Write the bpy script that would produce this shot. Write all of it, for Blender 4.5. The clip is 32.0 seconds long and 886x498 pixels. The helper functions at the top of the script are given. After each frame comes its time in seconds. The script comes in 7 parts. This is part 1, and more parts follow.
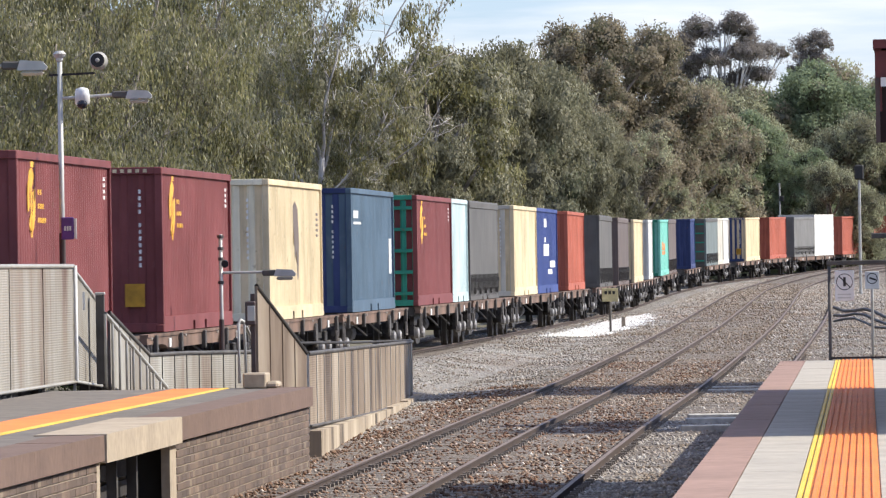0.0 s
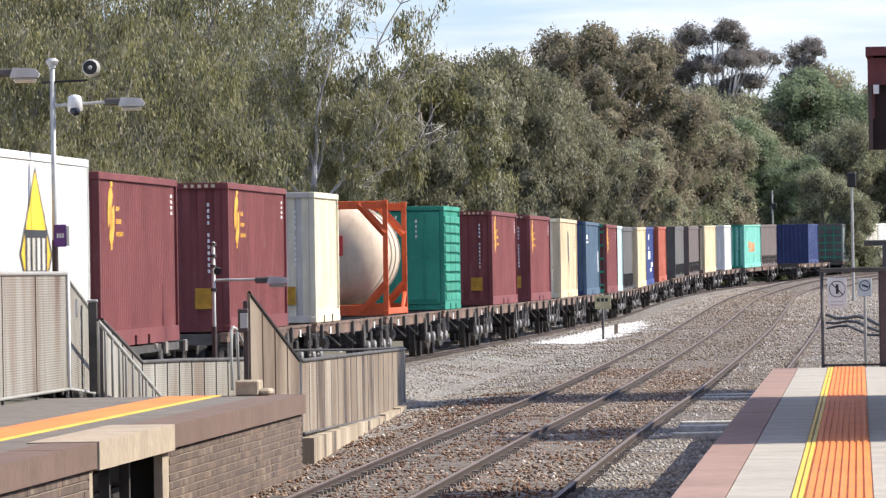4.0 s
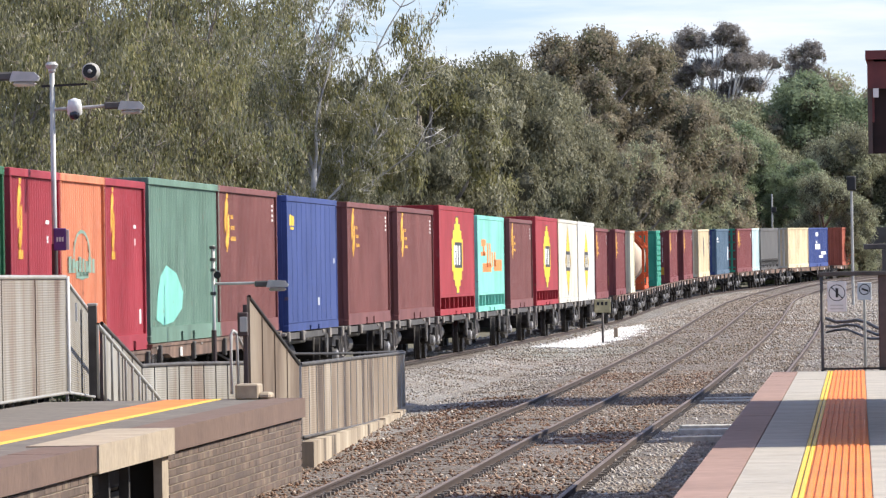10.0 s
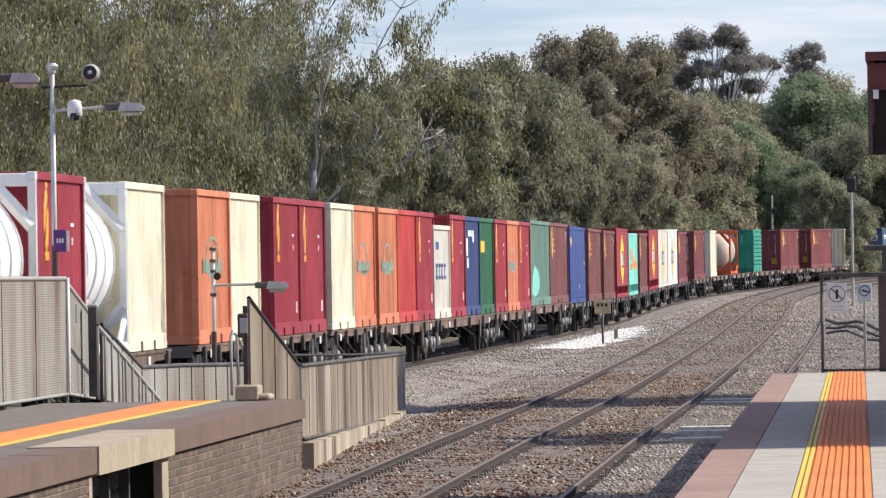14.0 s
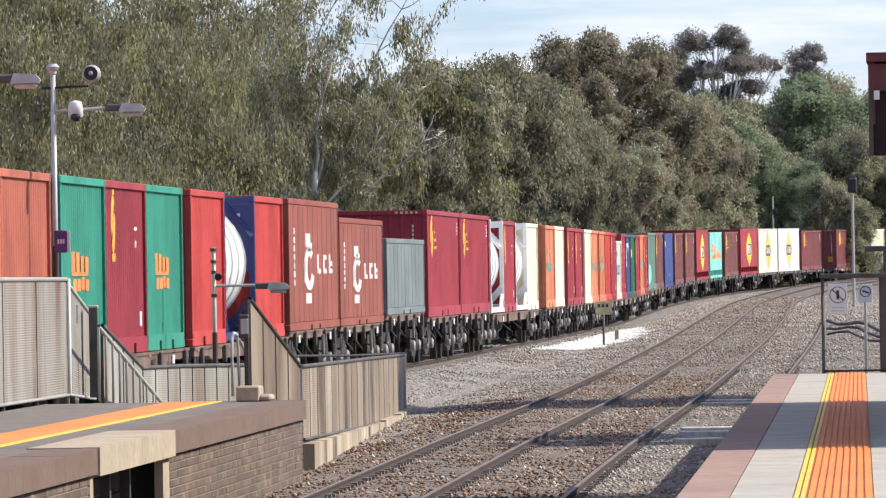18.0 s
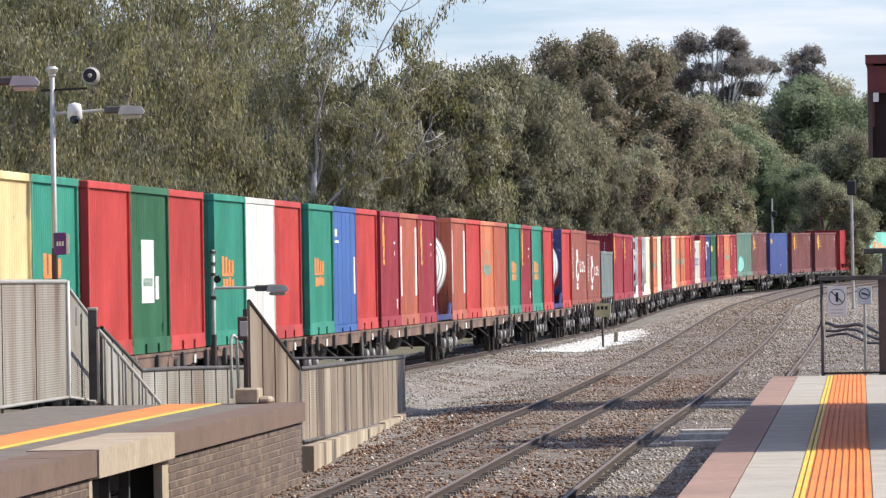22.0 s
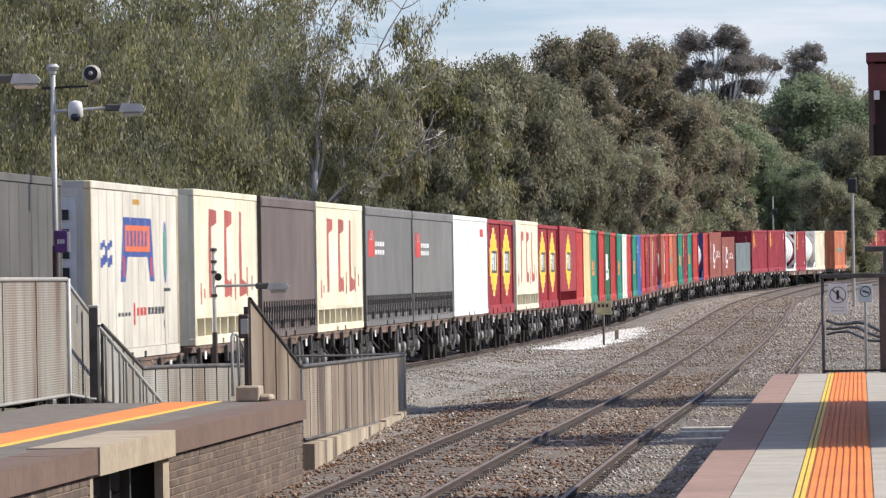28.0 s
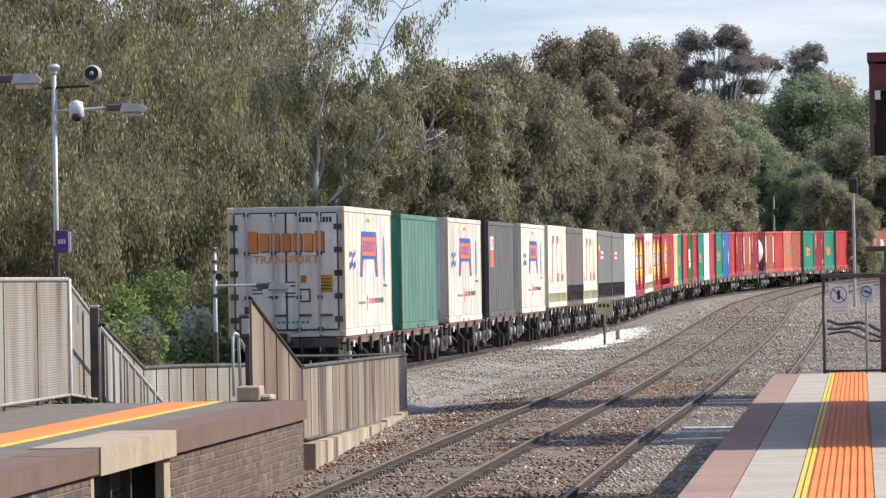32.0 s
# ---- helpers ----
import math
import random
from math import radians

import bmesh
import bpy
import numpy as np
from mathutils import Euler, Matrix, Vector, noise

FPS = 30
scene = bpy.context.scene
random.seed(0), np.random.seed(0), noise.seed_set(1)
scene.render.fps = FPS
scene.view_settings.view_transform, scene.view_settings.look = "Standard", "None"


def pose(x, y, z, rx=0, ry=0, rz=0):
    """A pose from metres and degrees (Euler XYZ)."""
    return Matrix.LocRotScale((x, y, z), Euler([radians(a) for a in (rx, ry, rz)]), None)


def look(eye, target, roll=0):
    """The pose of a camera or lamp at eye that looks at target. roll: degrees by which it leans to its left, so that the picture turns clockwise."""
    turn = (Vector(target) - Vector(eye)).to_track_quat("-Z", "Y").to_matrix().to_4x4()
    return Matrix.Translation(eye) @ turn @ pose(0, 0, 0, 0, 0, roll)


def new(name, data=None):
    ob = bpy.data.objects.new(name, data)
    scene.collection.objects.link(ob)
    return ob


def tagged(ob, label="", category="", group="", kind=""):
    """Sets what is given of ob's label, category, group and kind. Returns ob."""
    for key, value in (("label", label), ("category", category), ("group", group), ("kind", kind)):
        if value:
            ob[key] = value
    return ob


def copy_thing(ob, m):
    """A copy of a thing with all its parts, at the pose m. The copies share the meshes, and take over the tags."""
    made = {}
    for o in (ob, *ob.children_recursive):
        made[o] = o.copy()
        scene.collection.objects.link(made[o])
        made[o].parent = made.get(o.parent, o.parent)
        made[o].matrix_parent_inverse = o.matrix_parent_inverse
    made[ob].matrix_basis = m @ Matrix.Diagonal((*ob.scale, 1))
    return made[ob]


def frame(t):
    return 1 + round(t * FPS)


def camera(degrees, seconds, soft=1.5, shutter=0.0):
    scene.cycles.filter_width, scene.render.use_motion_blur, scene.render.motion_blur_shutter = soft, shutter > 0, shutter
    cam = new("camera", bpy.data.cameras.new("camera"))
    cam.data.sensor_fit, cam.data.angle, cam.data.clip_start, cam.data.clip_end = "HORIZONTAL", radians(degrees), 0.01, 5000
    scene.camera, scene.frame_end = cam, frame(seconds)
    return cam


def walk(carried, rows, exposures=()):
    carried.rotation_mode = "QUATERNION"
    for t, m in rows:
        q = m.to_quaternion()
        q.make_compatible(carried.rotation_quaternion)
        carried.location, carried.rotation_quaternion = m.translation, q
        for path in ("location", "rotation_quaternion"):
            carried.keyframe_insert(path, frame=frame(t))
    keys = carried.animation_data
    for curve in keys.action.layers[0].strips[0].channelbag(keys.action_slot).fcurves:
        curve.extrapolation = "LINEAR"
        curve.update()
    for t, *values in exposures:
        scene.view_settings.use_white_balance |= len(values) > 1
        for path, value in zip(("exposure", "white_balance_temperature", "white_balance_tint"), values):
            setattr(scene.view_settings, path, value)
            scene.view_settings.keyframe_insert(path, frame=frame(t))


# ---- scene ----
# ---- camera: fixed on the platform, a long zoom that settles in the first seconds ----
LENS = 13500.0
EYE = Vector((0.0, 0.0, 2.55))
cam = camera(math.degrees(2 * math.atan(784 / LENS)), 32.0, soft=1.3, shutter=0.2)
SWAY = (
    (0.0, 12.3, -21.5), (0.5, 8.4, -19.9), (1.0, 4.6, -16.8), (1.5, 3.1, -15.3), (2.0, 1.6, -13.8), (2.5, 0.8, -16.8),
    (3.0, 1.5, -10.7), (3.5, 0.0, -9.2), (5.5, -1.5, -4.6), (6.0, -1.5, -3.1), (6.5, -1.5, -3.0), (7.0, -3.0, -3.1),
    (7.5, -2.2, -2.3), (8.0, -3.0, -1.5), (8.5, -1.5, -1.5), (9.0, -3.0, -1.5), (9.5, -1.5, -2.2), (10.0, -1.5, -2.3),
    (10.5, 0.0, -1.6), (11.0, -3.0, 1.5), (11.5, 0.0, 0.0), (12.0, -3.0, 0.0), (12.5, -1.5, 1.5), (13.0, -3.0, -1.5),
    (13.5, -0.8, 0.0), (14.0, -1.5, 0.0), (14.5, 0.0, 0.0), (16.5, -1.5, -3.1), (17.0, -1.5, 1.5), (17.5, -1.5, -1.6),
    (18.0, 0.0, 1.5), (18.5, 0.0, -1.5), (19.0, 0.0, 1.5), (19.5, 0.0, -1.5), (20.0, -1.5, -1.5), (20.5, 0.0, 1.6),
    (21.0, -1.5, 0.0), (21.5, -3.0, 4.6), (22.0, -1.5, 5.4), (22.5, 0.0, 0.0), (23.0, 1.6, 0.0), (23.5, -1.5, -1.5),
    (24.0, 1.5, 0.0), (24.5, -1.5, 0.0), (25.0, 0.0, 0.0), (25.5, -3.0, 1.5), (27.5, 0.0, 1.6), (28.0, 0.0, 1.5),
    (28.5, 0.0, 0.0), (29.0, 0.0, 1.5), (29.5, 0.0, 0.0), (30.0, 0.0, 1.6), (30.5, 0.0, 1.5), (31.0, 1.6, 1.5),
    (31.5, 0.0, 1.5), (32.0, 1.6, 1.5),
)

LIGHTNESS = [(0, 0.52), (2, 0.68), (3, 0.66), (6, 0.46), (8, 0.5), (12, 0.62), (13, 0.5), (14, 0.3), (17, 0.44), (18, 0.48), (20, 0.5), (22, 0.4), (23, 0.3), (24, 0.32), (25, 0.22), (30, 0.26), (32, 0.36)]
walk(cam, [(t, look(EYE, EYE + Vector((-dx, LENS, 41.5 + dy)) * 0.01, -0.92)) for t, dx, dy in SWAY], exposures=LIGHTNESS)

# ---- light ----
SUN_AZ, SUN_EL = radians(79), radians(40)      # from straight ahead towards the right; above the horizon
world = bpy.data.worlds.new("sky")
scene.world = world
world.use_nodes = True
wt = world.node_tree
for n in list(wt.nodes):
    wt.nodes.remove(n)


def link(tree, a, b):
    tree.links.new(a, b)


sky = wt.nodes.new("ShaderNodeTexSky")
sky.sky_type, sky.sun_disc = "NISHITA", False
sky.sun_elevation, sky.sun_rotation = SUN_EL, SUN_AZ
sky.air_density, sky.dust_density, sky.ozone_density = 1.0, 0.4, 2.0
wcoord = wt.nodes.new("ShaderNodeTexCoord")
wmap = wt.nodes.new("ShaderNodeMapping")
wmap.inputs["Scale"].default_value = (10.0, 10.0, 85.0)
wnoise = wt.nodes.new("ShaderNodeTexNoise")
wnoise.inputs["Scale"].default_value, wnoise.inputs["Detail"].default_value = 1.6, 7.0
wnoise.inputs["Roughness"].default_value = 0.55
wramp = wt.nodes.new("ShaderNodeValToRGB")
wramp.color_ramp.elements[0].position, wramp.color_ramp.elements[1].position = 0.42, 0.68
wmix = wt.nodes.new("ShaderNodeMix")
wmix.data_type = "RGBA"
wmix.inputs[7].default_value = (5.2, 5.35, 5.85, 1)
wback = wt.nodes.new("ShaderNodeBackground")
wback.inputs["Strength"].default_value = 0.142
wout = wt.nodes.new("ShaderNodeOutputWorld")
link(wt, wcoord.outputs["Generated"], wmap.inputs["Vector"])
link(wt, wmap.outputs[0], wnoise.inputs["Vector"])
link(wt, wnoise.outputs["Fac"], wramp.inputs[0])
link(wt, wramp.outputs[0], wmix.inputs[0])
wtint = wt.nodes.new("ShaderNodeMix")
wtint.data_type, wtint.blend_type = "RGBA", "MULTIPLY"
wtint.inputs[0].default_value, wtint.inputs[7].default_value = 1.0, (0.56, 0.66, 0.98, 1)
link(wt, sky.outputs[0], wtint.inputs[6])
link(wt, wtint.outputs[2], wmix.inputs[6])
link(wt, wmix.outputs[2], wback.inputs["Color"])
link(wt, wback.outputs[0], wout.inputs["Surface"])

sun = new("sun", bpy.data.lights.new("sun", "SUN"))
sun.data.energy, sun.data.angle, sun.data.color = 5.0, radians(0.6), (1.0, 0.94, 0.84)
sun.matrix_world = look((0, 0, 60), Vector((0, 0, 60)) - Vector((math.sin(SUN_AZ) * math.cos(SUN_EL), math.cos(SUN_AZ) * math.cos(SUN_EL), math.sin(SUN_EL))))


# ---- materials ----
def material(name, rough=0.7, metal=0.0):
    m = bpy.data.materials.new(name)
    m.use_nodes = True
    b = m.node_tree.nodes["Principled BSDF"]
    b.inputs["Roughness"].default_value, b.inputs["Metallic"].default_value = rough, metal
    return m, m.node_tree, b


def noise_node(tree, scale, detail=4.0, rough=0.55, stretch=(1, 1, 1), space="Object"):
    c = tree.nodes.new("ShaderNodeTexCoord")
    mp = tree.nodes.new("ShaderNodeMapping")
    mp.inputs["Scale"].default_value = stretch
    n = tree.nodes.new("ShaderNodeTexNoise")
    n.inputs["Scale"].default_value, n.inputs["Detail"].default_value, n.inputs["Roughness"].default_value = scale, detail, rough
    link(tree, c.outputs[space], mp.inputs[0])
    link(tree, mp.outputs[0], n.inputs["Vector"])
    return n


def ramp(tree, source, stops):
    r = tree.nodes.new("ShaderNodeValToRGB")
    e = r.color_ramp.elements
    while len(e) < len(stops):
        e.new(0.5)
    for k, (pos, col) in zip(e, stops):
        k.position, k.color = pos, (*col, 1)
    link(tree, source, r.inputs[0])
    return r


def mix(tree, kind, a, b, fac):
    """Mixes two colours, each a socket or a triple; fac a number or a socket."""
    m = tree.nodes.new("ShaderNodeMix")
    m.data_type, m.blend_type = "RGBA", kind
    for i, v in ((6, a), (7, b)):
        if isinstance(v, tuple):
            m.inputs[i].default_value = (*v, 1)
        else:
            link(tree, v, m.inputs[i])
    if isinstance(fac, float):
        m.inputs[0].default_value = fac
    else:
        link(tree, fac, m.inputs[0])
    return m.outputs[2]


def bump(tree, bsdf, source, strength, distance):
    b = tree.nodes.new("ShaderNodeBump")
    b.inputs["Strength"].default_value, b.inputs["Distance"].default_value = strength, distance
    link(tree, source, b.inputs["Height"])
    link(tree, b.outputs[0], bsdf.inputs["Normal"])


def own_noise(tree, scale, detail=4.0, rough=0.55, stretch=(1, 1, 1)):
    """Noise that starts from another place on every object, so that like parts don't wear alike."""
    n = noise_node(tree, scale, detail, rough, stretch)
    mp = n.inputs["Vector"].links[0].from_node
    c = mp.inputs[0].links[0].from_node
    info = tree.nodes.new("ShaderNodeObjectInfo")
    mul = tree.nodes.new("ShaderNodeMath")
    mul.operation, mul.inputs[1].default_value = "MULTIPLY", 83.0
    xyz = tree.nodes.new("ShaderNodeCombineXYZ")
    add = tree.nodes.new("ShaderNodeVectorMath")
    link(tree, info.outputs["Random"], mul.inputs[0])
    for k in range(3):
        link(tree, mul.outputs[0], xyz.inputs[k])
    link(tree, c.outputs["Object"], add.inputs[0])
    link(tree, xyz.outputs[0], add.inputs[1])
    link(tree, add.outputs[0], mp.inputs[0])
    return n, info


def painted(name, col, rough=0.62, wear=(0.16, 0.09, 0.06), amount=0.34, streak=1.0):
    """Weathered paint: faded patches, rain streaks, scuffs and a little rust."""
    m, t, b = material(name, rough)
    b.inputs["Specular IOR Level"].default_value = 0.3
    fade, info = own_noise(t, 0.55, 6, 0.65)
    hi, lo = tuple(min(1, c * 1.16 + 0.014) for c in col), tuple(c * 0.8 for c in col)
    base = ramp(t, fade.outputs["Fac"], [(0.34, lo), (0.66, hi)])
    own = ramp(t, info.outputs["Random"], [(0.0, (0.9, 0.9, 0.91)), (1.0, (1.04, 1.03, 1.02))])
    c0 = mix(t, "MULTIPLY", base.outputs[0], own.outputs[0], 1.0)
    run, _ = own_noise(t, 2.4, 6, 0.7, (2.4, 2.4, 0.1))
    rr = ramp(t, run.outputs["Fac"], [(0.5, (0, 0, 0)), (0.72, (min(1.0, streak * amount * 1.5),) * 3)])
    c1 = mix(t, "MIX", c0, tuple(c * 0.42 + 0.015 for c in col), rr.outputs[0])
    scuff, _ = own_noise(t, 1.1, 9, 0.78, (1, 1, 0.45))
    cr = ramp(t, scuff.outputs["Fac"], [(0.6, (0, 0, 0)), (0.68, (amount * 0.9,) * 3)])
    c2 = mix(t, "MIX", c1, tuple(min(1.0, c * 0.7 + 0.16) for c in col), cr.outputs[0])
    spots, _ = own_noise(t, 4.0, 9, 0.72)
    sr = ramp(t, spots.outputs["Fac"], [(0.62, (0, 0, 0)), (0.7, (min(1.0, amount * 2.2),) * 3)])
    link(t, mix(t, "MIX", c2, wear, sr.outputs[0]), b.inputs["Base Color"])
    bump(t, b, spots.outputs["Fac"], 0.15, 0.01)
    return m


def plain(name, col, rough=0.6, metal=0.0, var=0.25, scale=6.0, relief=0.1):
    m, t, b = material(name, rough, metal)
    n = noise_node(t, scale, 6)
    r = ramp(t, n.outputs["Fac"], [(0.3, tuple(c * (1 - var) for c in col)), (0.7, tuple(min(1, c * (1 + var)) for c in col))])
    big = noise_node(t, scale * 0.12, 3)
    br = ramp(t, big.outputs["Fac"], [(0.3, (0.78,) * 3), (0.7, (1.0,) * 3)])
    link(t, mix(t, "MULTIPLY", r.outputs[0], br.outputs[0], 1.0), b.inputs["Base Color"])
    bump(t, b, n.outputs["Fac"], relief, 0.01)
    return m


def gravel(name, dark, light, size):
    """Crushed stone: one tone a stone, dark gaps."""
    m, t, b = material(name, 0.9)
    c = t.nodes.new("ShaderNodeTexCoord")
    v = t.nodes.new("ShaderNodeTexVoronoi")
    v.inputs["Scale"].default_value = 1 / size
    link(t, c.outputs["Object"], v.inputs["Vector"])
    tone = ramp(t, v.outputs["Color"], [(0.1, dark), (0.9, light)])
    gap = ramp(t, v.outputs["Distance"], [(0.25, (1, 1, 1)), (0.75, (0.45, 0.44, 0.42))])
    big = noise_node(t, 0.35, 5)
    stain = ramp(t, big.outputs["Fac"], [(0.35, (0.72, 0.66, 0.6)), (0.62, (1, 1, 1))])
    c1 = mix(t, "MULTIPLY", tone.outputs[0], gap.outputs[0], 1.0)
    link(t, mix(t, "MULTIPLY", c1, stain.outputs[0], 1.0), b.inputs["Base Color"])
    inv = t.nodes.new("ShaderNodeMath")
    inv.operation = "SUBTRACT"
    inv.inputs[0].default_value = 1.0
    link(t, v.outputs["Distance"], inv.inputs[1])
    bump(t, b, inv.outputs[0], 1.0, size * 0.6)
    return m


def leafy(name, dark, light, dry, rough=0.55):
    """Leaf surface, one tone a leaf, with clump-wide shade put into the colour."""
    m, t, b = material(name, rough)
    g = t.nodes.new("ShaderNodeNewGeometry")
    r = ramp(t, g.outputs["Random Per Island"], [(0.0, dark), (0.55, light), (0.93, light), (1.0, dry)])
    # Clump-sized darker and lighter patches imitate shade between the leaf clumps.
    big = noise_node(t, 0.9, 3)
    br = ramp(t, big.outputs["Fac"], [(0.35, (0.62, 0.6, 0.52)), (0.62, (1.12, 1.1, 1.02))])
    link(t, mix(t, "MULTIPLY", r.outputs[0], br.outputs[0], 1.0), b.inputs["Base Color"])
    tr = t.nodes.new("ShaderNodeBsdfTranslucent")
    link(t, r.outputs[0], tr.inputs["Color"])
    ms = t.nodes.new("ShaderNodeMixShader")
    ms.inputs[0].default_value = 0.42
    out = t.nodes["Material Output"]
    link(t, b.outputs[0], ms.inputs[1])
    link(t, tr.outputs[0], ms.inputs[2])
    link(t, ms.outputs[0], out.inputs["Surface"])
    return m


PAINT = {
    "maroon": painted("maroon paint", (0.185, 0.045, 0.044)),
    "brown_maroon": painted("brown maroon paint", (0.17, 0.056, 0.05)),
    "wine": painted("wine red paint", (0.3, 0.024, 0.038)),
    "red": painted("bright red paint", (0.48, 0.045, 0.038)),
    "logo_red": painted("deep red paint", (0.31, 0.02, 0.026)),
    "orange": painted("faded orange paint", (0.62, 0.205, 0.1), wear=(0.22, 0.07, 0.03), amount=0.7),
    "deep_rust": painted("deep rust brown paint", (0.255, 0.062, 0.036)),
    "rust": painted("rust red paint", (0.4, 0.105, 0.062)),
    "cream": painted("cream paint", (0.7, 0.57, 0.36), wear=(0.26, 0.2, 0.13), amount=0.55),
    "pale_cream": painted("pale cream paint", (0.76, 0.7, 0.52), wear=(0.4, 0.33, 0.22)),
    "yellow": painted("pale yellow paint", (0.72, 0.585, 0.3)),
    "white": painted("white paint", (0.66, 0.65, 0.61), wear=(0.4, 0.36, 0.3), amount=0.2),
    "off_white": painted("off white panel", (0.6, 0.565, 0.48), wear=(0.35, 0.3, 0.2), amount=0.25),
    # Lighter copy of off white: bounce light on the shaded end, put in colour.
    "door_fill_white": painted("off white door panel lightened for fill", (0.74, 0.68, 0.58), wear=(0.35, 0.3, 0.2), amount=0.3),
    "blue": painted("mid blue paint", (0.035, 0.11, 0.34)),
    "steel_blue": painted("steel blue paint", (0.075, 0.125, 0.18), amount=0.4),
    "navy": painted("navy paint", (0.035, 0.055, 0.16)),
    "royal": painted("royal blue paint", (0.03, 0.055, 0.2)),
    "teal": painted("teal green paint", (0.03, 0.27, 0.18)),
    "green": painted("green paint", (0.025, 0.255, 0.17)),
    "dark_green": painted("dark green paint", (0.02, 0.12, 0.05)),
    "grey_green": painted("grey green paint", (0.13, 0.225, 0.17), wear=(0.2, 0.12, 0.08), amount=0.6),
    "aqua": painted("aqua paint", (0.2, 0.55, 0.45)),
    "sea_green": painted("sea green tarpaulin", (0.085, 0.19, 0.14)),
    "grey": painted("grey tarpaulin", (0.165, 0.158, 0.145), 0.55),
    "dark_grey": painted("dark grey tarpaulin", (0.105, 0.097, 0.086), 0.55),
    "brown": painted("brown tarpaulin", (0.135, 0.1, 0.085), 0.55),
    "blue_grey": painted("blue grey paint", (0.15, 0.18, 0.175)),
    "light_blue": painted("pale blue paint", (0.5, 0.62, 0.62)),
    "tank_orange": painted("orange frame paint", (0.62, 0.1, 0.025)),
    "tank_beige": painted("beige tank paint", (0.6, 0.5, 0.38)),
    "tank_blue": painted("dark blue frame paint", (0.03, 0.038, 0.14)),
    "graffiti_orange": painted("orange lettering paint", (0.75, 0.24, 0.06), amount=0.35),
    "mark_yellow": painted("yellow mark paint", (0.8, 0.52, 0.03), amount=0.15),
    "placard": plain("amber placard", (0.5, 0.26, 0.02), 0.7, 0, 0.3),
    "mark_black": plain("black mark paint", (0.02, 0.02, 0.022), 0.5),
    "mark_white": painted("white mark paint", (0.78, 0.78, 0.75), amount=0.2),
    "mark_gold": painted("gold mark paint", (0.8, 0.42, 0.05), amount=0.2),
    "faded_red": painted("faded red lettering paint", (0.43, 0.1, 0.08), amount=0.7),
    "mark_red": painted("red mark paint", (0.55, 0.05, 0.04), amount=0.3),
    "mark_orange": plain("orange mark", (0.8, 0.16, 0.05), 0.5),
    "mark_blue": plain("blue mark", (0.03, 0.07, 0.3), 0.5),
    "ring_paint": painted("faded blue-green mark paint", (0.2, 0.31, 0.24), amount=0.6),
    "mark_green": plain("faded green mark", (0.1, 0.3, 0.22), 0.6),
}
BALLAST = gravel("crushed grey stone", (0.14, 0.13, 0.12), (0.58, 0.55, 0.5), 0.055)
BALLAST_OLD = gravel("old brown ballast", (0.13, 0.105, 0.085), (0.36, 0.315, 0.265), 0.06)
BALLAST_WHITE, _t, _b = material("fresh white stone", 0.9)
_g = _t.nodes.new("ShaderNodeNewGeometry")
_r = ramp(_t, _g.outputs["Random Per Island"], [(0.0, (0.35, 0.33, 0.3)), (0.4, (0.66, 0.65, 0.62)), (1.0, (0.9, 0.9, 0.88))])
link(_t, _r.outputs[0], _b.inputs["Base Color"])
STONE_MAT, _t, _b = material("loose ballast stones", 0.9)
_g = _t.nodes.new("ShaderNodeNewGeometry")
_r = ramp(_t, _g.outputs["Random Per Island"], [(0.0, (0.2, 0.18, 0.155)), (0.5, (0.36, 0.335, 0.295)), (0.9, (0.46, 0.43, 0.385)), (1.0, (0.58, 0.56, 0.52))])
_n = noise_node(_t, 0.5, 4)
_s = ramp(_t, _n.outputs["Fac"], [(0.36, (0.62, 0.5, 0.4)), (0.6, (1, 1, 1))])
link(_t, mix(_t, "MULTIPLY", _r.outputs[0], _s.outputs[0], 1.0), _b.inputs["Base Color"])
STONE_DUSTY, _t, _b = material("dusty brown-grey stones", 0.9)
_g = _t.nodes.new("ShaderNodeNewGeometry")
_r = ramp(_t, _g.outputs["Random Per Island"], [(0.0, (0.15, 0.12, 0.095)), (0.5, (0.26, 0.22, 0.18)), (0.9, (0.34, 0.295, 0.25)), (1.0, (0.46, 0.43, 0.39))])
_n = noise_node(_t, 0.3, 4)
_s = ramp(_t, _n.outputs["Fac"], [(0.36, (0.78, 0.66, 0.55)), (0.62, (1.1, 1.1, 1.08))])
link(_t, mix(_t, "MULTIPLY", _r.outputs[0], _s.outputs[0], 1.0), _b.inputs["Base Color"])
STONE_BROWN, _t, _b = material("loose rust-stained stones", 0.9)
_g = _t.nodes.new("ShaderNodeNewGeometry")
_r = ramp(_t, _g.outputs["Random Per Island"], [(0.0, (0.06, 0.036, 0.024)), (0.5, (0.165, 0.108, 0.076)), (0.9, (0.29, 0.215, 0.155)), (1.0, (0.55, 0.52, 0.48))])
_n = noise_node(_t, 0.45, 4)
_s = ramp(_t, _n.outputs["Fac"], [(0.4, (0.85, 0.62, 0.48)), (0.62, (1.25, 1.25, 1.22))])
link(_t, mix(_t, "MULTIPLY", _r.outputs[0], _s.outputs[0], 1.0), _b.inputs["Base Color"])
BRICK, _t, _b = material("weathered dark brick", 0.9)
_g = _t.nodes.new("ShaderNodeNewGeometry")
_r = ramp(_t, _g.outputs["Random Per Island"], [(0.0, (0.095, 0.066, 0.05)), (0.6, (0.135, 0.096, 0.074)), (0.9, (0.17, 0.112, 0.08)), (1.0, (0.22, 0.175, 0.13))])
_n = noise_node(_t, 0.8, 5)
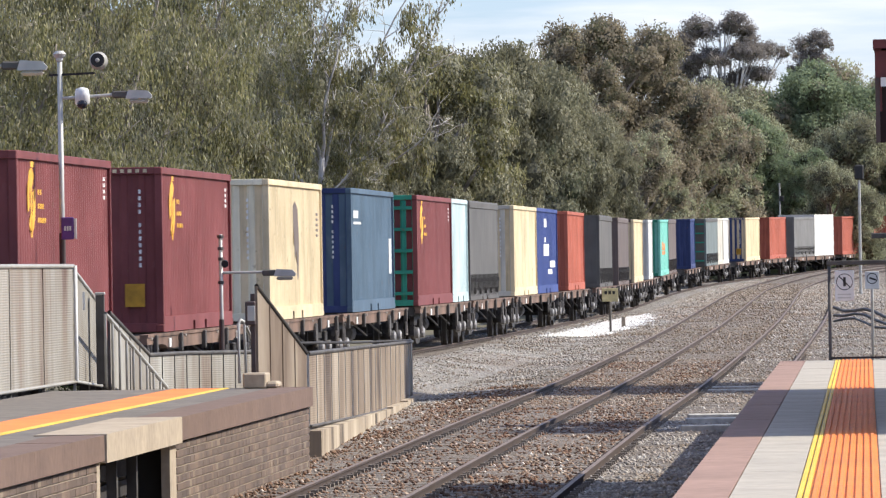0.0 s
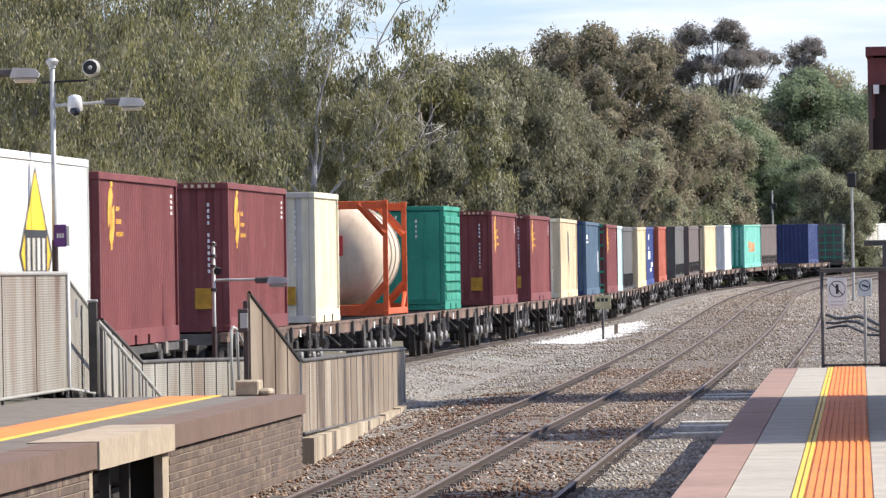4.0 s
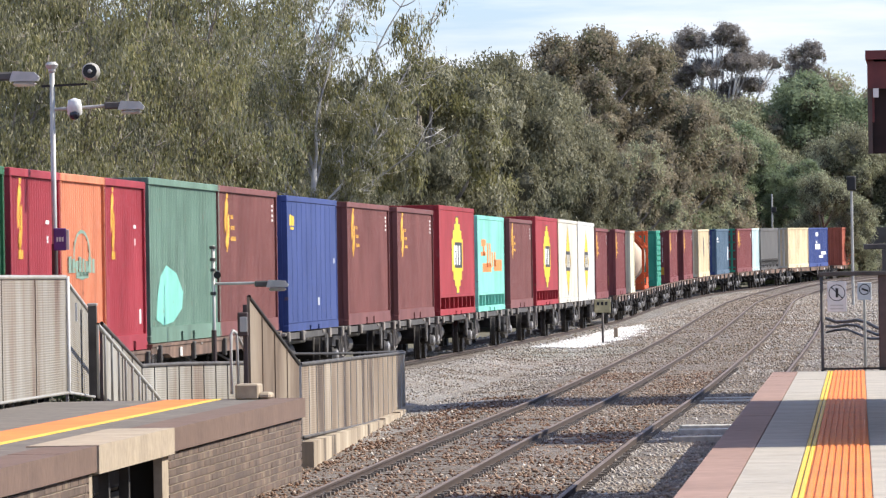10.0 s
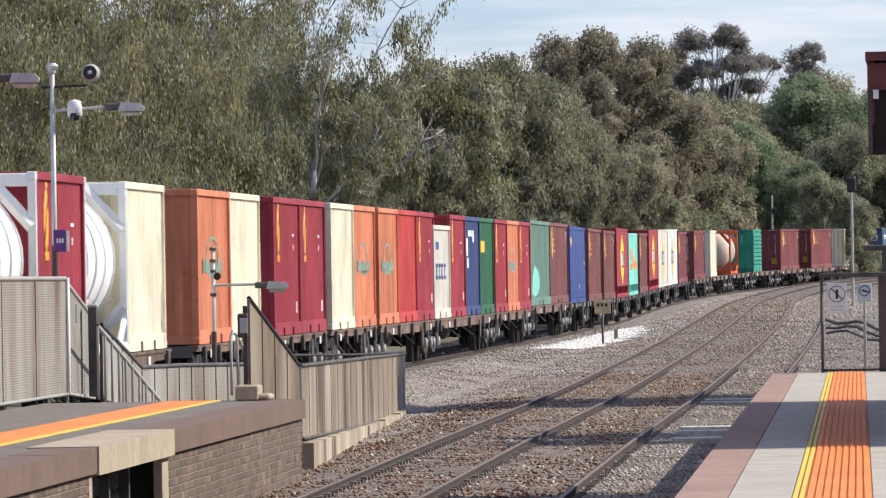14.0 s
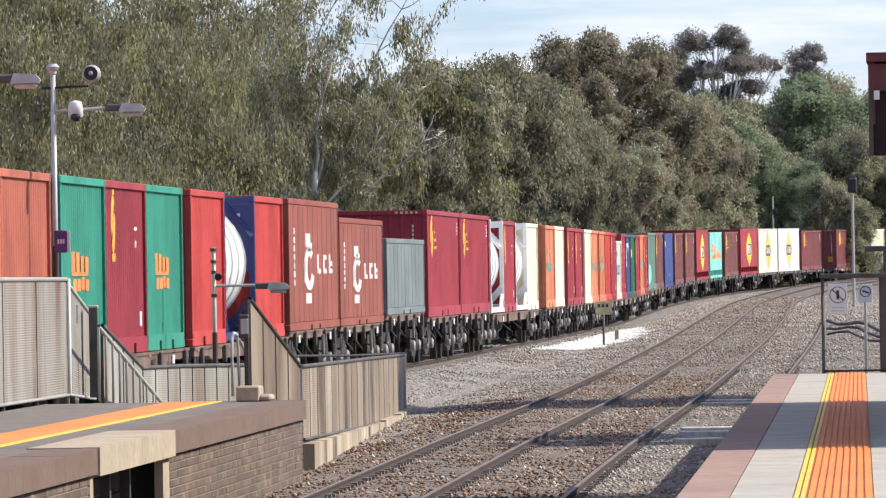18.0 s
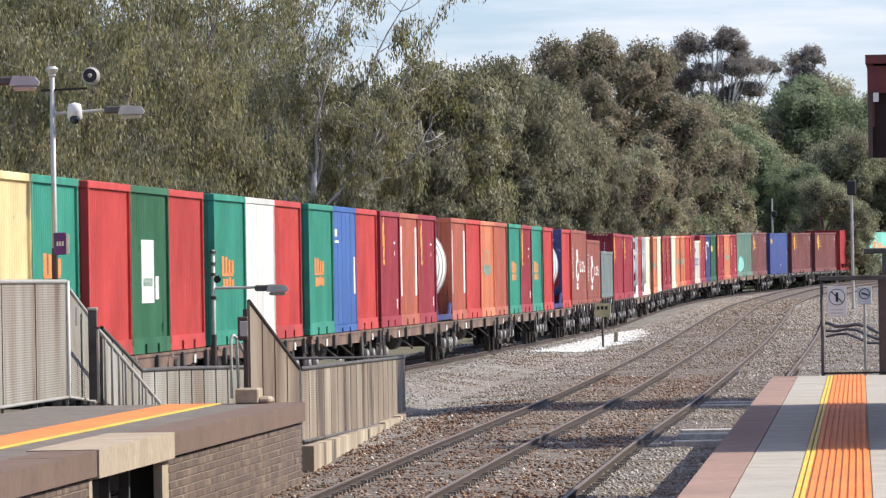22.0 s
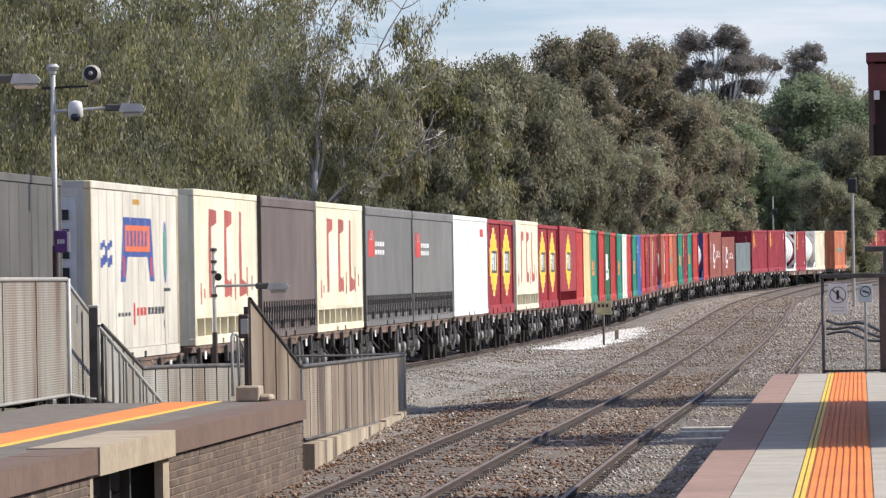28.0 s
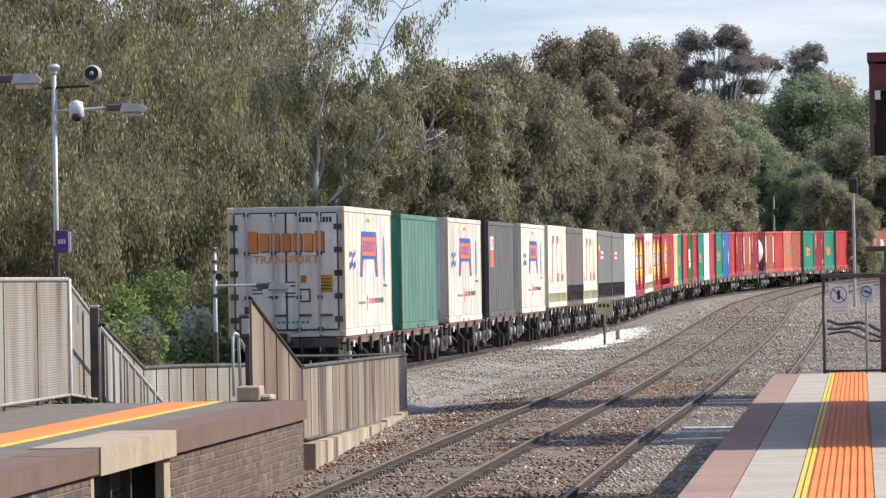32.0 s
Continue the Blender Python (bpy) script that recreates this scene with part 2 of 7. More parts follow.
_s = ramp(_t, _n.outputs["Fac"], [(0.35, (0.75, 0.75, 0.75)), (0.65, (1.1, 1.08, 1.05))])
link(_t, mix(_t, "MULTIPLY", _r.outputs[0], _s.outputs[0], 1.0), _b.inputs["Base Color"])
FENCE, _t, _b = material("weathered fence sheet", 0.8)
_n = noise_node(_t, 2.6, 6, 0.65, (0.4, 0.2, 0.05))
_r = ramp(_t, _n.outputs["Fac"], [(0.32, (0.1, 0.055, 0.04)), (0.4, (0.19, 0.15, 0.115)), (0.48, (0.235, 0.215, 0.18)), (0.68, (0.36, 0.345, 0.305))])
link(_t, _r.outputs[0], _b.inputs["Base Color"])
TAN_FENCE, _t, _b = material("tan weathered fence sheet", 0.8)
_n = noise_node(_t, 2.0, 6, 0.65, (0.4, 0.2, 0.06))
_r = ramp(_t, _n.outputs["Fac"], [(0.36, (0.03, 0.02, 0.015)), (0.44, (0.15, 0.105, 0.07)), (0.54, (0.24, 0.185, 0.13)), (0.7, (0.42, 0.36, 0.28))])
link(_t, _r.outputs[0], _b.inputs["Base Color"])
PURPLE = plain("purple sign enamel", (0.12, 0.03, 0.2), 0.4)
SIGN_WHITE = plain("white sign enamel", (0.7, 0.69, 0.66), 0.4, 0, 0.08)
SIGN_CREAM = plain("weathered cream sign", (0.5, 0.45, 0.25), 0.6)
MAROON_TRIM = plain("maroon painted trim", (0.12, 0.022, 0.022), 0.6)
BROWN_PAINT = plain("dark brown paint", (0.07, 0.045, 0.04), 0.6)
GLASS_DARK = plain("dark lens", (0.02, 0.022, 0.035), 0.15)
RAIL = plain("rusted rail steel", (0.052, 0.033, 0.025), 0.85, 0.0)
RAILTOP = plain("worn rail head", (0.19, 0.138, 0.105), 0.65, 0.0)
FOOTING, _t, _b = material("streaked tan concrete", 0.9)
_n = noise_node(_t, 1.2, 5, 0.65, (1, 0.5, 0.12))
_r = ramp(_t, _n.outputs["Fac"], [(0.36, (0.05, 0.036, 0.026)), (0.43, (0.27, 0.21, 0.145)), (0.66, (0.48, 0.4, 0.29))])
link(_t, _r.outputs[0], _b.inputs["Base Color"])
TIMBER = plain("grey sleeper timber", (0.2, 0.17, 0.14), 0.9, 0, 0.4)
CONCRETE = plain("tan concrete", (0.42, 0.34, 0.245), 0.9, 0, 0.14, 9.0, 0.3)
CONCRETE_GREY = plain("dirty concrete paving", (0.43, 0.385, 0.315), 0.9, 0, 0.12, 9.0, 0.15)
COPING = plain("brown coping stone", (0.165, 0.104, 0.076), 0.9, 0, 0.16, 9.0, 0.3)
COPING_PINK = plain("pinkish brown paving", (0.33, 0.205, 0.155), 0.85, 0, 0.16, 7.0, 0.15)
ASPHALT = plain("dusty asphalt", (0.165, 0.142, 0.118), 0.92, 0, 0.3, 6.0, 0.3)
TACTILE = plain("orange tactile tile", (0.84, 0.245, 0.045), 0.7, 0, 0.12, 5.0, 0.1)
YELLOW_LINE = plain("yellow line paint", (0.85, 0.56, 0.06), 0.6, 0, 0.1)
STEEL = plain("galvanised steel", (0.5, 0.49, 0.455), 0.5, 0.2, 0.12)
DARK_STEEL = plain("dark bogie steel", (0.035, 0.03, 0.027), 0.75, 0.2, 0.5)
RUST_STEEL = plain("rusty wagon steel", (0.15, 0.092, 0.064), 0.85, 0.0, 0.6, 1.6)
GREY_STEEL = plain("dull grey wagon steel", (0.09, 0.082, 0.074), 0.7, 0.2, 0.5, 2.0)
WORN_STEEL = plain("worn wagon steel", (0.25, 0.22, 0.19), 0.7, 0.1, 0.6, 2.0)
SHINY = plain("worn axle end", (0.26, 0.25, 0.24), 0.5, 0.3, 0.6)
DULL_BLACK = plain("dark maroon canopy shade", (0.022, 0.012, 0.012), 1.0)
BLACK = plain("plain black", (0.018, 0.017, 0.017), 0.6)
BARK = plain("grey gum bark", (0.3, 0.26, 0.22), 0.9, 0, 0.4, 3.0, 0.5)
BARK_PALE = plain("pale smooth gum bark", (0.5, 0.47, 0.43), 0.8, 0, 0.6, 1.2, 0.3)
BARK_WHITE = plain("white smooth gum bark", (0.62, 0.6, 0.56), 0.8, 0, 0.25, 2.0, 0.3)
BARK_DARK = plain("dark bark", (0.07, 0.055, 0.045), 0.95, 0, 0.4, 3.0, 0.5)
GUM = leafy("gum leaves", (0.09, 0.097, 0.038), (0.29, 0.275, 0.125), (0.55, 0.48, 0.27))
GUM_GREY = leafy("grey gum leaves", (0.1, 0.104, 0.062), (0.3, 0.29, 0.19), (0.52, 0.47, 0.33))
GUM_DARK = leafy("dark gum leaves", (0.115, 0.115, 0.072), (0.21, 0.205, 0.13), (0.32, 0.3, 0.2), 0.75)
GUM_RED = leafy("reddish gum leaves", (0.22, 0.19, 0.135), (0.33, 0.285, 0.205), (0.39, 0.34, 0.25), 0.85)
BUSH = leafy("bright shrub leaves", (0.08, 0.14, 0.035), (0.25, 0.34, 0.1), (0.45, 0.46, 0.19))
# Shade inside the crowns, put in as a colour darker than the leaves.
CORE_SHADE = plain("shade-toned inner foliage", (0.12, 0.115, 0.075), 0.9, 0, 0.5, 9.0, 0.9)
# Far leaf tones (tall, pale, reddish, bushy) are lifted to carry distance haze.
GUM_TALL = leafy("brown-grey gum leaves with haze in the tone", (0.2, 0.185, 0.175), (0.29, 0.265, 0.25), (0.35, 0.32, 0.3), 0.85)
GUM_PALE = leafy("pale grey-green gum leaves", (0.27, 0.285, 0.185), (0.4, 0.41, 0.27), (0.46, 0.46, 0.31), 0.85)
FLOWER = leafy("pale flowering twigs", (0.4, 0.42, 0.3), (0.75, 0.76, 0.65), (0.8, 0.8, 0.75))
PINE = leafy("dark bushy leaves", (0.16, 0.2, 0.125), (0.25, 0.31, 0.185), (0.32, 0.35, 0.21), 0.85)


# ---- mesh helpers ----
def bm_box(bm, x0, x1, y0, y1, z0, z1, bevel=0.0):
    v = [bm.verts.new((x, y, z)) for x in (x0, x1) for y in (y0, y1) for z in (z0, z1)]
    f = [bm.faces.new([v[i] for i in q]) for q in ((0, 1, 3, 2), (4, 6, 7, 5), (0, 4, 5, 1), (2, 3, 7, 6), (0, 2, 6, 4), (1, 5, 7, 3))]
    if bevel:
        es = {e for q in f for e in q.edges}
        bmesh.ops.bevel(bm, geom=list(es), offset=bevel, segments=1, affect="EDGES")


def bm_tube(bm, a, b, r0, r1=None, n=10, caps=True):
    a, b = Vector(a), Vector(b)
    r1 = r0 if r1 is None else r1
    q = (b - a).to_track_quat("Z", "Y")
    rings = [[bm.verts.new(c + q @ Vector((r * math.cos(2 * math.pi * k / n), r * math.sin(2 * math.pi * k / n), 0))) for k in range(n)] for c, r in ((a, r0), (b, r1))]
    for k in range(n):
        bm.faces.new((rings[0][k], rings[0][(k + 1) % n], rings[1][(k + 1) % n], rings[1][k]))
    if caps:
        bm.faces.new(rings[0][::-1])
        bm.faces.new(rings[1])


def bm_lathe(bm, profile, axis_mat, n=20):
    """Turns a profile of (radius, height) round the z axis, then places it."""
    rings = []
    for r, h in profile:
        rings.append([bm.verts.new(axis_mat @ Vector((r * math.cos(2 * math.pi * k / n), r * math.sin(2 * math.pi * k / n), h))) for k in range(n)])
    for a, b in zip(rings, rings[1:]):
        for k in range(n):
            bm.faces.new((a[k], a[(k + 1) % n], b[(k + 1) % n], b[k]))
    bm.faces.new(rings[0][::-1])
    bm.faces.new(rings[-1])


def mesh_of(name, bm, mat, smooth=False):
    me = bpy.data.meshes.new(name)
    bmesh.ops.recalc_face_normals(bm, faces=bm.faces)
    bm.to_mesh(me)
    bm.free()
    me.materials.append(mat)
    if smooth:
        me.polygons.foreach_set("use_smooth", [True] * len(me.polygons))
    return me


def part(name, bm, mat, parent, label="", at=None, smooth=False):
    """One mesh object under a thing; bm is a bmesh or a ready mesh."""
    me = bm if isinstance(bm, bpy.types.Mesh) else mesh_of(name, bm, mat, smooth)
    ob = new(name, me)
    ob.parent = parent
    if at is not None:
        ob.matrix_basis = at
    if label:
        ob["label"] = label
    return ob


def box_part(name, mat, parent, dims, label="", bevel=0.0, at=None):
    bm = bmesh.new()
    bm_box(bm, *dims, bevel)
    return part(name, bm, mat, parent, label, at)


def sheet(name, verts, faces, mat, parent=None):
    me = bpy.data.meshes.new(name)
    me.from_pydata(verts, [], faces)
    me.materials.append(mat)
    me.update()
    ob = new(name, me)
    ob.parent = parent
    return ob


# ---- the line of the tracks ----
KS = (-1000, 0, 60, 120, 180, 240, 300, 360, 440, 600, 640, 1500)
KV = (0.00012, 0.00017144, 0.00010188, -9.2916e-05, -0.00014656, 8.71e-05, 0.00047241, 0.00086265, 0.0012411, 0.0012, 0.0, 0.0)
STEP = 2.0
LINE_S = np.arange(-1000, 1500, STEP)
LINE_A = np.cumsum(np.interp(LINE_S, KS, KV)) * STEP
LINE_A += 0.056745 - np.interp(0, LINE_S, LINE_A)
LINE_X = np.cumsum(np.sin(LINE_A)) * STEP
LINE_Y = np.cumsum(np.cos(LINE_A)) * STEP
LINE_X += np.interp(LINE_S, (-20, 0, 9, 24, 40, 61, 89, 150), (-0.03, -0.045, -0.055, -0.018, 0.022, 0.024, 0.03, 0.0))
LINE_X += -5.3457 - np.interp(0, LINE_S, LINE_X)
LINE_Y += 105.006 - np.interp(0, LINE_S, LINE_Y)


def smoothed(knots, values):
    """A level along the line, eased over sixty metres."""
    z = np.interp(np.arange(-1100, 1600, STEP), knots, values)
    return np.convolve(z, np.hanning(33) / np.hanning(33).sum(), "same")[int(100 / STEP):int(2600 / STEP)]


LEVEL_FAR = smoothed((-1200, 215, 292, 380, 440, 700, 1700), (0.38, 0.40, 0.80, 1.26, 1.5, 2.2, 3.0))
LEVEL_NEAR = smoothed((-1200, 0, 55, 95, 155, 195, 235, 280, 320, 355, 440, 700, 1700), (0, 0, 0.1, 0.3, 0.7, 0.85, 0.94, 1.0, 1.2, 1.5, 2.0, 2.6, 3.2))
SIDE_GAP = smoothed((-1200, 0, 30, 55, 90, 140, 183, 250, 320, 1700), (-0.02, -0.02, -0.06, -0.17, -0.39, -0.65, -0.97, -1.27, -1.35, -1.35))


def z_far(s):
    """Rail level of the freight line."""
    return float(np.interp(s, LINE_S, LEVEL_FAR))


def z_near(s):
    """Rail level of the two station tracks."""
    return float(np.interp(s, LINE_S, LEVEL_NEAR))


def on_line(s, o):
    """The place beside the freight line's centre: s along it, o to its right."""
    a = np.interp(s, LINE_S, LINE_A)
    return float(np.interp(s, LINE_S, LINE_X) + (o - 1.25) * math.cos(a)), float(np.interp(s, LINE_S, LINE_Y) - (o - 1.25) * math.sin(a)), float(a)


def near_off(s):
    """How far the first station track lies right of the freight line."""
    return 6.6 + float(np.interp(s, LINE_S, SIDE_GAP))


TRACK_GAP = 3.05
GAUGE = 1.435
GAUGE_NEAR = 1.35


# ---- ground: one sheet that follows the tracks and runs to the horizon ----
def ground_z(s, o):
    zf, zn, no = z_far(s), z_near(s), near_off(s)
    return float(np.interp(o, (-60, -12, -6, -3.4, -1.9, 1.75, 3.3, no - 1.6, no + TRACK_GAP + 1.7, no + TRACK_GAP + 4, no + 60),
                           (zf - 0.3, zf - 0.5, zf - 0.75, zf - 0.8, zf - 0.12, zf - 0.12, zn - 0.2, zn - 0.11, zn - 0.11, zn - 0.25, zn - 0.2)))


def make_ground():
    offs = [-60, -40, -25, -12, -8, -6, -4.6, -3.4, -2.6, -1.9, -1.0, 0, 1.0, 1.75, 2.3, 2.9, 3.4, 4.0, 4.6]
    offs += [5.2 + 0.45 * k for k in range(12)] + [11.2, 13, 17, 25, 40, 60]
    ss = list(np.arange(-140, 560, 3.0)) + list(np.arange(560, 1400, 40))
    rows = []
    for s in ss:
        row = []
        for o in offs:
            x, y, a = on_line(s, o)
            wob = 0.035 * noise.noise(Vector((x * 0.9, y * 0.25, 3))) if 1.9 < o < 30 or o < -1.9 else 0.0
            row.append((x, y, ground_z(s, o) + wob))
        rows.append([(-2600.0, row[0][1], row[0][2])] + row + [(2600.0, row[-1][1], row[-1][2])])
    first, last = rows[0], rows[-1]
    rows = [[(x, -2600.0, z) for x, y, z in first]] + rows + [[(x, 4200.0, z) for x, y, z in last]]
    w = len(rows[0])
    verts = [v for r in rows for v in r]
    faces, kinds = [], []
    for i in range(len(rows) - 1):
        for j in range(w - 1):
            faces.append((i * w + j, i * w + j + 1, (i + 1) * w + j + 1, (i + 1) * w + j))
            o = offs[max(0, min(j - 1, len(offs) - 1))]
            kinds.append(2 if o < -4.5 or o >= 12.9 else (1 if o > 4.3 else 0))
    ob = sheet("ground", verts, faces, BALLAST)
    ob.data.materials.append(BALLAST_OLD)
    ob.data.materials.append(DIRT)
    ob.data.polygons.foreach_set("material_index", kinds)
    ob.data.polygons.foreach_set("use_smooth", [True] * len(faces))
    tagged(ob, "grey crushed stone railway bed and dry verge", "ground", kind="structure")


DIRT = plain("dry verge soil", (0.13, 0.115, 0.07), 0.95, 0, 0.4, 3.0, 0.5)
make_ground()


def rail_mesh(s0, s1, off, level):
    """A rail swept along the line: foot, web and head."""
    prof = ((-0.065, -0.16), (0.065, -0.16), (0.06, -0.145), (0.012, -0.125), (0.012, -0.04), (0.03, -0.03), (0.03, -0.003), (-0.03, -0.003), (-0.03, -0.03), (-0.012, -0.04), (-0.012, -0.125), (-0.06, -0.145))
    verts, faces, idx = [], [], []
    ss = np.arange(s0, s1, 3.0)
    n = len(prof)
    for s in ss:
        for px, pz in prof:
            x, y, a = on_line(s, off(s) + px)
            verts.append((x, y, level(s) + pz))
    for i in range(len(ss) - 1):
        for k in range(n):
            faces.append((i * n + k, i * n + (k + 1) % n, (i + 1) * n + (k + 1) % n, (i + 1) * n + k))
            idx.append(1 if k == 6 else 0)
    return verts, faces, idx


def make_track(label, off, level, s0, s1, sleepers, gauge=GAUGE_NEAR):
    track = tagged(new("railway_track"), label, "railway track", kind="structure")
    for side in (-1, 1):
        v, f, idx = rail_mesh(s0, s1, lambda s, side=side: off(s) + side * (gauge / 2 + 0.036), level)
        ob = sheet("rail", v, f, RAIL, track)
        ob.data.materials.append(RAILTOP)
        ob.data.polygons.foreach_set("material_index", idx)
    bm = bmesh.new()
    bm_box(bm, -1.3, 1.3, -0.12, 0.12, -0.3, -0.1, 0.015)
    for side in (-1, 1):
        for d in (-0.1, 0.1):
            x = side * (gauge / 2 + 0.036) + d
            bm_box(bm, x - 0.04, x + 0.04, -0.06, 0.06, -0.146, -0.055)
    me = mesh_of("sleeper", bm, TIMBER)
    for k in range(sleepers[1]):
        s = sleepers[0] + 0.68 * k
        x, y, a = on_line(s, off(s))
        part("sleeper", me, TIMBER, track, at=pose(x, y, level(s) + random.uniform(-0.012, 0.006), 0, 0, -math.degrees(a)))


# ---- right-hand platform ----
def plat_r(y, o):
    """A point on the nearer platform: o metres in from its edge line."""
    return -1.31 + 0.0545 * y + o


PLAT_Z = 0.95
PLAT_END = 115.0


def slab(name, o0, o1, z0, z1, y0, y1, mat, parent, edge=plat_r):
    """A block between two offsets from an edge line, bent along it."""
    n = max(1, int((y1 - y0) / 2.2)) if edge is not plat_r else 1
    v, f = [], []
    for k in range(n + 1):
        y = y0 + (y1 - y0) * k / n
        v += [(edge(y, o0), y, z0), (edge(y, o1), y, z0), (edge(y, o1), y, z1), (edge(y, o0), y, z1)]
    for k in range(n):
        i = 4 * k
        f += [(i + j, i + (j + 1) % 4, i + 4 + (j + 1) % 4, i + 4 + j) for j in range(4)]
    f += [(3, 2, 1, 0), (4 * n, 4 * n + 1, 4 * n + 2, 4 * n + 3)]
    return sheet(name, v, f, mat, parent)


def make_right_platform():
    plat = tagged(new("platform_near"), "concrete station platform with orange tactile strip", "platform", kind="structure")
    slab("retaining_wall", 0.12, 0.4, -0.3, PLAT_Z - 0.14, -30, PLAT_END, COPING, plat)
    slab("platform_bed", 0.4, 5.0, -0.3, PLAT_Z - 0.01, -30, PLAT_END, CONCRETE_GREY, plat)
    y = -12.0
    me = None
    while y < PLAT_END - 0.2:
        y1 = min(y + 3.6, PLAT_END)
        slab("coping_slab", 0.0, 0.37, PLAT_Z - 0.14, PLAT_Z + random.uniform(-0.001, 0.001), y, y1 - 0.003, COPING_PINK, plat)
        slab("paving_slab", 0.38, 0.82, PLAT_Z - 0.1, PLAT_Z + random.uniform(-0.001, 0.001), y, y1 - 0.003, CONCRETE_GREY, plat)
        y = y1
    slab("yellow_line", 0.83, 0.862, PLAT_Z - 0.02, PLAT_Z + 0.006, -12, PLAT_END, YELLOW_LINE, plat)
    slab("yellow_line", 0.876, 0.908, PLAT_Z - 0.02, PLAT_Z + 0.006, -12, PLAT_END, YELLOW_LINE, plat)
    slab("tactile_base", 0.912, 1.38, PLAT_Z - 0.02, PLAT_Z + 0.002, -12, PLAT_END, TACTILE, plat)
    for k in range(8):
        o = 0.93 + k * 0.057
        slab("tactile_rib", o, o + 0.029, PLAT_Z, PLAT_Z + 0.014, -12, PLAT_END, TACTILE, plat)
    slab("back_paving", 1.39, 4.9, PLAT_Z - 0.05, PLAT_Z + 0.001, -30, PLAT_END, CONCRETE_GREY, plat)


# ---- left-hand platform ----
L_END = 98.0


def plat_l(y, o):
    """A point on the farther platform: o metres in from its edge line."""
    return -1.84 - 0.0572 * (L_END - y) - o


def make_left_platform():
    plat = tagged(new("platform_far"), "brick-faced station platform with asphalt top and orange strip", "platform", kind="structure")
    z = PLAT_Z
    y0 = 60.0
    e = plat_l
    slab("platform_bed", 3.3, 0.5, -0.3, z - 0.02, y0, L_END - 0.1, CONCRETE, plat, e)
    slab("asphalt_top", 3.3, 1.75, z - 0.1, z, y0, L_END, ASPHALT, plat, e)
    slab("asphalt_edge", 1.02, 0.45, z - 0.1, z - 0.001, y0, L_END, ASPHALT, plat, e)
    slab("yellow_line", 1.12, 1.03, z - 0.02, z + 0.006, y0, L_END, YELLOW_LINE, plat, e)
    slab("tactile_base", 1.74, 1.13, z - 0.02, z + 0.004, y0, L_END, TACTILE, plat, e)
    # dark coping, broken by a pale concrete lintel over a recess
    y = y0
    while y < L_END - 0.1:
        y1 = min(y + 3.0, L_END)
        y1 = 71.88 if y < 71.88 < y1 else y1
        y1 = 79.62 if y < 79.62 < y1 else y1
        if not (71.5 < (y + y1) / 2 < 79.7):
            slab("coping_slab", 0.46, -0.05, z - 0.24, z + random.uniform(0.002, 0.005), y, y1 - 0.004, COPING, plat, e)
        y = y1
    slab("lintel", 0.62, -0.07, z - 0.26, z + 0.012, 71.9, 79.6, CONCRETE, plat, e)
    slab("side_pier", 0.1, 0.0, -0.5, z - 0.26, 71.6, 71.9, CONCRETE, plat, e)
    slab("side_pier", 0.09, 0.0, -0.5, z - 0.26, 78.9, 79.6, CONCRETE, plat, e)
    # Recess end and back are flat black: its inner shade put in as colour.
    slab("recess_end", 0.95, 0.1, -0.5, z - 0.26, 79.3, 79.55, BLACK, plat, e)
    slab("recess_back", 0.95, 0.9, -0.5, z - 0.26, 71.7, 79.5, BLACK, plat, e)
    for k in range(3):
        slab("recess_post", 0.3, 0.2, -0.5, z - 0.26, 73.4 + k * 2.0, 73.55 + k * 2.0, GREY_STEEL, plat, e)
    for k in range(5):
        slab("recess_board", 0.42, 0.38, -0.4 + k * 0.2, -0.24 + k * 0.2, 71.95, 78.85, DARK_STEEL, plat, e)
    # brick courses
    slab("brick_backing", 0.5, 0.016, -0.5, z - 0.24, y0, 71.6, MORTAR, plat, e)
    slab("brick_backing", 0.5, 0.016, -0.5, z - 0.24, 79.6, L_END, MORTAR, plat, e)
    brick_courses(plat, y0, 71.6)
    brick_courses(plat, 79.6, L_END)
    return plat


MORTAR = plain("dirty mortar", (0.36, 0.29, 0.22), 0.95, 0, 0.2, 8.0, 0.2)



def brick_courses(plat, y0, y1):
    """Courses of dark brick, joints open to the mortar behind."""
    verts, faces = [], []
    rng = random.Random(4)
    for row in range(13):
        z = -0.42 + row * 0.0865
        y = y0 + 0.12 * (row % 2)
        while y < y1 - 0.05:
            ya, yb = y, min(y + 0.236, y1)
            o = rng.uniform(0.0, 0.004)
            i = len(verts)
            for zz in (z, z + 0.068):
                for yy, oo in ((ya, o), (yb, o), (yb, 0.035), (ya, 0.035)):
                    verts.append((plat_l(yy, oo), yy, zz))
            faces += [(i, i + 1, i + 5, i + 4), (i + 4, i + 5, i + 6, i + 7), (i, i + 3, i + 2, i + 1), (i + 1, i + 2, i + 6, i + 5), (i + 3, i, i + 4, i + 7)]
            y += 0.238
    ob = sheet("brickwork", verts, faces, BRICK, plat)
    tagged(ob, kind="stuff")


def tube_path(name, pts, r, mat, parent, n=8, label=""):
    bm = bmesh.new()
    limb(bm, [Vector(p) for p in pts], [r] * len(pts), n)
    return part(name, bm, mat, parent, label, smooth=True)


def seen(px, d, y):
    """World place of a sight line: across, distance, down; for setting out the fences."""
    return Vector(((px - 784) / LENS * d, d, 2.55 - (y - 482.5 + 0.016 * (px - 784)) * d / LENS))


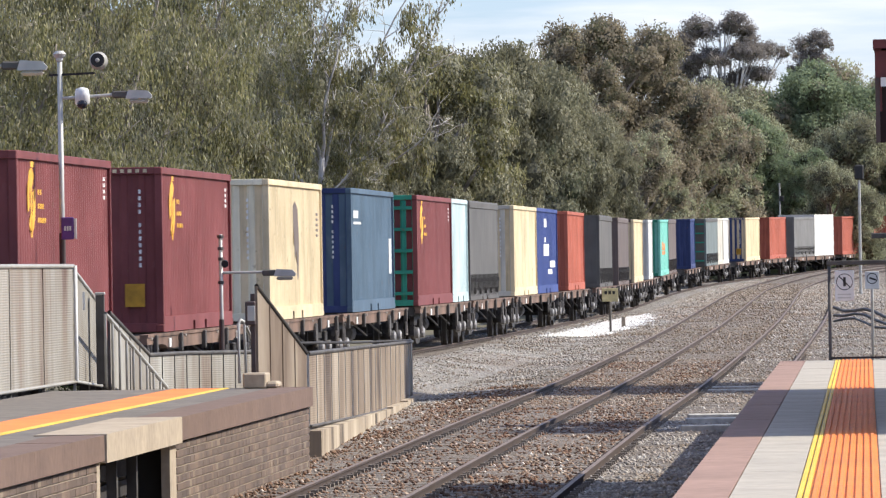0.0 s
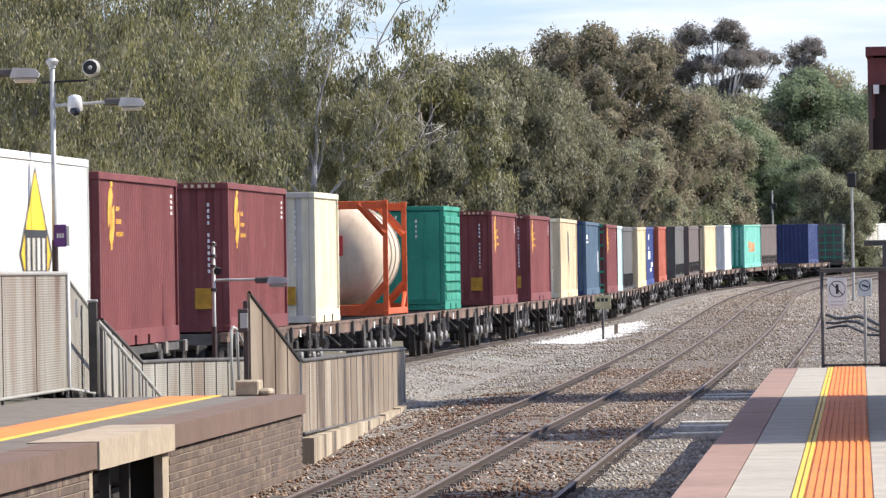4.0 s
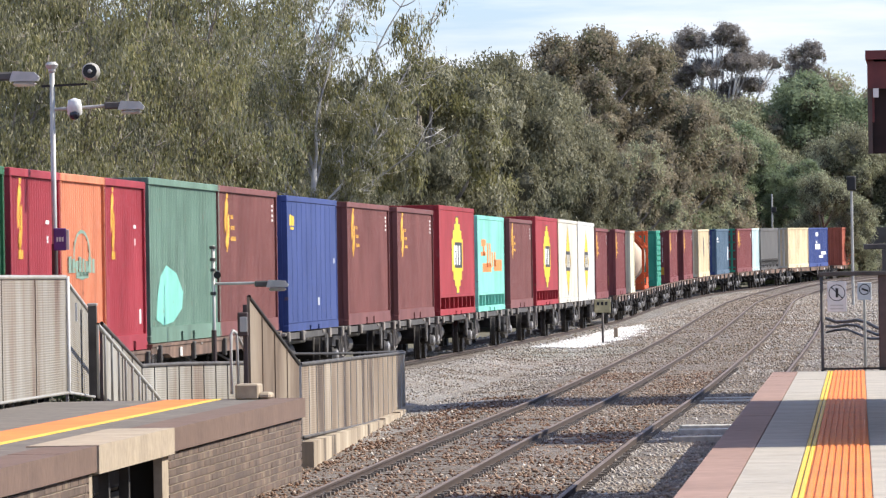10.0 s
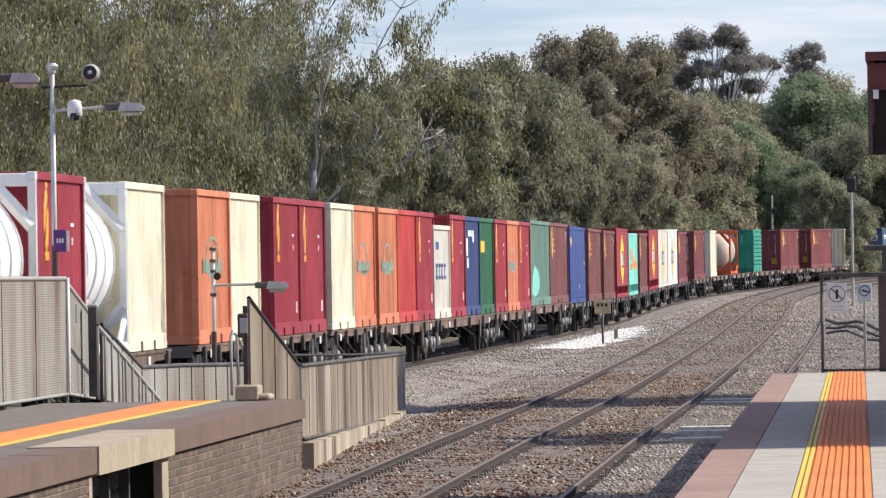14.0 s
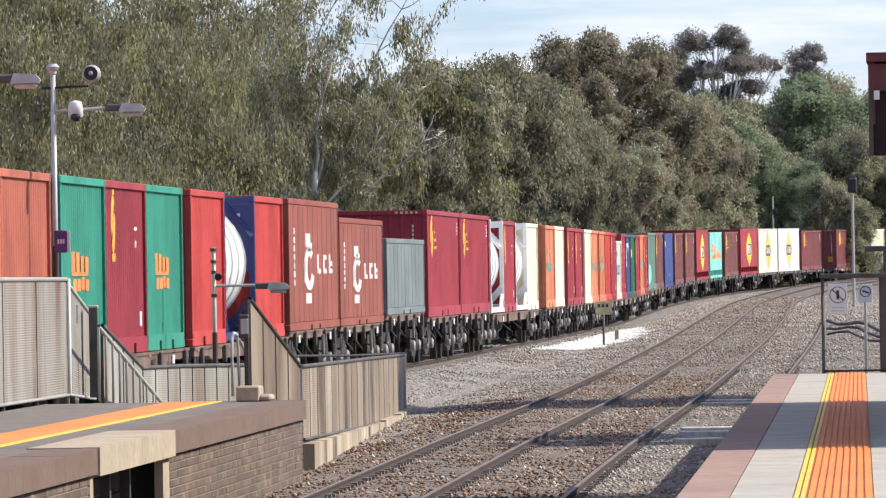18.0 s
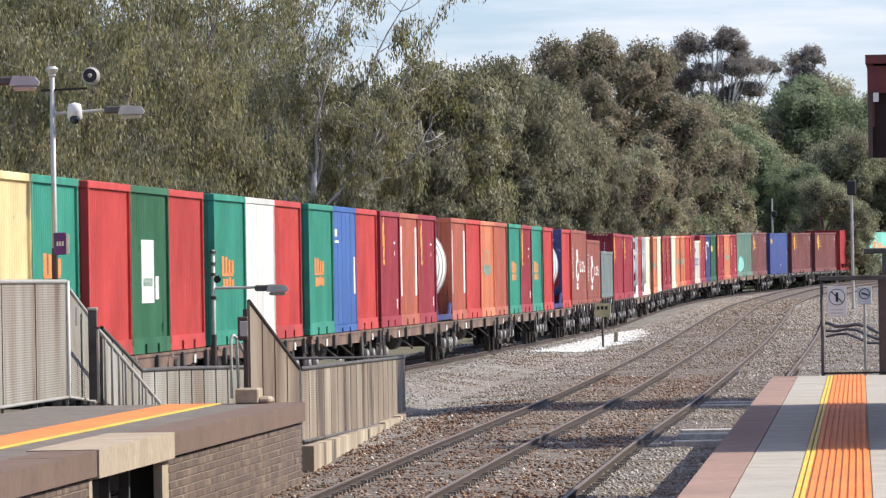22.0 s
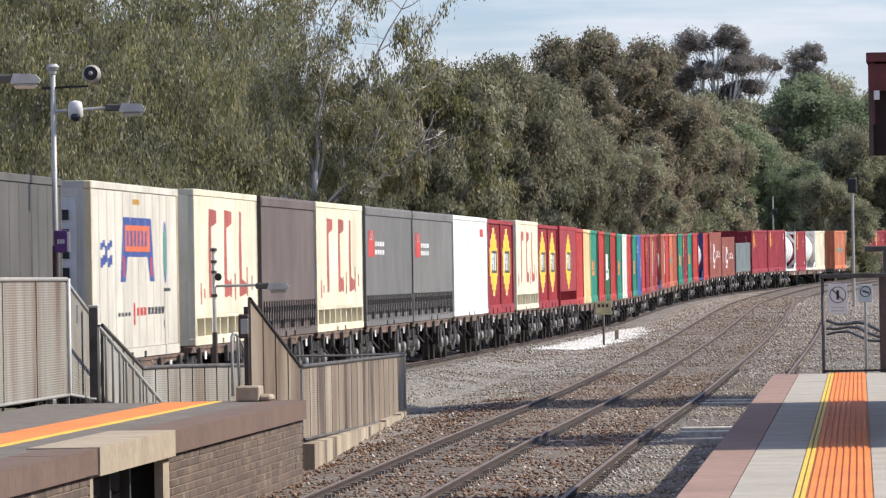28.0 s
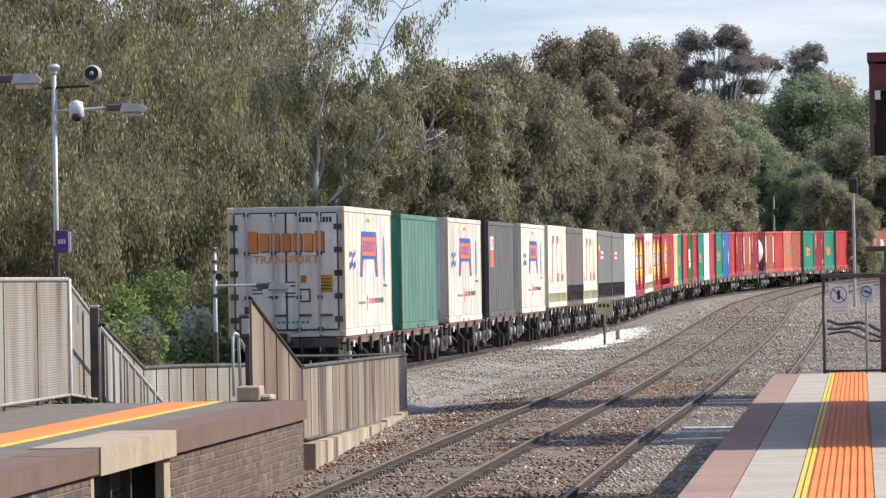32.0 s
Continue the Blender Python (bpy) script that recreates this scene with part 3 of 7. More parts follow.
def ribbed_panel(a, b, za0, za1, zb0, zb1, mat, parent, pitch=0.016, name="fence_panel"):
    """A fence sheet between two ground points, with level ribs."""
    n = max(6, int((za1 - za0) / pitch))
    d = Vector((b[0] - a[0], b[1] - a[1], 0)).normalized()
    out = Vector((d.y, -d.x, 0))
    verts, faces = [], []
    for k in range(n + 1):
        f = k / n
        w = 0.003 * (k % 2)
        for p, z0, z1 in ((a, za0, za1), (b, zb0, zb1)):
            verts.append((p[0] + out.x * w, p[1] + out.y * w, z0 + (z1 - z0) * f))
    for k in range(n):
        faces.append((2 * k, 2 * k + 1, 2 * k + 3, 2 * k + 2))
    m = len(verts)
    verts += [(v[0] - out.x * 0.03, v[1] - out.y * 0.03, v[2]) for v in (verts[0], verts[1], verts[-1], verts[-2])]
    faces += [(m, m + 3, m + 2, m + 1)]
    return sheet(name, verts, faces, mat, parent)


def fence_line(label, stations, mat, parts, post=STEEL, rail=STEEL, pitch=0.016):
    """A fence through stations (x, y, foot, top), split into equal sheets between posts."""
    fence = tagged(new("fence"), label, "fence", kind="structure")
    for (x0, y0, f0, t0), (x1, y1, f1, t1), n in zip(stations, stations[1:], parts):
        for k in range(n):
            a, b = k / n, (k + 1) / n
            L = lambda u, v, q: u + (v - u) * q
            pa, pb = (L(x0, x1, a), L(y0, y1, a)), (L(x0, x1, b), L(y0, y1, b))
            ribbed_panel(pa, pb, L(f0, f1, a), L(t0, t1, a) - 0.02, L(f0, f1, b), L(t0, t1, b) - 0.02, mat, fence, pitch)
            bm = bmesh.new()
            bm_box(bm, pa[0] - 0.025, pa[0] + 0.012, pa[1] - 0.03, pa[1] + 0.03, L(f0, f1, a) - 0.15, L(t0, t1, a))
            part("post", bm, post, fence)
        tube_path("top_rail", [(x0, y0, t0), (x1, y1, t1)], 0.03, rail, fence)
        tube_path("bottom_rail", [(x0 + 0.02, y0, f0), (x1 + 0.02, y1, f1)], 0.022, rail, fence)
    return fence


def make_ramp():
    """Path from the end of the farther platform down to track level, fenced on both sides."""
    ramp_ob = tagged(new("ramp"), "asphalt footpath ramp falling from the platform", "ramp", kind="structure")
    v = [(-4.9, 98.03, 0.946), (-2.3, 98.03, 0.946), (-4.5, 116, 0.42), (-1.85, 116, 0.3), (-3.35, 135, 0.0), (-1.35, 135, -0.05), (-2.7, 147, -0.2), (-1.0, 147, -0.2)]
    v += [(x, y, z - 1.3) for x, y, z in v]
    f = [(0, 1, 3, 2), (2, 3, 5, 4), (4, 5, 7, 6), (0, 2, 10, 8), (2, 4, 12, 10), (4, 6, 14, 12), (1, 9, 11, 3), (3, 11, 13, 5), (5, 13, 15, 7), (6, 7, 15, 14), (0, 8, 9, 1)]
    sheet("path_surface", v, f, ASPHALT, ramp_ob)
    # screen on the platform
    fence_line("weathered ribbed screen fence on the platform", [(-6.5, 76.5, 1.02, 2.56), (-5.5, 95, 1.0, 2.56), (-5.09, 103, 0.99, 2.55)], FENCE, (3, 2), FENCE, PALE_GREY)
    fence_line("ribbed screen that steps down beside the ramp", [(-5.09, 103.05, 0.99, 2.5), (-4.84, 105, 0.9, 2.02)], FENCE, (1,))
    wp = tagged(new("fence_post"), "white painted tube at the corner of the screen", "post")
    tube_path("tube", [(0, 0, 0), (0, 0, 1.56)], 0.026, SIGN_WHITE, wp)
    box_part("label_plate", SIGN_WHITE, wp, (0.075, 0.105, 0.4, 0.42, 0.95, 1.2))
    wp.matrix_basis = pose(-5.06, 102.9, 1.0)
    p = tagged(new("gate_post"), "dark square steel post with a pale cap", "post")
    box_part("post_body", GREY_STEEL, p, (-0.06, 0.06, -0.06, 0.06, 0.0, 1.22), bevel=0.008)
    box_part("post_cap", STEEL, p, (-0.07, 0.07, -0.07, 0.07, 1.22, 1.26), "pale worn cap", 0.01)
    p.matrix_basis = pose(-4.79, 104.2, 0.93)
    fence_line("low ribbed fence along the ramp", [(-4.75, 106, 0.85, 1.9), (-4.34, 109.5, 0.55, 1.26), (-3.93, 113, 0.45, 1.24), (-3.05, 120, 0.33, 1.16)], FENCE, (4, 3, 6), GREY_STEEL, GREY_STEEL)
    rail = tagged(new("handrail"), "grey steel handrail with upright bars beside the ramp", "handrail")
    a, b = seen(172, 103.4, 577), seen(279, 108, 708)
    tube_path("top_bar", [a, b], 0.028, STEEL, rail)
    for k in range(9):
        q = a.lerp(b, k / 9)
        tube_path("baluster", [q, (q.x, q.y, q.z - 1.0)], 0.018, STEEL, rail)
    # wing and lower fence beside the track
    fence_line("tan sheet fence with a sloping top at the ramp", [(-2.57, 101.0, 0.6, 2.25), (-1.99, 104.6, 0.3, 1.31)], TAN_FENCE, (4,), TAN_FENCE, DARK_STEEL)
    fence_line("tan weathered sheet fence on a concrete footing", [(-1.97, 104.7, 0.3, 1.3), (-1.35, 125, 0.06, 1.16), (-0.76, 148, -0.14, 0.98)], TAN_FENCE, (9, 9), STEEL, GREY_STEEL)
    tube = tagged(new("handrail"), "grey tube handrail above the fence", "handrail")
    tube_path("top_bar", [seen(512, 108, 629), seen(620, 124, 628), seen(712, 147, 624)], 0.02, DARK_STEEL, tube)
    for q in (seen(513, 108.2, 629), seen(712, 147, 624)):
        tube_path("stanchion", [q, (q.x, q.y, q.z - 1.0)], 0.02, STEEL, tube)
    foot = tagged(new("footing"), "stained pale concrete footing under the fence", "footing", kind="structure")
    for y0, y1, z0, z1 in ((104.2, 124, 0.25, 0.08), (124.2, 132, 0.07, 0.0), (132.2, 140, 0.02, -0.04), (140.2, 149.5, -0.02, -0.06)):
        x0, x1 = -1.97 + (y0 - 103.7) * 0.0273, -1.97 + (y1 - 103.7) * 0.0273
        vv = [(x + o, y, z) for x, y, t in ((x0, y0, z0), (x1, y1, z1)) for o in (-0.12, 0.16) for z in (-0.6, t)]
        sheet("footing_block", vv, [(0, 2, 3, 1), (4, 5, 7, 6), (0, 1, 5, 4), (2, 6, 7, 3), (1, 3, 7, 5)], FOOTING, foot)
    loop = tagged(new("handrail"), "bent grey steel handrail at the ramp head", "handrail")
    tube_path("top_bar", [seen(408, 107, 700), seen(408, 107, 595), seen(411, 107, 588), seen(417, 107.3, 592), seen(440, 109, 640)], 0.024, STEEL, loop)
    tube_path("stanchion", [seen(432, 108.6, 625), seen(433, 108.6, 705)], 0.02, STEEL, loop)
    tube_path("stanchion", [seen(418, 107.3, 596), seen(420, 107.3, 705)], 0.02, STEEL, loop)
    block = tagged(new("concrete_block"), "small concrete block at the platform end", "block")
    box_part("block_body", CONCRETE, block, (-0.15, 0.15, -0.3, 0.3, 0.0, 0.2), bevel=0.02)
    box_part("sloped_toe", CONCRETE, block, (0.14, 0.3, -0.28, 0.28, 0.0, 0.09), bevel=0.03)
    block.matrix_basis = pose(-2.5, 97.6, PLAT_Z, 0, 0, -4)
    sp = tagged(new("switch_post"), "dark post carrying a small brown equipment box", "post")
    box_part("post_body", BROWN_PAINT, sp, (-0.03, 0.03, -0.03, 0.03, 0.0, 1.2), bevel=0.005)
    box_part("equipment_box", BROWN_PAINT, sp, (-0.1, 0.04, -0.1, 0.06, 0.78, 1.1), "brown equipment box with a pale rim", 0.015)
    box_part("box_rim", STEEL, sp, (-0.07, 0.03, -0.112, -0.1, 0.84, 1.04), bevel=0.005)
    sp.matrix_basis = pose(-2.62, 100.9, 0.95)


PALE_GREY = plain("pale grey enamel", (0.36, 0.34, 0.3), 0.5, 0, 0.12)


def lamp_head(post, at):
    """Street lamp head: grey body, sloped pale hood, clear bowl under it; local +x outwards."""
    bm = bmesh.new()
    bm_box(bm, -0.02, 0.2, -0.09, 0.09, -0.05, 0.05, 0.02)
    part("lamp_body", bm, GREY_STEEL, post, at=at)
    bm = bmesh.new()
    q = [(0.16, -0.06), (0.2, 0.06), (0.46, 0.045), (0.52, -0.02), (0.5, -0.06)]
    f = bm.faces.new([bm.verts.new((x, -0.1, z)) for x, z in q])
    g = bmesh.ops.extrude_face_region(bm, geom=[f])
    bmesh.ops.translate(bm, vec=(0, 0.2, 0), verts=[v for v in g["geom"] if isinstance(v, bmesh.types.BMVert)])
    part("lamp_hood", bm, STEEL, post, "pale grey lamp hood", at=at)
    bm = bmesh.new()
    bm_box(bm, 0.2, 0.48, -0.085, 0.085, -0.12, -0.062, 0.03)
    part("lamp_bowl", bm, PAINT["off_white"], post, "clear lamp bowl", at=at)


def make_poles():
    # platform lamp post
    p = tagged(new("lamp_post"), "tall grey station lamp post with camera and loudspeaker", "lamp post")
    bm = bmesh.new()
    bm_tube(bm, (0, 0, 0), (0, 0, 4.35), 0.038, 0.034, 12)
    part("pole", bm, STEEL, p, smooth=True)
    bm = bmesh.new()
    bm_tube(bm, (0, 0, 0), (0, 0, 2.05), 0.046, 0.043, 12)
    part("pole_sleeve", bm, BROWN_PAINT, p, "dark brown painted lower pole")
    bm = bmesh.new()
    bm_lathe(bm, [(0.03, 4.35), (0.05, 4.37), (0.05, 4.4), (0.07, 4.42), (0.09, 4.46), (0.05, 4.5)], Matrix(), 12)
    part("finial", bm, STEEL, p)
    bm = bmesh.new()
    bm_tube(bm, (0.03, 0, 3.86), (0.78, 0, 3.9), 0.022, n=8)
    part("lamp_arm", bm, STEEL, p)
    lamp_head(p, pose(0.72, 0, 3.9))
    bm = bmesh.new()
    bm_box(bm, 0.0, 0.62, -0.02, 0.02, 4.16, 4.19)
    part("speaker_bracket", bm, DARK_STEEL, p, at=pose(0, 0, 0, 0, -2, 0))
    horn = bmesh.new()
    bm_lathe(horn, [(0.04, 0.12), (0.06, 0.0), (0.09, -0.1), (0.125, -0.16), (0.125, -0.17), (0.1, -0.165), (0.05, -0.06), (0.012, -0.05)], pose(0.52, -0.05, 4.36, -90, 0, 0) @ pose(0, 0, 0, 180, 0, 0), 20)
    h = part("loudspeaker", horn, PALE_GREY, p, "grey horn loudspeaker", smooth=True)
    bm = bmesh.new()
    bm_lathe(bm, [(0.092, 0.0), (0.094, 0.012), (0.02, 0.014)], pose(0.52, -0.225, 4.36, 90, 0, 0), 18)
    part("horn_mouth", bm, BLACK, h)
    bm = bmesh.new()
    bm_lathe(bm, [(0.03, 0.0), (0.03, 0.02), (0.012, 0.032)], pose(0.52, -0.238, 4.36, 90, 0, 0), 12)
    part("horn_plug", bm, PALE_GREY, h)
    bm = bmesh.new()
    bm_lathe(bm, [(0.02, 0.145), (0.085, 0.12), (0.1, 0.04), (0.1, -0.07), (0.085, -0.085)], pose(0.3, -0.05, 3.86, 12, 0, 0), 20)
    c = part("camera_housing", bm, SIGN_WHITE, p, "white round camera housing", smooth=True)
    bm = bmesh.new()
    bm_lathe(bm, [(0.074, 0.0), (0.066, -0.035), (0.045, -0.06), (0.01, -0.075)], pose(0.3, -0.085, 3.785, -40, 0, 0), 16)
    part("camera_dome", bm, GLASS_DARK, c, "dark camera dome", smooth=True)
    bm = bmesh.new()
    bm_box(bm, -0.01, 0.16, -0.09, -0.06, 1.96, 2.26, 0.01)
    s = part("station_sign", bm, PURPLE, p, "purple station sign with a pale edge")
    box_part("sign_edge", SIGN_WHITE, s, (0.16, 0.2, -0.085, -0.062, 1.97, 2.24), bevel=0.004)
    for k in range(3):
        box_part("lettering", SIGN_WHITE, s, (0.03 + 0.035 * k, 0.055 + 0.035 * k, -0.096, -0.09, 2.08, 2.14))
    p.matrix_basis = pose(-5.21, 102.6, PLAT_Z, 0, 0, 0)
    # the next lamp post, whose arm alone reaches into view
    p = tagged(new("lamp_post"), "grey station lamp post with one long arm", "lamp post")
    bm = bmesh.new()
    bm_tube(bm, (0, 0, 0), (0, 0, 4.3), 0.055, 0.045, 12)
    part("pole", bm, STEEL, p, smooth=True)
    bm = bmesh.new()
    bm_tube(bm, (0, 0, 3.76), (0.8, 0, 3.8), 0.022, n=8)
    part("lamp_arm", bm, STEEL, p)
    lamp_head(p, pose(0.72, 0, 3.8))
    e = seen(77, 90, 137)
    p.matrix_basis = pose(e.x - 1.24, e.y, e.z - 3.8)
    # short lamp on the ramp
    p = tagged(new("lamp_post"), "short grey lamp post beside the ramp fence", "lamp post")
    base = seen(378, 121.5, 668)
    top = seen(376, 121.5, 437).z - base.z
    bm = bmesh.new()
    bm_tube(bm, (0, 0, -0.6), (0, 0, top), 0.035, 0.03, 10)
    part("pole", bm, STEEL, p, smooth=True)
    bm = bmesh.new()
    bm_tube(bm, (0, 0, -0.6), (0, 0, top * 0.35), 0.042, n=10)
    part("pole_sleeve", bm, BROWN_PAINT, p)
    for z, r in ((0.62, 0.05), (0.8, 0.045), (0.88, 0.05), (0.97, 0.055)):
        bm = bmesh.new()
        bm_tube(bm, (0, 0, top * z), (0, 0, top * z + 0.05), r, n=10)
        part("clamp", bm, GREY_STEEL, p)
    az = seen(380, 121.5, 505).z - base.z
    bm = bmesh.new()
    bm_tube(bm, (0, 0, az), (0.75, 0, az + 0.005), 0.022, n=8)
    part("lamp_arm", bm, STEEL, p)
    lamp_head(p, pose(0.68, 0, az - 0.01))
    bm = bmesh.new()
    bm_tube(bm, (0.07, -0.02, az + 0.16), (0.07, -0.16, az + 0.14), 0.05, 0.06, 10)
    part("small_camera", bm, BLACK, p, "small dark camera")
    p.matrix_basis = pose(base.x, base.y, base.z)


def make_trackside():
    # end fence of the nearer platform
    g = tagged(new("end_barrier"), "dark steel barrier frame across the platform end", "barrier")
    y = PLAT_END - 0.2
    x0, x1 = 5.70, 8.6
    tube_path("post", [(x0, y, 0.9), (x0, y, 2.42)], 0.024, GREY_STEEL, g)
    box_part("end_post", BROWN_PAINT, g, (6.56, 6.74, y + 0.02, y + 0.2, 0.9, 2.42), "dark brown timber end post", 0.012)
    tube_path("post", [(x1, y, 0.9), (x1, y, 2.42)], 0.035, DARK_STEEL, g)
    box_part("top_beam", GREY_STEEL, g, (x0 - 0.04, x1, y - 0.04, y + 0.04, 2.38, 2.45), bevel=0.01)
    box_part("bottom_bar", DARK_STEEL, g, (x0, x1, y - 0.02, y + 0.02, 0.97, 1.0))
    s = box_part("warning_sign", SIGN_WHITE, g, (x0 + 0.08, x0 + 0.37, y - 0.07, y - 0.055, 1.84, 2.3), "white warning sign with a black ring", 0.006)
    bm = bmesh.new()
    n = 28
    for k in range(n):
        a0, a1 = 2 * math.pi * k / n, 2 * math.pi * (k + 1) / n
        q = [(r * math.cos(a), r * math.sin(a)) for a, r in ((a0, 0.125), (a1, 0.125), (a1, 0.114), (a0, 0.114))]
        bm.faces.new([bm.verts.new((x0 + 0.225 + u, y - 0.075, 2.13 + v)) for u, v in q])
    part("sign_ring", bm, BLACK, s)
    bm = bmesh.new()
    bm_box(bm, -0.125, 0.125, -0.004, 0.0, -0.008, 0.008)
    part("sign_slash", bm, BLACK, s, at=pose(x0 + 0.225, y - 0.072, 2.13, 0, 45, 0))
    box_part("sign_bar", BLACK, s, (x0 + 0.205, x0 + 0.245, y - 0.076, y - 0.07, 2.06, 2.2), bevel=0.0)
    for k in range(2):
        box_part("lettering", STEEL, s, (x0 + 0.12, x0 + 0.32, y - 0.074, y - 0.07, 1.88 + 0.05 * k, 1.9 + 0.05 * k))
    s2 = tagged(new("warning_sign"), "small white warning sign with a black ring", "sign")
    c = seen(1530, 130, 518)
    box_part("panel", SIGN_WHITE, s2, (-0.12, 0.12, -0.01, 0.01, -0.15, 0.15), bevel=0.005)
    bm = bmesh.new()
    for k in range(20):
        a0, a1 = 2 * math.pi * k / 20, 2 * math.pi * (k + 1) / 20
        bm.faces.new([bm.verts.new((r * math.cos(a), -0.014, 0.03 + r * math.sin(a))) for a, r in ((a0, 0.095), (a1, 0.095), (a1, 0.08), (a0, 0.08))])
    part("sign_ring", bm, BLACK, s2)
    box_part("sign_bar", BLACK, s2, (-0.06, 0.06, -0.015, -0.012, 0.01, 0.04), at=pose(0, 0, 0, 0, 20, 0))
    tube_path("post", [(0, 0.03, 0.15), (0, 0.03, -c.z)], 0.025, STEEL, s2)
    s2.matrix_basis = Matrix.Translation(c)
    # heavy post and beam farther on
    f = tagged(new("beam_post"), "grey timber post with a cross beam beside the line", "post")
    box_part("post_body", GREY_STEEL, f, (-0.13, 0.13, -0.13, 0.13, -0.2, 2.05), bevel=0.02)
    box_part("beam", GREY_STEEL, f, (-0.62, 1.4, -0.1, 0.1, 2.05, 2.2), bevel=0.02)
    f.matrix_basis = pose(11.95, 205, 0.9)
    # cables
    rng = random.Random(3)
    for k, (y0, drop) in enumerate(((168, 0.0), (158, 0.1), (150, 0.2))):
        c = tagged(new("cable"), "black rubber cable lying over the ballast", "cable", "cables beside the line")
        pts = []
        for i in range(9):
            px = 1462 + i * 18
            pts.append(seen(px, y0 - i * 2.2, 566 + k * 10 + 26 * (i / 8) ** 1.3 + 5 * math.sin(i * 1.4 + k)) + Vector((0, 0, 0.0)))
        tube_path("cable_run", pts, 0.035 - 0.006 * k, BLACK, c)
    # speed board
    b = tagged(new("track_sign"), "weathered cream board on a thin post", "sign")
    foot, head = seen(1066, 228, 624), seen(1068, 228, 544)
    tube_path("post", [(0, 0, -0.1), (0, 0, head.z - foot.z)], 0.035, GREY_STEEL, b)
    box_part("board", SIGN_CREAM, b, (-0.24, 0.24, -0.06, -0.035, head.z - foot.z - 0.2, head.z - foot.z + 0.2), bevel=0.01)
    for k in range(3):
        box_part("lettering", BLACK, b, (-0.17 + 0.12 * k, -0.09 + 0.12 * k, -0.066, -0.06, head.z - foot.z + 0.02, head.z - foot.z + 0.12))
    b.matrix_basis = Matrix.Translation(foot)
    m = tagged(new("marker_post"), "short pale marker post beside the line", "post")
    foot = seen(1089, 236, 606)
    box_part("post_body", CONCRETE, m, (-0.06, 0.06, -0.06, 0.06, -0.1, 0.42), bevel=0.01)
    m.matrix_basis = Matrix.Translation(foot)
    # signal masts
    for px, d, ytop, ybot, name in ((1510, 330, 326, 500, "signal_mast"), (1369, 533, 346, 440, "signal_mast")):
        q = tagged(new(name), "thin grey signal mast with a dark head", "signal")
        t, g0 = seen(px, d, ytop), seen(px, d, ybot)
        h = t.z - g0.z
        bm = bmesh.new()
        bm_tube(bm, (0, 0, -2.0), (0, 0, h), 0.07, 0.055, 8)
        part("mast", bm, STEEL, q)
        if d < 400:
            box_part("signal_head", BLACK, q, (-0.2, 0.2, -0.15, 0.15, h - 0.35, h + 0.3), "dark signal head", 0.06)
        else:
            box_part("signal_arm", BLACK, q, (-0.05, 0.3, -0.1, 0.1, h - 1.3, h - 0.9), "dark side bracket", 0.04)
        q.matrix_basis = Matrix.Translation(g0)


PALE_TIMBER = plain("bleached timber", (0.5, 0.47, 0.41), 0.9, 0, 0.35, 5.0, 0.4)


def make_planks():
    """Pale timbers lying between the track and the platform."""
    for px, d, w in ((1262, 148.5, 1.6), (1258, 145.5, 1.5), (1236, 123, 1.15), (1228, 120, 1.05), (1222, 115, 1.1)):
        t = tagged(new("timber_plank"), "pale weathered timber plank lying in the ballast", "plank", "planks beside the track")
        box_part("plank_body", PALE_TIMBER, t, (-w / 2, w / 2, -0.3, 0.3, -0.1, 0.04), bevel=0.01)
        t.matrix_basis = pose((px - 784) / LENS * d + 0.25, d, -0.035, 0, 0, 1)


def make_canopy():
    """Station building and canopy on the nearer platform, mostly out of view; it shades the paving."""
    c = tagged(new("station_canopy"), "maroon-edged station canopy over the platform", "canopy", kind="structure")
    y0, y1 = 68.2, 91.2
    x = lambda y: 3.68 + 0.066 * (y - 66.0)
    def quad(name, o0, o1, z0, z1, ya, yb, mat):
        v = [(x(y) + o, y, z) for z in (z0, z1) for y, o in ((ya, o0), (ya, o1), (yb, o1), (yb, o0))]
        return sheet(name, v, [(3, 2, 1, 0), (4, 5, 6, 7), (0, 1, 5, 4), (1, 2, 6, 5), (2, 3, 7, 6), (3, 0, 4, 7)], mat, c)
    quad("fascia", 0.0, 0.06, 3.82, 4.38, y0, y1, MAROON_TRIM)
    quad("end_fascia", 0.0, 7.0, 4.12, 4.36, y0 - 0.03, y0 - 0.002, MAROON_TRIM)
    # Near-black sheet stands in for the shaded canopy interior behind the end.
    quad("end_shade", 0.035, 7.0, 3.54, 4.12, y0 + 0.02, y0 + 0.1, DULL_BLACK)
    quad("end_batten", 0.0, 0.04, 3.54, 4.12, y0 - 0.02, y0 - 0.002, BROWN_PAINT)
    quad("insulator", 0.05, 0.1, 4.04, 4.12, y0 - 0.09, y0 - 0.04, SIGN_WHITE)
    quad("roof", -0.015, 7.2, 4.38, 4.46, y0 - 0.1, y1 + 0.1, MAROON_TRIM)
    quad("soffit", 0.06, 7.0, 3.85, 3.9, y0 + 0.1, y1, BROWN_PAINT)
    for k in range(4):
        y = y0 + 3 + k * 6.3
        quad("column", 1.0, 1.15, PLAT_Z, 3.7, y, y + 0.15, MAROON_TRIM)
    quad("back_wall", 6.2, 6.5, PLAT_Z, 3.7, y0 + 0.6, y1 - 0.4, BRICK)


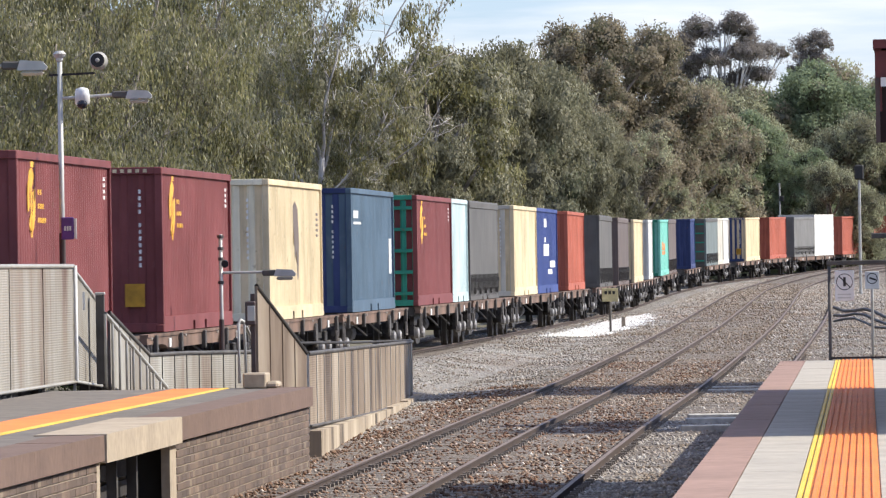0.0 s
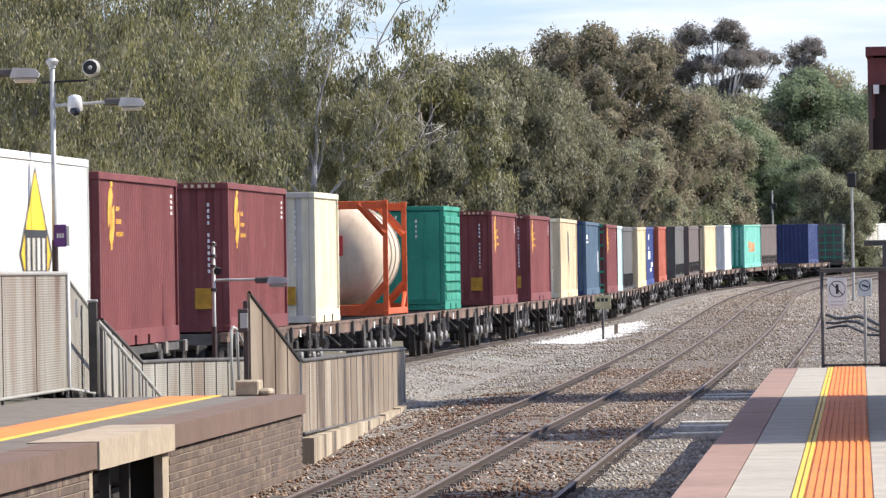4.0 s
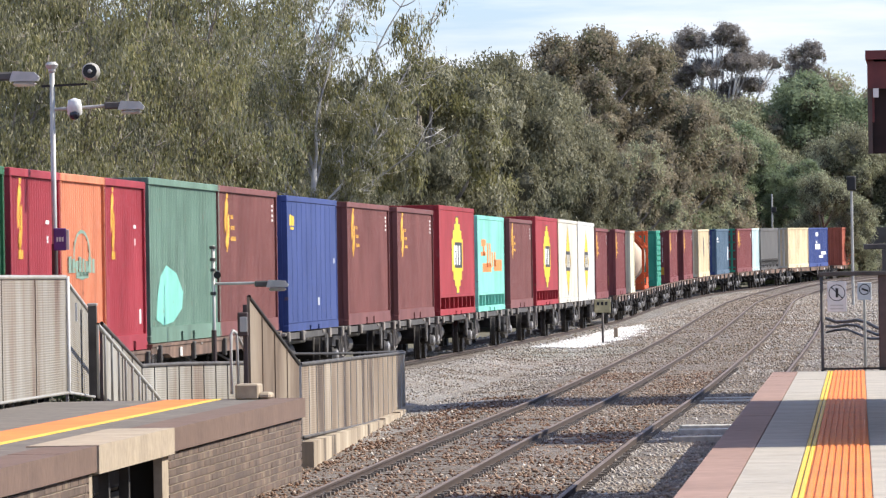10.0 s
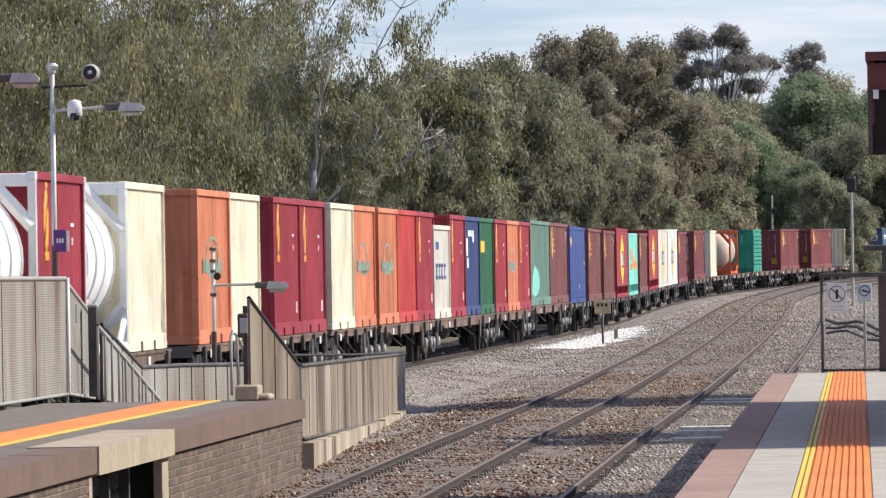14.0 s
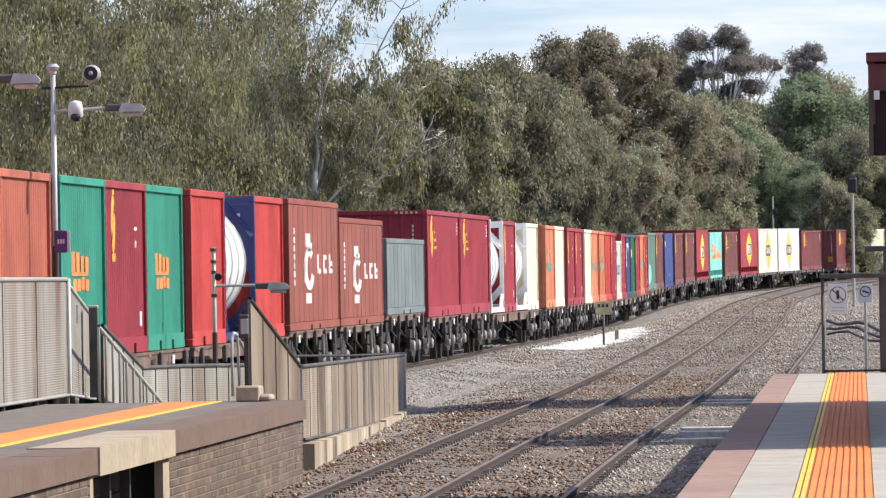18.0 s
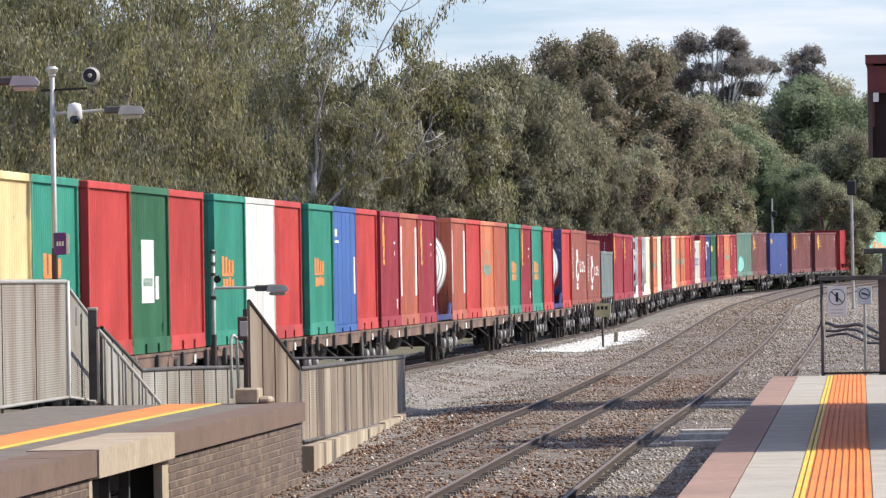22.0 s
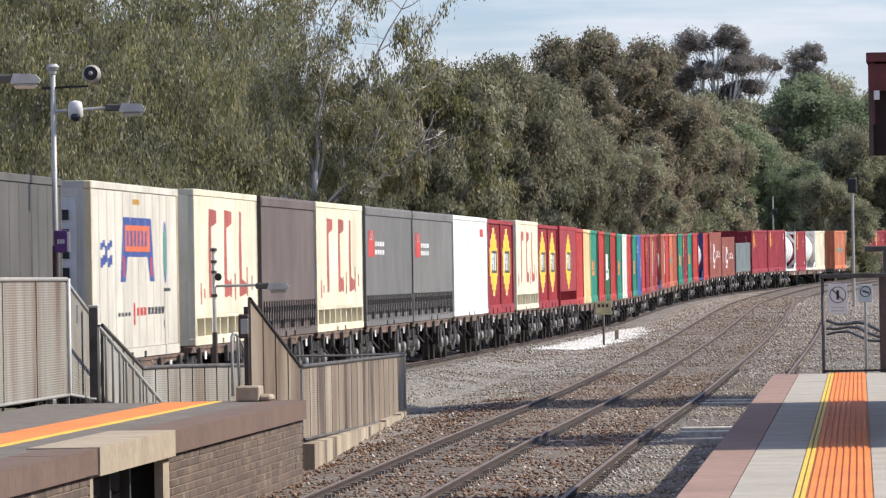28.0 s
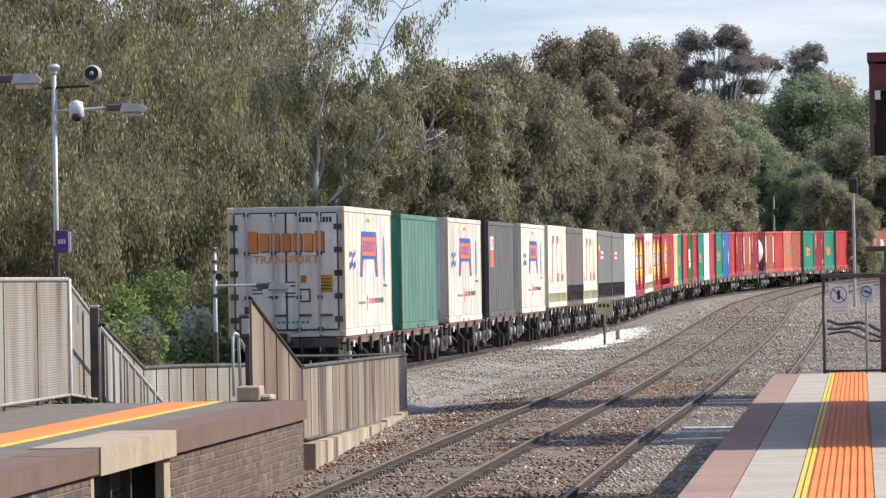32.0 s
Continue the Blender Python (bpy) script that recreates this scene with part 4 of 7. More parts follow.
def scatter_stones(name, label, count, s_range, o_range, size, mat, seed, lift=0.0, fuzz=0.0):
    """Loose stones lying on the ballast: many small rough octahedra in one mesh."""
    r = np.random.RandomState(seed)
    base = np.array(((1, 0, 0), (-1, 0, 0), (0, 1, 0), (0, -1, 0), (0, 0, 0.8), (0, 0, -0.8)), dtype=float)
    tri = np.array(((0, 2, 4), (2, 1, 4), (1, 3, 4), (3, 0, 4), (2, 0, 5), (1, 2, 5), (3, 1, 5), (0, 3, 5)))
    s = s_range[0] + (s_range[1] - s_range[0]) * r.uniform(0, 1, count) ** 1.5
    fr = r.uniform(0, 1, count)
    stray = np.random.RandomState(seed + 50).normal(size=count)
    pts = np.empty((count, 3))
    for i in range(count):
        lo, hi = o_range(s[i])
        o = lo + (hi - lo) * fr[i] + fuzz * stray[i]
        x, y, a = on_line(s[i], o)
        pts[i] = x, y, ground_z(s[i], o)
    sz = size * r.uniform(0.55, 1.5, count) * np.clip(1 + (s - 60) / 260, 1, 1.7)
    pts[:, 2] += sz * 0.25 + lift
    jig = base[None] * (1 + 0.45 * r.uniform(-1, 1, (count, 6, 1))) + 0.25 * r.uniform(-1, 1, (count, 6, 3))
    v = pts[:, None] + jig * sz[:, None, None]
    f = (tri[None] + 6 * np.arange(count)[:, None, None]).reshape(-1, 3)
    me = bpy.data.meshes.new(name)
    me.vertices.add(count * 6)
    me.vertices.foreach_set("co", v.ravel())
    me.loops.add(len(f) * 3)
    me.loops.foreach_set("vertex_index", f.ravel())
    me.polygons.add(len(f))
    me.polygons.foreach_set("loop_start", np.arange(len(f)) * 3)
    me.update()
    me.materials.append(mat)
    tagged(new(name, me), label, "gravel", kind="stuff")


# ---- trees ----
def limb(bm, pts, radii, n=7):
    rings = []
    for i, (p, r) in enumerate(zip(pts, radii)):
        d = (pts[min(i + 1, len(pts) - 1)] - pts[max(i - 1, 0)]).normalized()
        q = d.to_track_quat("Z", "Y")
        rings.append([bm.verts.new(p + q @ Vector((r * math.cos(2 * math.pi * k / n), r * math.sin(2 * math.pi * k / n), 0))) for k in range(n)])
    for a, b in zip(rings, rings[1:]):
        for k in range(n):
            bm.faces.new((a[k], a[(k + 1) % n], b[(k + 1) % n], b[k]))
    bm.faces.new(rings[-1])


def grow(rng, base, direction, length, radius, bend, steps=6, up=0.15, taper=0.8):
    pts, rad = [Vector(base)], [radius]
    d = Vector(direction).normalized()
    for i in range(steps):
        d = (d + Vector((rng.uniform(-bend, bend), rng.uniform(-bend, bend), rng.uniform(-bend, bend) * 0.5 + up))).normalized()
        pts.append(pts[-1] + d * length / steps)
        rad.append(radius * (1 - taper * (i + 1) / steps))
    return pts, rad


def unit(v):
    return v / (np.linalg.norm(v, axis=1)[:, None] + 1e-9)


def leaf_mesh(name, centres, radii, facing, count, size, slender, droop, seed, mat, hang=0.0, blade=4, jitter=0.45):
    """Many small leaves in clumps; each leaf a blade of four corners (three on far trees), turned roughly to its clump's outer side."""
    r = np.random.RandomState(seed)
    c, rad, face = np.array(centres, dtype=float), np.array(radii, dtype=float), np.array(facing, dtype=float)
    pick = r.choice(len(c), count, p=rad ** 2 / (rad ** 2).sum())
    d = unit(r.normal(size=(count, 3)))
    p = c[pick] + d * (r.uniform(0, 1, count) ** 0.45 * rad[pick])[:, None]
    p[:, 2] -= hang * rad[pick] * r.uniform(0, 1, count) ** 1.3
    along = r.normal(size=(count, 3)) * (1 - droop)
    along[:, 2] -= droop * 1.6
    along = unit(along)
    side = unit(np.cross(along, face[pick] + 0.5 * d + jitter * r.normal(size=(count, 3))))
    ln = size * r.uniform(0.6, 1.35, count)[:, None]
    wd = ln / slender
    if blade == 4:
        v = np.stack((p - along * ln * 0.5, p + side * wd * 0.5, p + along * ln * 0.5, p - side * wd * 0.5), axis=1).reshape(-1, 3)
    else:
        v = np.stack((p - along * ln * 0.5 - side * wd * 0.5, p - along * ln * 0.4 + side * wd * 0.6, p + along * ln * 0.55), axis=1).reshape(-1, 3)
    me = bpy.data.meshes.new(name)
    me.vertices.add(count * blade)
    me.vertices.foreach_set("co", v.ravel())
    me.loops.add(count * blade)
    me.loops.foreach_set("vertex_index", np.arange(count * blade))
    me.polygons.add(count)
    me.polygons.foreach_set("loop_start", np.arange(count) * blade)
    me.update()
    me.materials.append(mat)
    return me


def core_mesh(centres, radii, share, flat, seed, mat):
    """The inside of each bough: a rough lump, toned dark as inner shade, that the outer leaves hang round."""
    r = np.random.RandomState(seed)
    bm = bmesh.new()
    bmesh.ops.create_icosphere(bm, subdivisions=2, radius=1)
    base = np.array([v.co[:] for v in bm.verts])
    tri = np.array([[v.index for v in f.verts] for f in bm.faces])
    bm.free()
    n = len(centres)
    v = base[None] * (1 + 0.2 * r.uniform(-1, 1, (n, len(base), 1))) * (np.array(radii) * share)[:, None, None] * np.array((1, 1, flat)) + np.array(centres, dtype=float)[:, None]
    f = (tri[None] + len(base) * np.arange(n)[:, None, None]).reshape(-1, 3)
    me = bpy.data.meshes.new("shade_core")
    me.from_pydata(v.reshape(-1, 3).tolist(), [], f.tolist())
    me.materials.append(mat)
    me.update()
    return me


def make_gum(seed, trunk, stems, leaves, leaf, mats, bark, fork=5, twigs=5, twig_len=0.3, spray=0.34, bare=0.0, trunk_r=0.24, low=0.0):
    """Open gum seen fairly near: a trunk that forks, bent limbs, branches, twigs, and leaf sprays hanging from the twig ends.
    stems: (height where it leaves the trunk, lean across, lean in depth, length, radius)."""
    rng = random.Random(seed)
    tree = new("gum_tree")
    bm = bmesh.new()
    tp, tr = grow(rng, (0, 0, -0.3), (0.02, 0, 1), trunk + 0.3, trunk_r, 0.06, 6, 0.12, 0.3)
    limb(bm, tp, tr, 10)
    ends = []
    for z, dx, dy, ln, rad in stems:
        f = min(5.99, max(0.0, z / trunk * 6))
        root = tp[int(f)].lerp(tp[int(f) + 1], f % 1)
        p1, r1 = grow(rng, root, (dx, dy, 1), ln, rad, 0.22, 9, 0.06)
        limb(bm, p1, r1, 8)
        for j in range(fork):
            i = min(8, 2 + j * 7 // fork + rng.randint(0, 1))
            side = Vector((rng.uniform(-1.1, 1.1) + dx * 0.6, rng.uniform(-1, 1), rng.uniform(0.1, 1.0)))
            p2, r2 = grow(rng, p1[i], side, ln * twig_len * rng.uniform(0.8, 1.5), max(0.02, r1[i] * 0.5), 0.25, 6, 0.05)
            limb(bm, p2, r2, 6)
            for k in range(twigs):
                q = rng.randint(2, 6)
                p3, r3 = grow(rng, p2[q], (rng.uniform(-1, 1), rng.uniform(-1, 1), rng.uniform(-0.3, 0.9)), ln * twig_len * rng.uniform(0.25, 0.55), max(0.011, r2[q] * 0.45), 0.35, 4, -0.02)
                limb(bm, p3, r3, 4)
                if p3[4].z > low and rng.random() > bare * (0.4 + 1.2 * i / 9):
                    ends += [(p3[4], p1[4]), (p3[3].lerp(p3[2], rng.random()), p1[4])]
    part("trunk", bm, bark, tree, smooth=True)
    cents = [p + Vector((rng.gauss(0, 0.1), rng.gauss(0, 0.1), -0.05)) for p, c in ends]
    rr = [spray * rng.uniform(0.55, 1.35) for p in cents]
    face = [tuple((p - c).normalized() * 0.6 + Vector((0, 0, 0.35))) for (p, c) in ends]
    n = len(mats)
    for k, m in enumerate(mats):
        part("crown", leaf_mesh("crown", cents[k::n], rr[k::n], face[k::n], leaves // n, leaf, 3.3, 0.72, seed + k, m, 2.1), m, tree)
    tree["reach"] = max(c.z for c in cents) + spray * 0.5
    return tree


def make_billow_tree(seed, height, spread, boughs, leaves, leaf, mats, bough_r=0.14, low=0.12, per=44, trunk_r=0.3, droop=0.45, bark=None, flat=0.85, open_=0.0, peak=0.45, core=0.62, slender=1.6):
    """Full crown of rounded boughs; each bough is set all round with small leaf clumps, and limbs carry them."""
    rng = random.Random(seed)
    tree = new("gum_tree")
    bm = bmesh.new()
    pts, rad = grow(rng, (0, 0, -0.3), (0, 0, 1), height * 0.82, trunk_r, 0.1, 8, 0.15)
    limb(bm, pts, rad, 8)
    cents, rr, face, mid, mr = [], [], [], [], []
    for k in range(boughs):
        f = (k + 0.5) / boughs
        w = spread * max(0.03, 1 - (abs(f - peak) / (0.62 if f > peak else 0.75)) ** 2) ** 0.5 * rng.uniform(0.5, 1.05)
        az = k * 2.4 + rng.uniform(-0.5, 0.5)
        R = height * bough_r * rng.uniform(0.65, 1.3)
        c = Vector((math.cos(az) * w, math.sin(az) * w, height * (low + (0.93 - low) * f)))
        mid.append(c)
        mr.append(R)
        j = min(7, max(2, int(f * 7)))
        limb(bm, [pts[j], pts[j].lerp(c, 0.5) + Vector((rng.uniform(-0.3, 0.3), 0, -0.4)), c], [rad[j] * 0.5 + 0.03, 0.09, 0.04], 5)
        for i in range(per):
            d = Vector((rng.gauss(0, 1), rng.gauss(0, 1), rng.gauss(0.4, 0.85))).normalized()
            if rng.random() < open_:
                continue
            p = c + Vector((d.x, d.y, d.z * flat)) * R * rng.uniform(0.45, 1.04)
            if i % 5 == 0:
                limb(bm, [c, p], [0.04, 0.014], 4)
            cents.append(p)
            rr.append(R * rng.uniform(0.24, 0.5))
            face.append(tuple(d * 1.1))
    part("trunk", bm, bark or BARK, tree, smooth=True)
    n = len(mats)
    for k, m in enumerate(mats):
        part("crown", leaf_mesh("crown", cents[k::n], rr[k::n], face[k::n], leaves // n, leaf, slender, droop, seed + k, m, 0.5, 3, 0.2), m, tree)
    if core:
        part("shade_core", core_mesh(mid, mr, core, flat, seed, CORE_SHADE), CORE_SHADE, tree)
    tree["reach"] = max(c.z + 0.8 * r for c, r in zip(cents, rr))
    return tree


def make_umbrella_tree(seed, height, spread, limbs, leaves, leaf, mat):
    """Tall open gum: pale limbs that sweep up and out like a candelabrum, each branch ending in a rounded leaf cloud."""
    rng = random.Random(seed)
    tree = new("gum_tree")
    bm = bmesh.new()
    fork = height * 0.52
    limb(bm, [Vector((0, 0, -0.3)), Vector((0.2, 0, fork * 0.5)), Vector((0, 0, fork))], [0.5, 0.42, 0.34], 8)
    cents, rr, face, mid, mr = [], [], [], [], []
    for k in range(limbs):
        u = (k + 0.5) / limbs * 2 - 1
        lean = u * spread
        for j in range(3):
            x = lean * (0.55 + 0.25 * j) + rng.uniform(-0.6, 0.6)
            depth = rng.uniform(-1, 1) * spread * 0.5
            top = height * (0.97 - 0.13 * (x / spread) ** 2 - 0.11 * (2 - j) - rng.uniform(0, 0.05))
            c = Vector((x, depth, top))
            a = Vector((0, 0, fork * rng.uniform(0.85, 1.0)))
            m1 = a.lerp(c, 0.35) + Vector((x * 0.12, 0, -height * 0.02))
            m2 = a.lerp(c, 0.72) + Vector((x * 0.06, 0, -height * 0.012))
            limb(bm, [a, m1, m2, c], [0.2, 0.15, 0.1, 0.05], 6)
            for i in range(2):
                q = c + Vector((rng.uniform(-1.2, 1.2), rng.uniform(-1.0, 1.0), rng.uniform(-1.3, 0.2)))
                limb(bm, [m2, m2.lerp(q, 0.6) + Vector((0, 0, -0.1)), q], [0.07, 0.05, 0.025], 5)
                R = height * rng.uniform(0.04, 0.055)
                mid.append(q)
                mr.append(R)
                for _ in range(36):
                    d = Vector((rng.gauss(0, 1), rng.gauss(0, 1), rng.gauss(0.5, 0.7))).normalized()
                    cents.append(q + Vector((d.x * 1.1, d.y, d.z * 0.7)) * R * rng.uniform(0.4, 1.05))
                    rr.append(R * rng.uniform(0.25, 0.45))
                    face.append(tuple(d))
    part("trunk", bm, BARK_WHITE, tree, smooth=True)
    part("crown", leaf_mesh("crown", cents, rr, face, leaves, leaf, 2.0, 0.15, seed, mat, 0.2, 3), mat, tree)
    part("shade_core", core_mesh(mid, mr, 0.5, 0.5, seed, CORE_SHADE), CORE_SHADE, tree)
    tree["reach"] = max(c.z + 0.8 * r for c, r in zip(cents, rr))
    return tree


# ---- the freight train ----
SPEED = 28.095
GAIN = 0.01571            # the train gathers a little speed
DECK = 1.10
MOVERS = []           # (object, middle of its wagon along the train, place on the wagon)


def wagon_pose(u, t):
    s = u + SPEED * t + GAIN * (t - 16) ** 2 + 3.74
    x, y, a = on_line(s, 0.0)
    return pose(x, y, z_far(s), math.degrees(math.atan((z_far(s + 6) - z_far(s - 6)) / 12)), 0, -math.degrees(a))


CACHE = {}


def cached(key, make):
    if key not in CACHE:
        CACHE[key] = make()
    return CACHE[key]


def corrugated(L, H, mat, outward=1):
    """A ribbed steel wall in the y-z plane, ribs upright."""
    n = max(4, round(L / 0.285))
    w = L / n
    prof = []
    for k in range(n):
        y = -L / 2 + k * w
        prof += [(0.0, y + 0.02), (0.0, y + w * 0.34), (-0.042, y + w * 0.5), (-0.042, y + w * 0.84)]
    prof.append((0.0, L / 2))
    verts = [(outward * x, y, z) for x, y in prof for z in (0.0, H)]
    faces = [(2 * k, 2 * k + 2, 2 * k + 3, 2 * k + 1) for k in range(len(prof) - 1)]
    me = bpy.data.meshes.new("ribbed_wall")
    me.from_pydata(verts, [], faces)
    me.materials.append(mat)
    me.update()
    return me


def plates(boxes, x=0.0, thick=0.008):
    """Flat painted marks on a wall at x: boxes of (y0, y1, z0, z1)."""
    bm = bmesh.new()
    for y0, y1, z0, z1 in boxes:
        bm_box(bm, x, x + thick, y0, y1, z0, z1)
    return bm


def poly_plate(pts, x=0.0, thick=0.008):
    bm = bmesh.new()
    f = bm.faces.new([bm.verts.new((x, y, z)) for y, z in pts])
    g = bmesh.ops.extrude_face_region(bm, geom=[f])
    bmesh.ops.translate(bm, vec=(thick, 0, 0), verts=[v for v in g["geom"] if isinstance(v, bmesh.types.BMVert)])
    return bm


HALF = 1.22


def ring_plate(cy, cz, ry, rz, iy, iz, n, span, x, thick=0.008):
    """Part of an oval ring, painted flat on a wall at x: steps span[0] to span[1] of n round it."""
    bm = bmesh.new()
    q = [(cy + u * math.cos(2 * math.pi * k / n + 0.4), cz + v * math.sin(2 * math.pi * k / n + 0.4)) for u, v, ks in ((ry, rz, range(span[0], span[1])), (iy, iz, range(span[1] - 1, span[0] - 1, -1))) for k in ks]
    f = bm.faces.new([bm.verts.new((x, a, b)) for a, b in q])
    g = bmesh.ops.extrude_face_region(bm, geom=[f])
    bmesh.ops.translate(bm, vec=(thick, 0, 0), verts=[v for v in g["geom"] if isinstance(v, bmesh.types.BMVert)])
    bmesh.ops.triangulate(bm, faces=[p for p in bm.faces if len(p.verts) > 4])
    return bm



def mark(box, kind, L, H, face):
    """Painted marks on the side that faces the platform; y runs towards the front of the train."""
    rng = random.Random(int(L * 10) + len(kind))
    x = 0.0
    lie = pose(face + 0.001, 0, 0) @ Matrix.Scale(0.3, 4, (1, 0, 0))

    def stick(name, bm, mat, thing):
        part(name, bm, mat, thing, at=lie)
    b = -L / 2

    def put(name, m, boxes, lift=0.0):
        for q in boxes:
            stick(name, plates([q], x + lift), PAINT[m], box)

    if kind == "gold":
        k = 0.62 if L < 8 else 1.0
        y = b + L * (0.17 if L < 8 else 0.12)
        w = 0.55 if L < 8 else 0.95
        z0 = H * 0.62
        cy, cz = y + w * 0.5, z0 + 0.34
        stick("emblem", ring_plate(cy, cz, w * 0.5, 0.44, w * 0.22, 0.24, 14, (1, 8), x), PAINT["mark_gold"], box)
        stick("emblem", ring_plate(cy, cz, w * 0.5, 0.44, w * 0.2, 0.26, 14, (8, 15), x + 0.001), PAINT["mark_gold"], box)
        put("emblem", "mark_gold", [(cy - w * 0.1, cy + w * 0.08, cz - 0.5, cz + 0.3), (cy - w * 0.05, cy + w * 0.3, cz + 0.44, cz + 0.52)], 0.001)
        if L < 8:
            put("lettering", "mark_gold", [(y + 0.1 + 0.18 * i, y + 0.22 + 0.18 * i, z0 - 0.22, z0 - 0.1) for i in range(3)])
            put("lettering", "mark_white", [(b + L * 0.74, b + L * 0.8, H * 0.72, H * 0.74), (b + L * 0.76, b + L * 0.78, H * 0.62, H * 0.66), (b + L * 0.86, b + L * 0.9, 0.4, 0.62)])
        else:
            put("lettering", "mark_gold", [(y + w + 0.3 + 0.26 * i, y + w + 0.45 + 0.26 * i, z0 + 0.04 + 0.19 * j, z0 + 0.11 + 0.19 * j) for i in range(4) for j in range(3) if i + j < 4])
            put("lettering", "mark_white", [(b + L * 0.93, b + L * 0.95, H * (0.78 + 0.035 * j), H * (0.8 + 0.035 * j)) for j in range(4)])
    elif kind == "diamond":
        cy, w = 0.0, L * (0.31 if L < 8 else 0.165)
        steps = [(0.2, 0.26, 0.2), (0.26, 0.32, 0.45), (0.32, 0.4, 0.72), (0.4, 0.7, 0.95), (0.7, 0.78, 0.72), (0.78, 0.84, 0.45), (0.84, 0.9, 0.2)]
        def stepped(grow_y, grow_z):
            right = [(cy + w * g + grow_y, z) for a, d, g in steps for z in (a * H - grow_z * (a < 0.39), d * H + grow_z * (d > 0.71))]
            return right + [(2 * cy - y, z) for y, z in reversed(right)]

        stick("emblem_border", poly_plate(stepped(0.07 if L < 8 else 0.11, 0.035), x, 0.006), PAINT["pale_cream" if L < 8 else "mark_black"], box)
        stick("emblem", poly_plate(stepped(0.0, 0.0), x, 0.012), PAINT["mark_yellow"], box)
        put("emblem_field", "mark_black", [(cy - w * 0.45, cy + w * 0.8, 0.43 * H, 0.67 * H)], 0.01)
        put("lettering", "mark_white", [(cy - w * 0.6 + w * 0.42 * i, cy - w * 0.4 + w * 0.42 * i, 0.46 * H, 0.64 * H) for i in range(3)], 0.014)
        put("lettering", "mark_white", [(cy - w * 0.4, cy - w * 0.24, 0.59 * H, 0.64 * H), (cy - w * 0.4, cy - w * 0.28, 0.53 * H, 0.57 * H)], 0.014)
    elif kind == "slim_diamond":
        w = L * 0.13
        stick("emblem_border", poly_plate([(-w * 1.15, 0.5 * H), (-w * 0.7, 0.66 * H), (0, 0.94 * H), (w * 0.7, 0.66 * H), (w * 1.15, 0.5 * H), (w * 0.7, 0.34 * H), (0, 0.06 * H), (-w * 0.7, 0.34 * H)], x, 0.005), PAINT["mark_black"], box)
        stick("emblem", poly_plate([(-w, 0.5 * H), (-w * 0.6, 0.66 * H), (0, 0.91 * H), (w * 0.6, 0.66 * H), (w, 0.5 * H), (w * 0.6, 0.34 * H), (0, 0.09 * H), (-w * 0.6, 0.34 * H)], x, 0.01), PAINT["mark_yellow"], box)
        put("emblem_field", "mark_black", [(-w * 0.75, w * 0.75, 0.38 * H, 0.62 * H)], 0.006)
        put("lettering", "off_white", [(-w * 0.6 + w * 0.34 * i, -w * 0.42 + w * 0.34 * i, 0.42 * H, 0.58 * H) for i in range(4)], 0.010)
    elif kind == "drips":
        for i in range(3):
            y = b + L * (0.22 + 0.24 * i)
            pts = [(y, 0.3 * H), (y + 0.3, 0.3 * H), (y + 0.5 + 0.9 * (i > 0), 0.32 * H), (y + 0.5 + 0.9 * (i > 0), 0.39 * H), (y + 0.5, 0.42 * H), (y + 0.45, 0.76 * H), (y + 1.5 - 1.0 * (i == 2), 0.79 * H), (y + 1.5 - 1.0 * (i == 2), 0.87 * H), (y + 0.1, 0.88 * H), (y - 0.05, 0.6 * H)]
            stick("lettering", poly_plate(pts, x), PAINT["faded_red"], box)
        put("lettering", "faded_red", [(b + L * q, b + L * q + 0.22, H * z0, H * z1) for q, z0, z1 in ((0.09, 0.26, 0.4), (0.14, 0.3, 0.36), (0.55, 0.3, 0.42), (0.62, 0.28, 0.46), (0.82, 0.3, 0.5), (0.9, 0.34, 0.44))])
    elif kind == "arch":
        top = H - 0.5
        stick("emblem_border", poly_plate([(-2.5, top - 0.98), (-1.75, top - 0.98), (-1.4, top - 0.6), (1.7, top - 0.6), (2.05, top - 0.98), (2.8, top - 0.98), (2.5, top - 0.4), (2.3, top), (-2.0, top), (-2.2, top - 0.4)], x, 0.006), PAINT["mark_blue"], box)
        put("emblem", "mark_orange", [(-1.75, 2.05, top - 0.52, top - 0.12)], 0.004)
        put("lettering", "mark_blue", [(-1.5 + 0.56 * i, -1.22 + 0.56 * i, top - 0.44, top - 0.2) for i in range(6)], 0.010)
        put("emblem", "mark_red", [(-2.1, -1.85, top - 0.9, top - 0.6), (2.15, 2.4, top - 0.9, top - 0.6)], 0.004)
        put("wave_mark", "mark_blue", [(b + L * (0.1 + 0.025 * i), b + L * (0.125 + 0.025 * i), 1.38 + 0.04 * (i % 3), 1.52 + 0.04 * (i % 3)) for i in range(5)] + [(b + L * (0.1 + 0.025 * i), b + L * (0.125 + 0.025 * i), 1.6 + 0.04 * ((i + 1) % 3), 1.7 + 0.04 * ((i + 1) % 3)) for i in range(5)])
        yy = b + L * 0.84
        stick("oval_border", poly_plate([(yy + 0.3 * math.cos(k * math.pi / 8), 1.62 + 0.5 * math.sin(k * math.pi / 8)) for k in range(16)], x, 0.005), PAINT["mark_blue"], box)
        stick("oval_field", poly_plate([(yy + 0.2 * math.cos(k * math.pi / 8), 1.62 + 0.42 * math.sin(k * math.pi / 8)) for k in range(16)], x, 0.01), PAINT["mark_green"], box)
